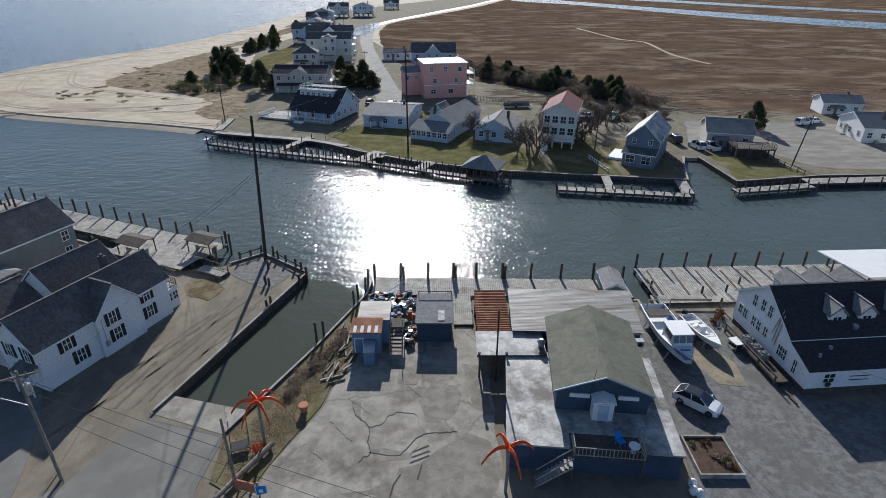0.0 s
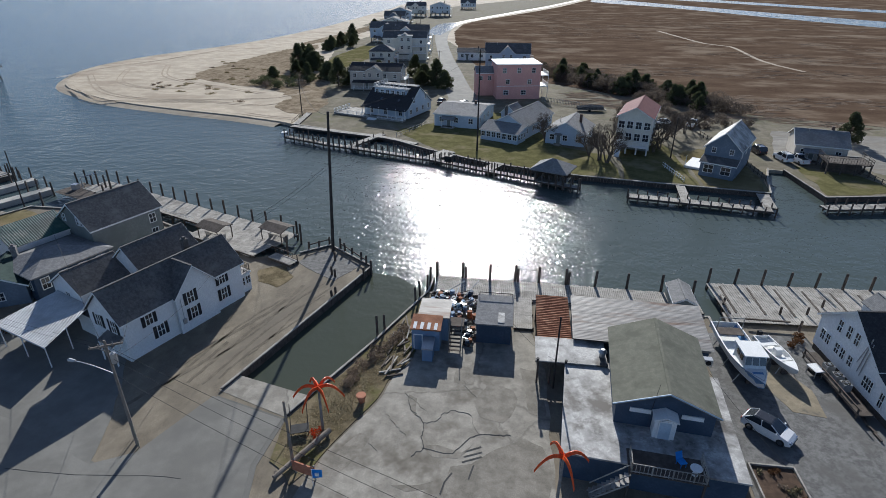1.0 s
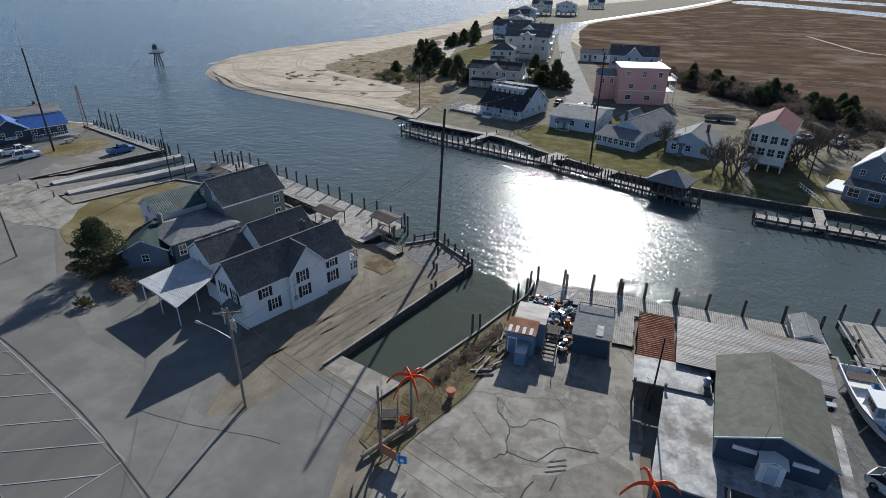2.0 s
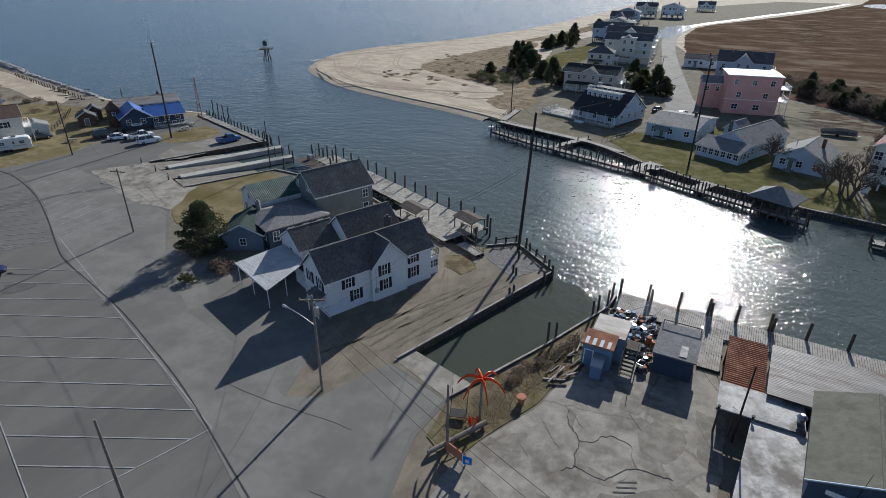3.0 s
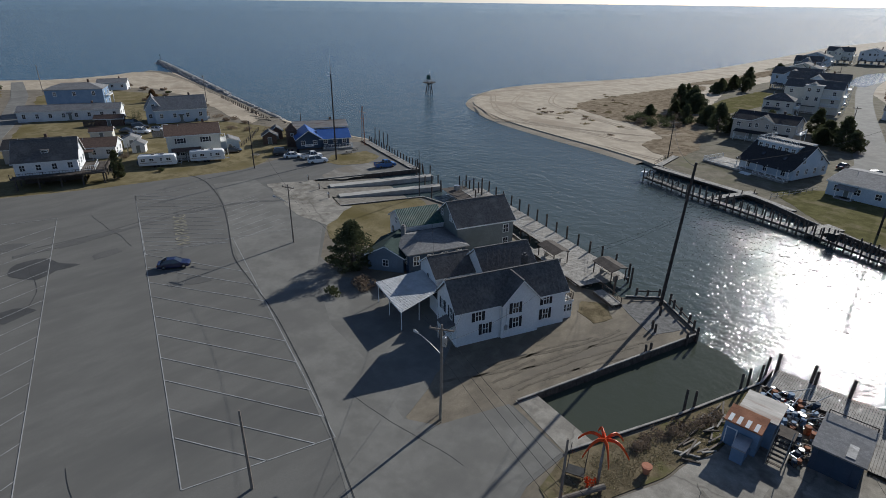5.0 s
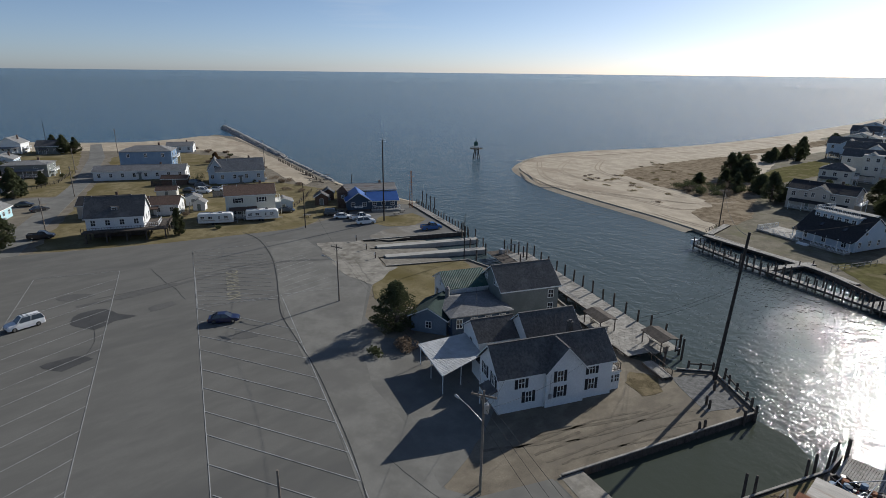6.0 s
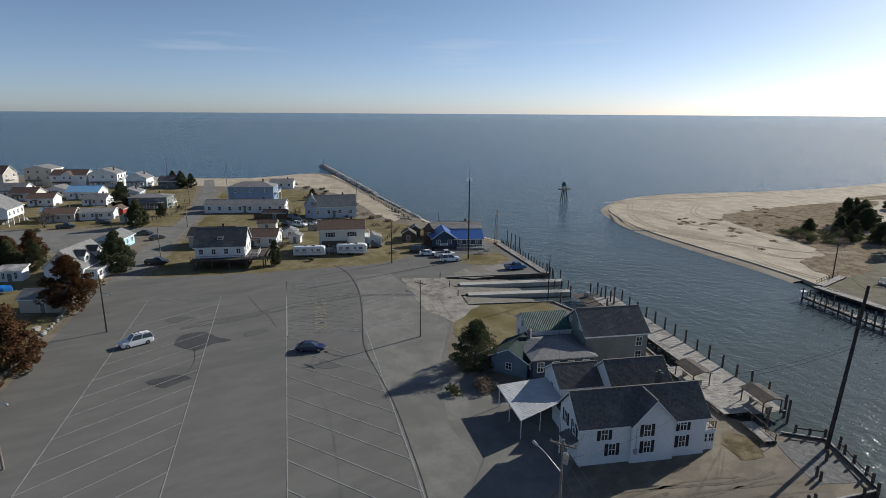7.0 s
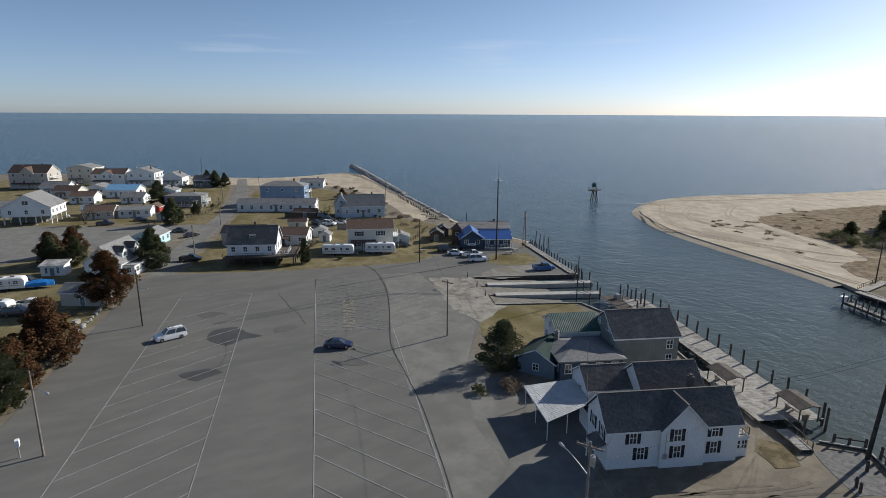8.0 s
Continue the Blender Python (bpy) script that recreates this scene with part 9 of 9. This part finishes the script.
for z in (3.4, 6.8):
    part("balcony", Mesh().box(pkw, 2, z, pkw + 3.2, 9, z + 0.2), WHITE, pk)
    railing(pk, [(pkw, 2.1), (pkw + 3.1, 2.1), (pkw + 3.1, 9)], z + 0.2, 1.0, WHITE, 0.4)
for px, py in ((pkw + 3, 2.1), (pkw + 3, 8.8)):
    part("balcony_post", Mesh().box(px, py, 0, px + 0.15, py + 0.15, 8), WHITE, pk)
part("band", Mesh().box(-0.02, -0.04, 4.0, pkw + 0.02, 0, 4.15), WHITE, pk)
simple_house((-20.8, 144.6), (-9.2, 142.2), 16, 3.2, 1.3, "x", PALEBLUE, GREYROOF, "low pale blue cottage with grey roof", [("f", 3, 1.9, 1.1, 1.2), ("r", 4, 1.9, 0.9, 1.2)], group="far bank houses")
hh, hhw = placed("porch_cottage", (-7.9, 133.4), (1.0, 129.3), "pale blue cottage with glazed front porch", "house", "far bank houses")
block(hh, 0, 0, hhw, 4.5, 0, 2.4, 1.3, "shed", PALEBLUE, GREYROOF, 0.3, [("f", 7, 1.6, 0.9, 1.2), ("r", 3, 1.6, 0.9, 1.2)], "porch_roof")
block(hh, 0.8, 4.5, hhw - 0.4, 22, 0, 3.3, 2.4, "y", PALEBLUE, GREYROOF, 0.35, [("r", 5, 1.9, 0.8, 1.1)])
chimney(hh, 3.2, 7, 4.5, 7.0)
block(hh, -2.6, 16, 1.6, 21, 0, 3.2, 1.8, "y", PALEBLUE, GREYROOF, 0.3, [("f", 1, 1.9, 0.8, 1.0)], "wing_roof")
simple_house((7.6, 132.2), (16.4, 129.6), 11, 2.9, 2.4, "y", PALEBLUE, GREYROOF, "low grey-blue cottage among bare trees", [("f", 3, 1.7, 1.0, 1.2), ("r", 3, 1.7, 0.9, 1.1)], group="far bank houses")
jh, jw = placed("tall_house", (22.7, 126.6), (29.6, 124.5), "tall white three-storey house with red metal roof", "house", "far bank houses")
block(jh, 0, 0, jw, 14, 2.2, 8.4, 2.0, "y", CREAM, REDROOF, 0.4, [("f", 4, 6.6, 1.2, 1.5), ("f", 4, 4.0, 1.2, 1.5), ("r", 4, 6.6, 0.9, 1.3), ("r", 4, 4, 0.9, 1.3)])
stilts(jh, 0.1, 0.1, jw - 0.1, 13.8, 2.3, 4, 4, 0.15, WHITE)
part("under_wall", Mesh().box(0.6, 4, 0, jw - 0.6, 13.4, 2.2), GREYSIDE, jh)
part("stair", Mesh().slab([(0.5, -3.2, 0.1), (1.6, -3.2, 0.1), (1.6, 0, 2.3), (0.5, 0, 2.3)], 0.12), WHITE, jh)
railing(jh, [(0, -1.4), (jw, -1.4)], 2.2, 1.0, WHITE, 0.4)
part("balcony", Mesh().box(0, -1.5, 2.0, jw, 0, 2.2), WHITE, jh)
kh, kw_ = placed("blue_gabled_house", (38.5, 115.2), (44.3, 112.0), "slate blue gabled house with pale metal roof", "house", "far bank houses")
block(kh, 0, 0, kw_, 13, 0, 5.6, 3.0, "y", SLATEBLUE, PALEROOF, 0.35, [("f", 2, 5.0, 0.7, 1.0), ("r", 3, 4.2, 0.8, 1.1)])
block(kh, 0.1, -2.2, kw_ - 0.1, 0, 0, 2.9, 0.7, "shed", SLATEBLUE, SHINGLE, 0.25, [("f", 2, 1.7, 1.7, 1.5)], "porch_roof")
part("side_deck", Mesh().box(-3.6, 1, 0, 0, 8, 0.5).tube((-3.4, 1.2, 0), (-3.4, 1.2, 2.6), 0.06), WHITE, kh)
simple_house((61.0, 127), (70.5, 124.5), 10, 3.6, 2.2, "x", BEIGE, GREYROOF, "beige house with grey gable roof and decks", [("f", 3, 2, 1, 1.2), ("r", 2, 2, 1, 1.2)], group="far bank houses")
deck_t = thing("timber_deck", pose(63.5, 117.6, 0, 0, 0, -8), "dark raised timber deck with railings", "deck")
part("floor", Mesh().box(0, 0, 2.2, 8, 6, 2.4), OLDWOOD, deck_t)
stilts(deck_t, 0, 0, 8, 6, 2.3, 4, 3, 0.12)
railing(deck_t, [(0, 6), (0, 0), (8, 0), (8, 6)], 2.4, 1.1, OLDWOOD, 0.5)
# dark solid block that stands in for the shade below the deck
part("lower_shade", Mesh().box(1, 2, 0, 7, 5.6, 2.1), OLDWOOD, deck_t)
simple_house((101.5, 143), (100, 131), 9, 3.6, 2.4, "y", SIDING, GREYROOF, "white gabled house beside the car park", [("f", 3, 1.8, 1.0, 1.2), ("r", 3, 1.8, 1, 1.2)], group="far bank houses")
simple_house((103, 126), (101, 114), 9, 3.4, 2.0, "x", SIDING, SHINGLE, "white house with dark roof", [("f", 4, 1.8, 1.0, 1.2)], group="far bank houses")
simple_house((108, 160), (118, 158), 8, 3.4, 1.6, "x", SIDING, GREYROOF, "white house beyond the car park", [("f", 3, 1.8, 1.0, 1.2)], group="far bank houses")

random.seed(51)
far_pier = dock("timber_pier", "long narrow timber pier with rows of piles", [((-55, 127.4), (-43.8, 122.8), 1.6), ((-43.8, 122.8), (-17.6, 114.6), 1.4), ((-17.6, 114.6), (-4.6, 108.6), 1.4), ((-4.6, 108.6), (12.6, 101.2), 1.5)], 0.2)
railing(far_pier, [(-54.8, 128.6), (-43.8, 124.1)], 0.2, 1.0, OLDWOOD, 0.9)
railing(far_pier, [(-55, 127.2), (-43.8, 122.6)], 0.2, 1.0, OLDWOOD, 0.9)
part("end_box", Mesh().box(-55.9, 127.2, 0.2, -54.9, 128.8, 1.3), WHITE, far_pier, "white box at the pier's end")
for a, b, n in (((-55, 127), (-43.8, 122.4), 5), ((-42.6, 122), (-17.6, 114.2), 17), ((-16.2, 113.6), (-4.6, 108.2), 10), ((-3.4, 107.7), (12.6, 100.8), 13)):
    pile_row(far_pier, a, b, n, 2.2, 0.16, 0.5)
    pile_row(far_pier, (a[0] + 0.6, a[1] + 2), (b[0] + 0.6, b[1] + 2), n, 1.9, 0.15, 0.5)
cross = dock("timber_pier", "short timber walkways joining pier and shore", [((-38.6, 121.6), (-33, 134), -1.8), ((-19.4, 115.5), (-15.6, 122.4), -3.4), ((-6.2, 110), (-3.6, 115), -2.4), ((-57, 138.6), (-31, 131.6), -1.8), ((-32, 131.8), (-22, 126.6), -1.4)], 0.3)
pile_row(cross, (-37, 124), (-32, 133), 4, 1.2, 0.12)
bulkhead("far_bulkhead", [(-57, 139.4), (-31.4, 131), (-18.8, 122), (-4.8, 114.2), (13.3, 108.8), (24.5, 107), (48, 103.8), (50, 111), (53, 119)], "dark timber bulkhead before the cottages", 0.3)
bulkhead("far_bulkhead", [(56, 118.5), (57.2, 103), (76, 106.6), (95, 107.5), (140, 110)], "dark timber bulkhead by the creek", 0.3)
e_dock = dock("timber_dock", "low timber dock with evenly spaced piles", [((21.4, 98), (45, 94.4), 2.0), ((30.6, 98.4), (32.4, 98.2), 8), ((44, 96.4), (46.4, 96), 7)], 0.2)
pile_row(e_dock, (21.2, 97.6), (45.2, 94.0), 15, 1.1, 0.13, 0.15)
pile_row(e_dock, (21.6, 100.2), (45.4, 96.6), 15, 1.1, 0.13, 0.15)
part("rail", Mesh().box(0, 0, 0, 0.1, 0.1, 0.1), OLDWOOD, e_dock).matrix_basis = pose(21.3, 98, 0.2)
w_dock = dock("timber_dock", "timber dock beside the creek mouth", [((54.6, 96.6), (70.6, 99.6), 2.2), ((70.6, 101.5), (110, 104.5), 3.0)], 0.25)
pile_row(w_dock, (54.4, 96.2), (70.6, 99.2), 9, 1.3, 0.14, 0.2)
pile_row(w_dock, (55, 98.8), (70.4, 101.8), 9, 1.3, 0.14, 0.2)
pile_row(w_dock, (74, 101.5), (110, 104.2), 11, 1.6, 0.14, 0.3)
bth, btw = placed("boathouse", (4.4, 104.6), (9.9, 102.4), "small boathouse with grey hip roof on piles", "boathouse")
part("floor", Mesh().box(0, 0, 0.1, btw, 5, 0.3), WOOD, bth)
for px in (0.1, btw - 0.3):
    for py in (0.1, 4.7):
        part("post", Mesh().box(px, py, -3, px + 0.2, py + 0.2, 2.7), OLDWOOD, bth)
part("roof", Mesh().add([(-0.8, -0.8, 2.6), (btw + 0.8, -0.8, 2.6), (btw + 0.8, 5.8, 2.6), (-0.8, 5.8, 2.6), (btw / 2 - 0.4, 2.5, 4.4), (btw / 2 + 0.4, 2.5, 4.4), (-0.8, -0.8, 2.45), (btw + 0.8, -0.8, 2.45), (btw + 0.8, 5.8, 2.45), (-0.8, 5.8, 2.45)],
                        [(0, 1, 5, 4), (1, 2, 5), (2, 3, 4, 5), (3, 0, 4), (9, 8, 7, 6), (6, 7, 1, 0), (7, 8, 2, 1), (8, 9, 3, 2), (9, 6, 0, 3)]), GREYROOF, bth)
part("back_wall", Mesh().box(0.3, 4.4, 0.3, btw - 0.3, 4.6, 2.6).box(0.2, 0.4, 0.3, 0.35, 4.4, 2.6), OLDWOOD, bth)
hoist = thing("boat_lift", pose(-13.2, 112.8, 0, 0, 0, -20), "dark boat lift motor box on piles", "boat lift")
part("box", Mesh().box(-0.7, -0.7, 0.6, 0.7, 0.7, 1.9), BLACK, hoist)
part("post", Mesh().tube((0, 0, -3), (0, 0, 2.6), 0.16), OLDWOOD, hoist)
beach_walk = dock("boardwalk", "narrow boardwalk from beach to pier", [((-58.5, 152), (-57.5, 139), 1.6)], 0.4)
railing(beach_walk, [(-58.8, 152), (-57.8, 139)], 0.4, 0.9, OLDWOOD, 1.0)

# far trees and scrub
cedar_far = tree_mesh(23, 9.0, 3.6, CEDAR, 0.9, 100, 0.3, 0.28, (0.12, 0.3))
cedar_far2 = tree_mesh(29, 7.0, 4.2, CEDAR, 0.9, 100, 0.4, 0.28, (0.12, 0.3))
random.seed(63)
spots = [(-85, 232, 1.15), (-89, 229, 1.05), (-81.5, 226, 1.0), (-93.4, 287, 0.75), (-95, 294, 0.75), (-92.8, 302, 0.8), (-94.5, 310, 0.8), (-93.5, 327, 1.0), (-69, 205, 0.9), (-61.4, 193, 1.05), (-58, 200, 0.9), (-27.8, 199, 1.0), (-33, 205, 0.9), (-38, 215, 0.9), (-24.5, 196, 0.8), (-88, 240, 0.9), (-94.6, 284, 0.7), (-91, 318, 0.8), (-97, 394, 0.9), (-99, 262, 0.6), (-92, 250, 0.7), (-82, 208, 0.7), (-90, 205, 0.6),
         (-76, 203, 0.7), (-70, 210, 0.7), (-104, 275, 0.5), (-96, 330, 0.7), (-86, 300, 0.7), (-33, 199, 0.7), (-50, 206, 0.8), (-46, 211, 0.8), (80, 143, 0.8)]
for i, (x, y, s) in enumerate(spots):
    tree(x, y, cedar_far if i % 2 else cedar_far2, "dark evergreen cedar on the dune" if x < -40 else "dark evergreen cedar near cottages", s, i * 47 % 360, "cedar_tree", "far trees")
thicket = Mesh()


def thicket_clump(x, y, rx, ry, rz, n, size):
    for _ in range(9):
        c = (x + random.uniform(-0.6, 0.6) * rx, y + random.uniform(-0.6, 0.6) * ry, rz * random.uniform(0.3, 0.75))
        leaf_cloud(thicket, c, (rx * 0.45, ry * 0.45, rz * 0.4), n // 9, size)


for i in range(130):
    t = i / 129
    x, y = 9 + 52 * t + random.uniform(-5, 5), 232 - 58 * t + random.uniform(-11, 9)
    if random.random() < 0.2:
        tree(x, y, cedar_far if i % 2 else cedar_far2, "dark cedar at the marsh edge", random.uniform(0.45, 0.8), i * 31, "cedar_tree", "far trees")
    else:
        thicket_clump(x, y, random.uniform(2.4, 4.6), random.uniform(2.4, 4), random.uniform(2.2, 4.4), 620, 0.28)
for i in range(22):
    thicket_clump(random.uniform(24, 62), random.uniform(152, 176), random.uniform(1.5, 3.0), random.uniform(1.5, 3), random.uniform(1.2, 2.8), 420, 0.25)
tagged(part("thicket", thicket, THICKET), "leafless brown thicket along the marsh edge", "thicket", kind="stuff")
for i in range(46):
    x = random.uniform(-128, -80)
    y = 170 + (-(x + 76)) * 0.35 + random.uniform(-10, 55)
    bush(x, y, random.uniform(0.7, 2.2), random.uniform(0.7, 2.2), random.uniform(0.2, 0.5), random.choice((BRAMBLE, DRYWEED, DRYWEED, DRYWEED)), "low dry scrub on the dune", 130, 0.2, "dune_bush", "dune bushes")
for i in range(34):
    x, y = random.uniform(-92, -74), random.uniform(187, 209) + (i % 5 == 0) * 22
    bush(x, y, random.uniform(1.8, 3.6), random.uniform(1.8, 3.4), random.uniform(1.2, 2.8), CEDAR if i % 3 else THICKET, "dark evergreen scrub on the dune" if i % 3 else "brown bare scrub on the dune", 520, 0.22, "dune_bush", "dune bushes")
for x, y, ms, s in ((7.8, 136.5, bare_a, 0.95), (18.9, 120.4, bare_a, 1.2), (20.5, 118.6, bare_b, 1.3), (17, 123, bare_b, 1.1), (39, 142, bare_a, 1.0), (35, 136, bare_b, 1.0), (32, 128, bare_b, 1.0), (43, 146, bare_a, 0.8), (24, 140, bare_b, 0.9), (21.5, 124, bare_a, 1.1), (33.5, 131, bare_a, 1.15), (37, 139, bare_a, 1.1), (46, 150, bare_b, 1.1), (13.5, 140, bare_b, 1.0), (8, 134, bare_b, 1.1), (28, 145, bare_a, 0.9)):
    tree(x, y, ms, "bare grey leafless tree beside cottages", s, x * 29 % 360, "bare_tree", "bare trees")
for x, y, r_, p_, k_ in ((58.6, 126, 100, CARWHITE, "suv"), (61.4, 125, 100, CARWHITE, "pickup"), (55.2, 131, 95, CARDARK, "suv"), (36, 152, 20, CARDARK, "sedan"), (40, 155, 30, CARWHITE, "sedan"), (44, 158, 60, CARDARK, "suv"), (47, 154, 60, CARWHITE, "pickup"), (31, 158, 10, CARDARK, "pickup"),
                         (96, 148, 20, CARWHITE, "suv"), (100, 150, 20, CARWHITE, "sedan"), (-22.5, 172, 80, CARDARK, "sedan"), (-15, 168, 60, CARDARK, "suv")):
    car("parked_car", "car parked behind the cottages", pose(x, y, 0.1, 0, 0, r_), p_, k_)
flat_boat = thing("covered_trailer", pose(22, 168, 0, 0, 0, 5), "long dark covered boat trailer", "trailer")
part("cover", loft(Mesh(), [[(x, -1.1, 0.6), (x, -1.0, z), (x, 0, z + 0.4), (x, 1.0, z), (x, 1.1, 0.6)] for x, z in ((-4, 1.1), (0, 1.6), (3.5, 1.3))]), SHINGLE, flat_boat)
part("frame", Mesh().box(-4, -0.9, 0.4, 4.4, -0.8, 0.6).box(-4, 0.8, 0.4, 4.4, 0.9, 0.6), METAL, flat_boat)
for s in (-1, 1):
    part("wheel", Mesh().tube((-0.5, s - 0.1, 0.35), (-0.5, s + 0.1, 0.35), 0.35, n=14), BLACK, flat_boat)


def fence(pts, h, label, material, gap=1.8):
    ob = thing("fence", pose(0, 0, 0), label, "fence", "fences")
    pm_ = Mesh().box(-0.06, -0.06, -0.1, 0.06, 0.06, h).data("fence_post", material)
    for a, b in zip(pts, pts[1:]):
        a, b = Vector(a), Vector(b)
        n = max(1, int((b - a).length / gap))
        for i in range(n):
            q = a.lerp(b, i / n)
            part("fence_post", pm_, None, ob).matrix_basis = pose(q.x, q.y, 0)
        for z in (0.35 * h, 0.85 * h):
            part("rail", Mesh().tube((a.x, a.y, z), (b.x, b.y, z), 0.05, n=4), material, ob)


fence([(49.6, 111), (49, 128), (46, 146)], 1.3, "dark post and rail fence along the creek", OLDWOOD)
fence([(72.5, 106.8), (70.5, 118), (72, 126)], 1.2, "dark post and rail fence beside a lawn", OLDWOOD)
fence([(-28.4, 132), (-22.5, 146)], 1.1, "pale fence before a cottage", WOOD)
fence([(33.6, 108.5), (31.6, 118)], 1.0, "white low fence between lawns", WHITE, 1.0)
fence([(8, 179), (20, 172)], 1.6, "brown plank fence beside the pink house", WOOD, 0.5)
utility_pole(-58.2, 148, 10.5, "dark utility pole at the beach's edge", True, dark=True)
utility_pole(-29, 215, 10, "utility pole beside the causeway", True)
utility_pole(-56, 330, 10, "utility pole beside the causeway", True)
utility_pole(-70, 420, 11, "utility pole beside the causeway", True)
utility_pole(34.6, 124, 9, "dark utility pole between cottages", False, dark=True)
cable((-58.2, 148, 10), (-24.2, 69.8, 20.0), 2.2, 0.03)
cable((-58.2, 148, 9.5), (-42, 176, 10), 1.0)
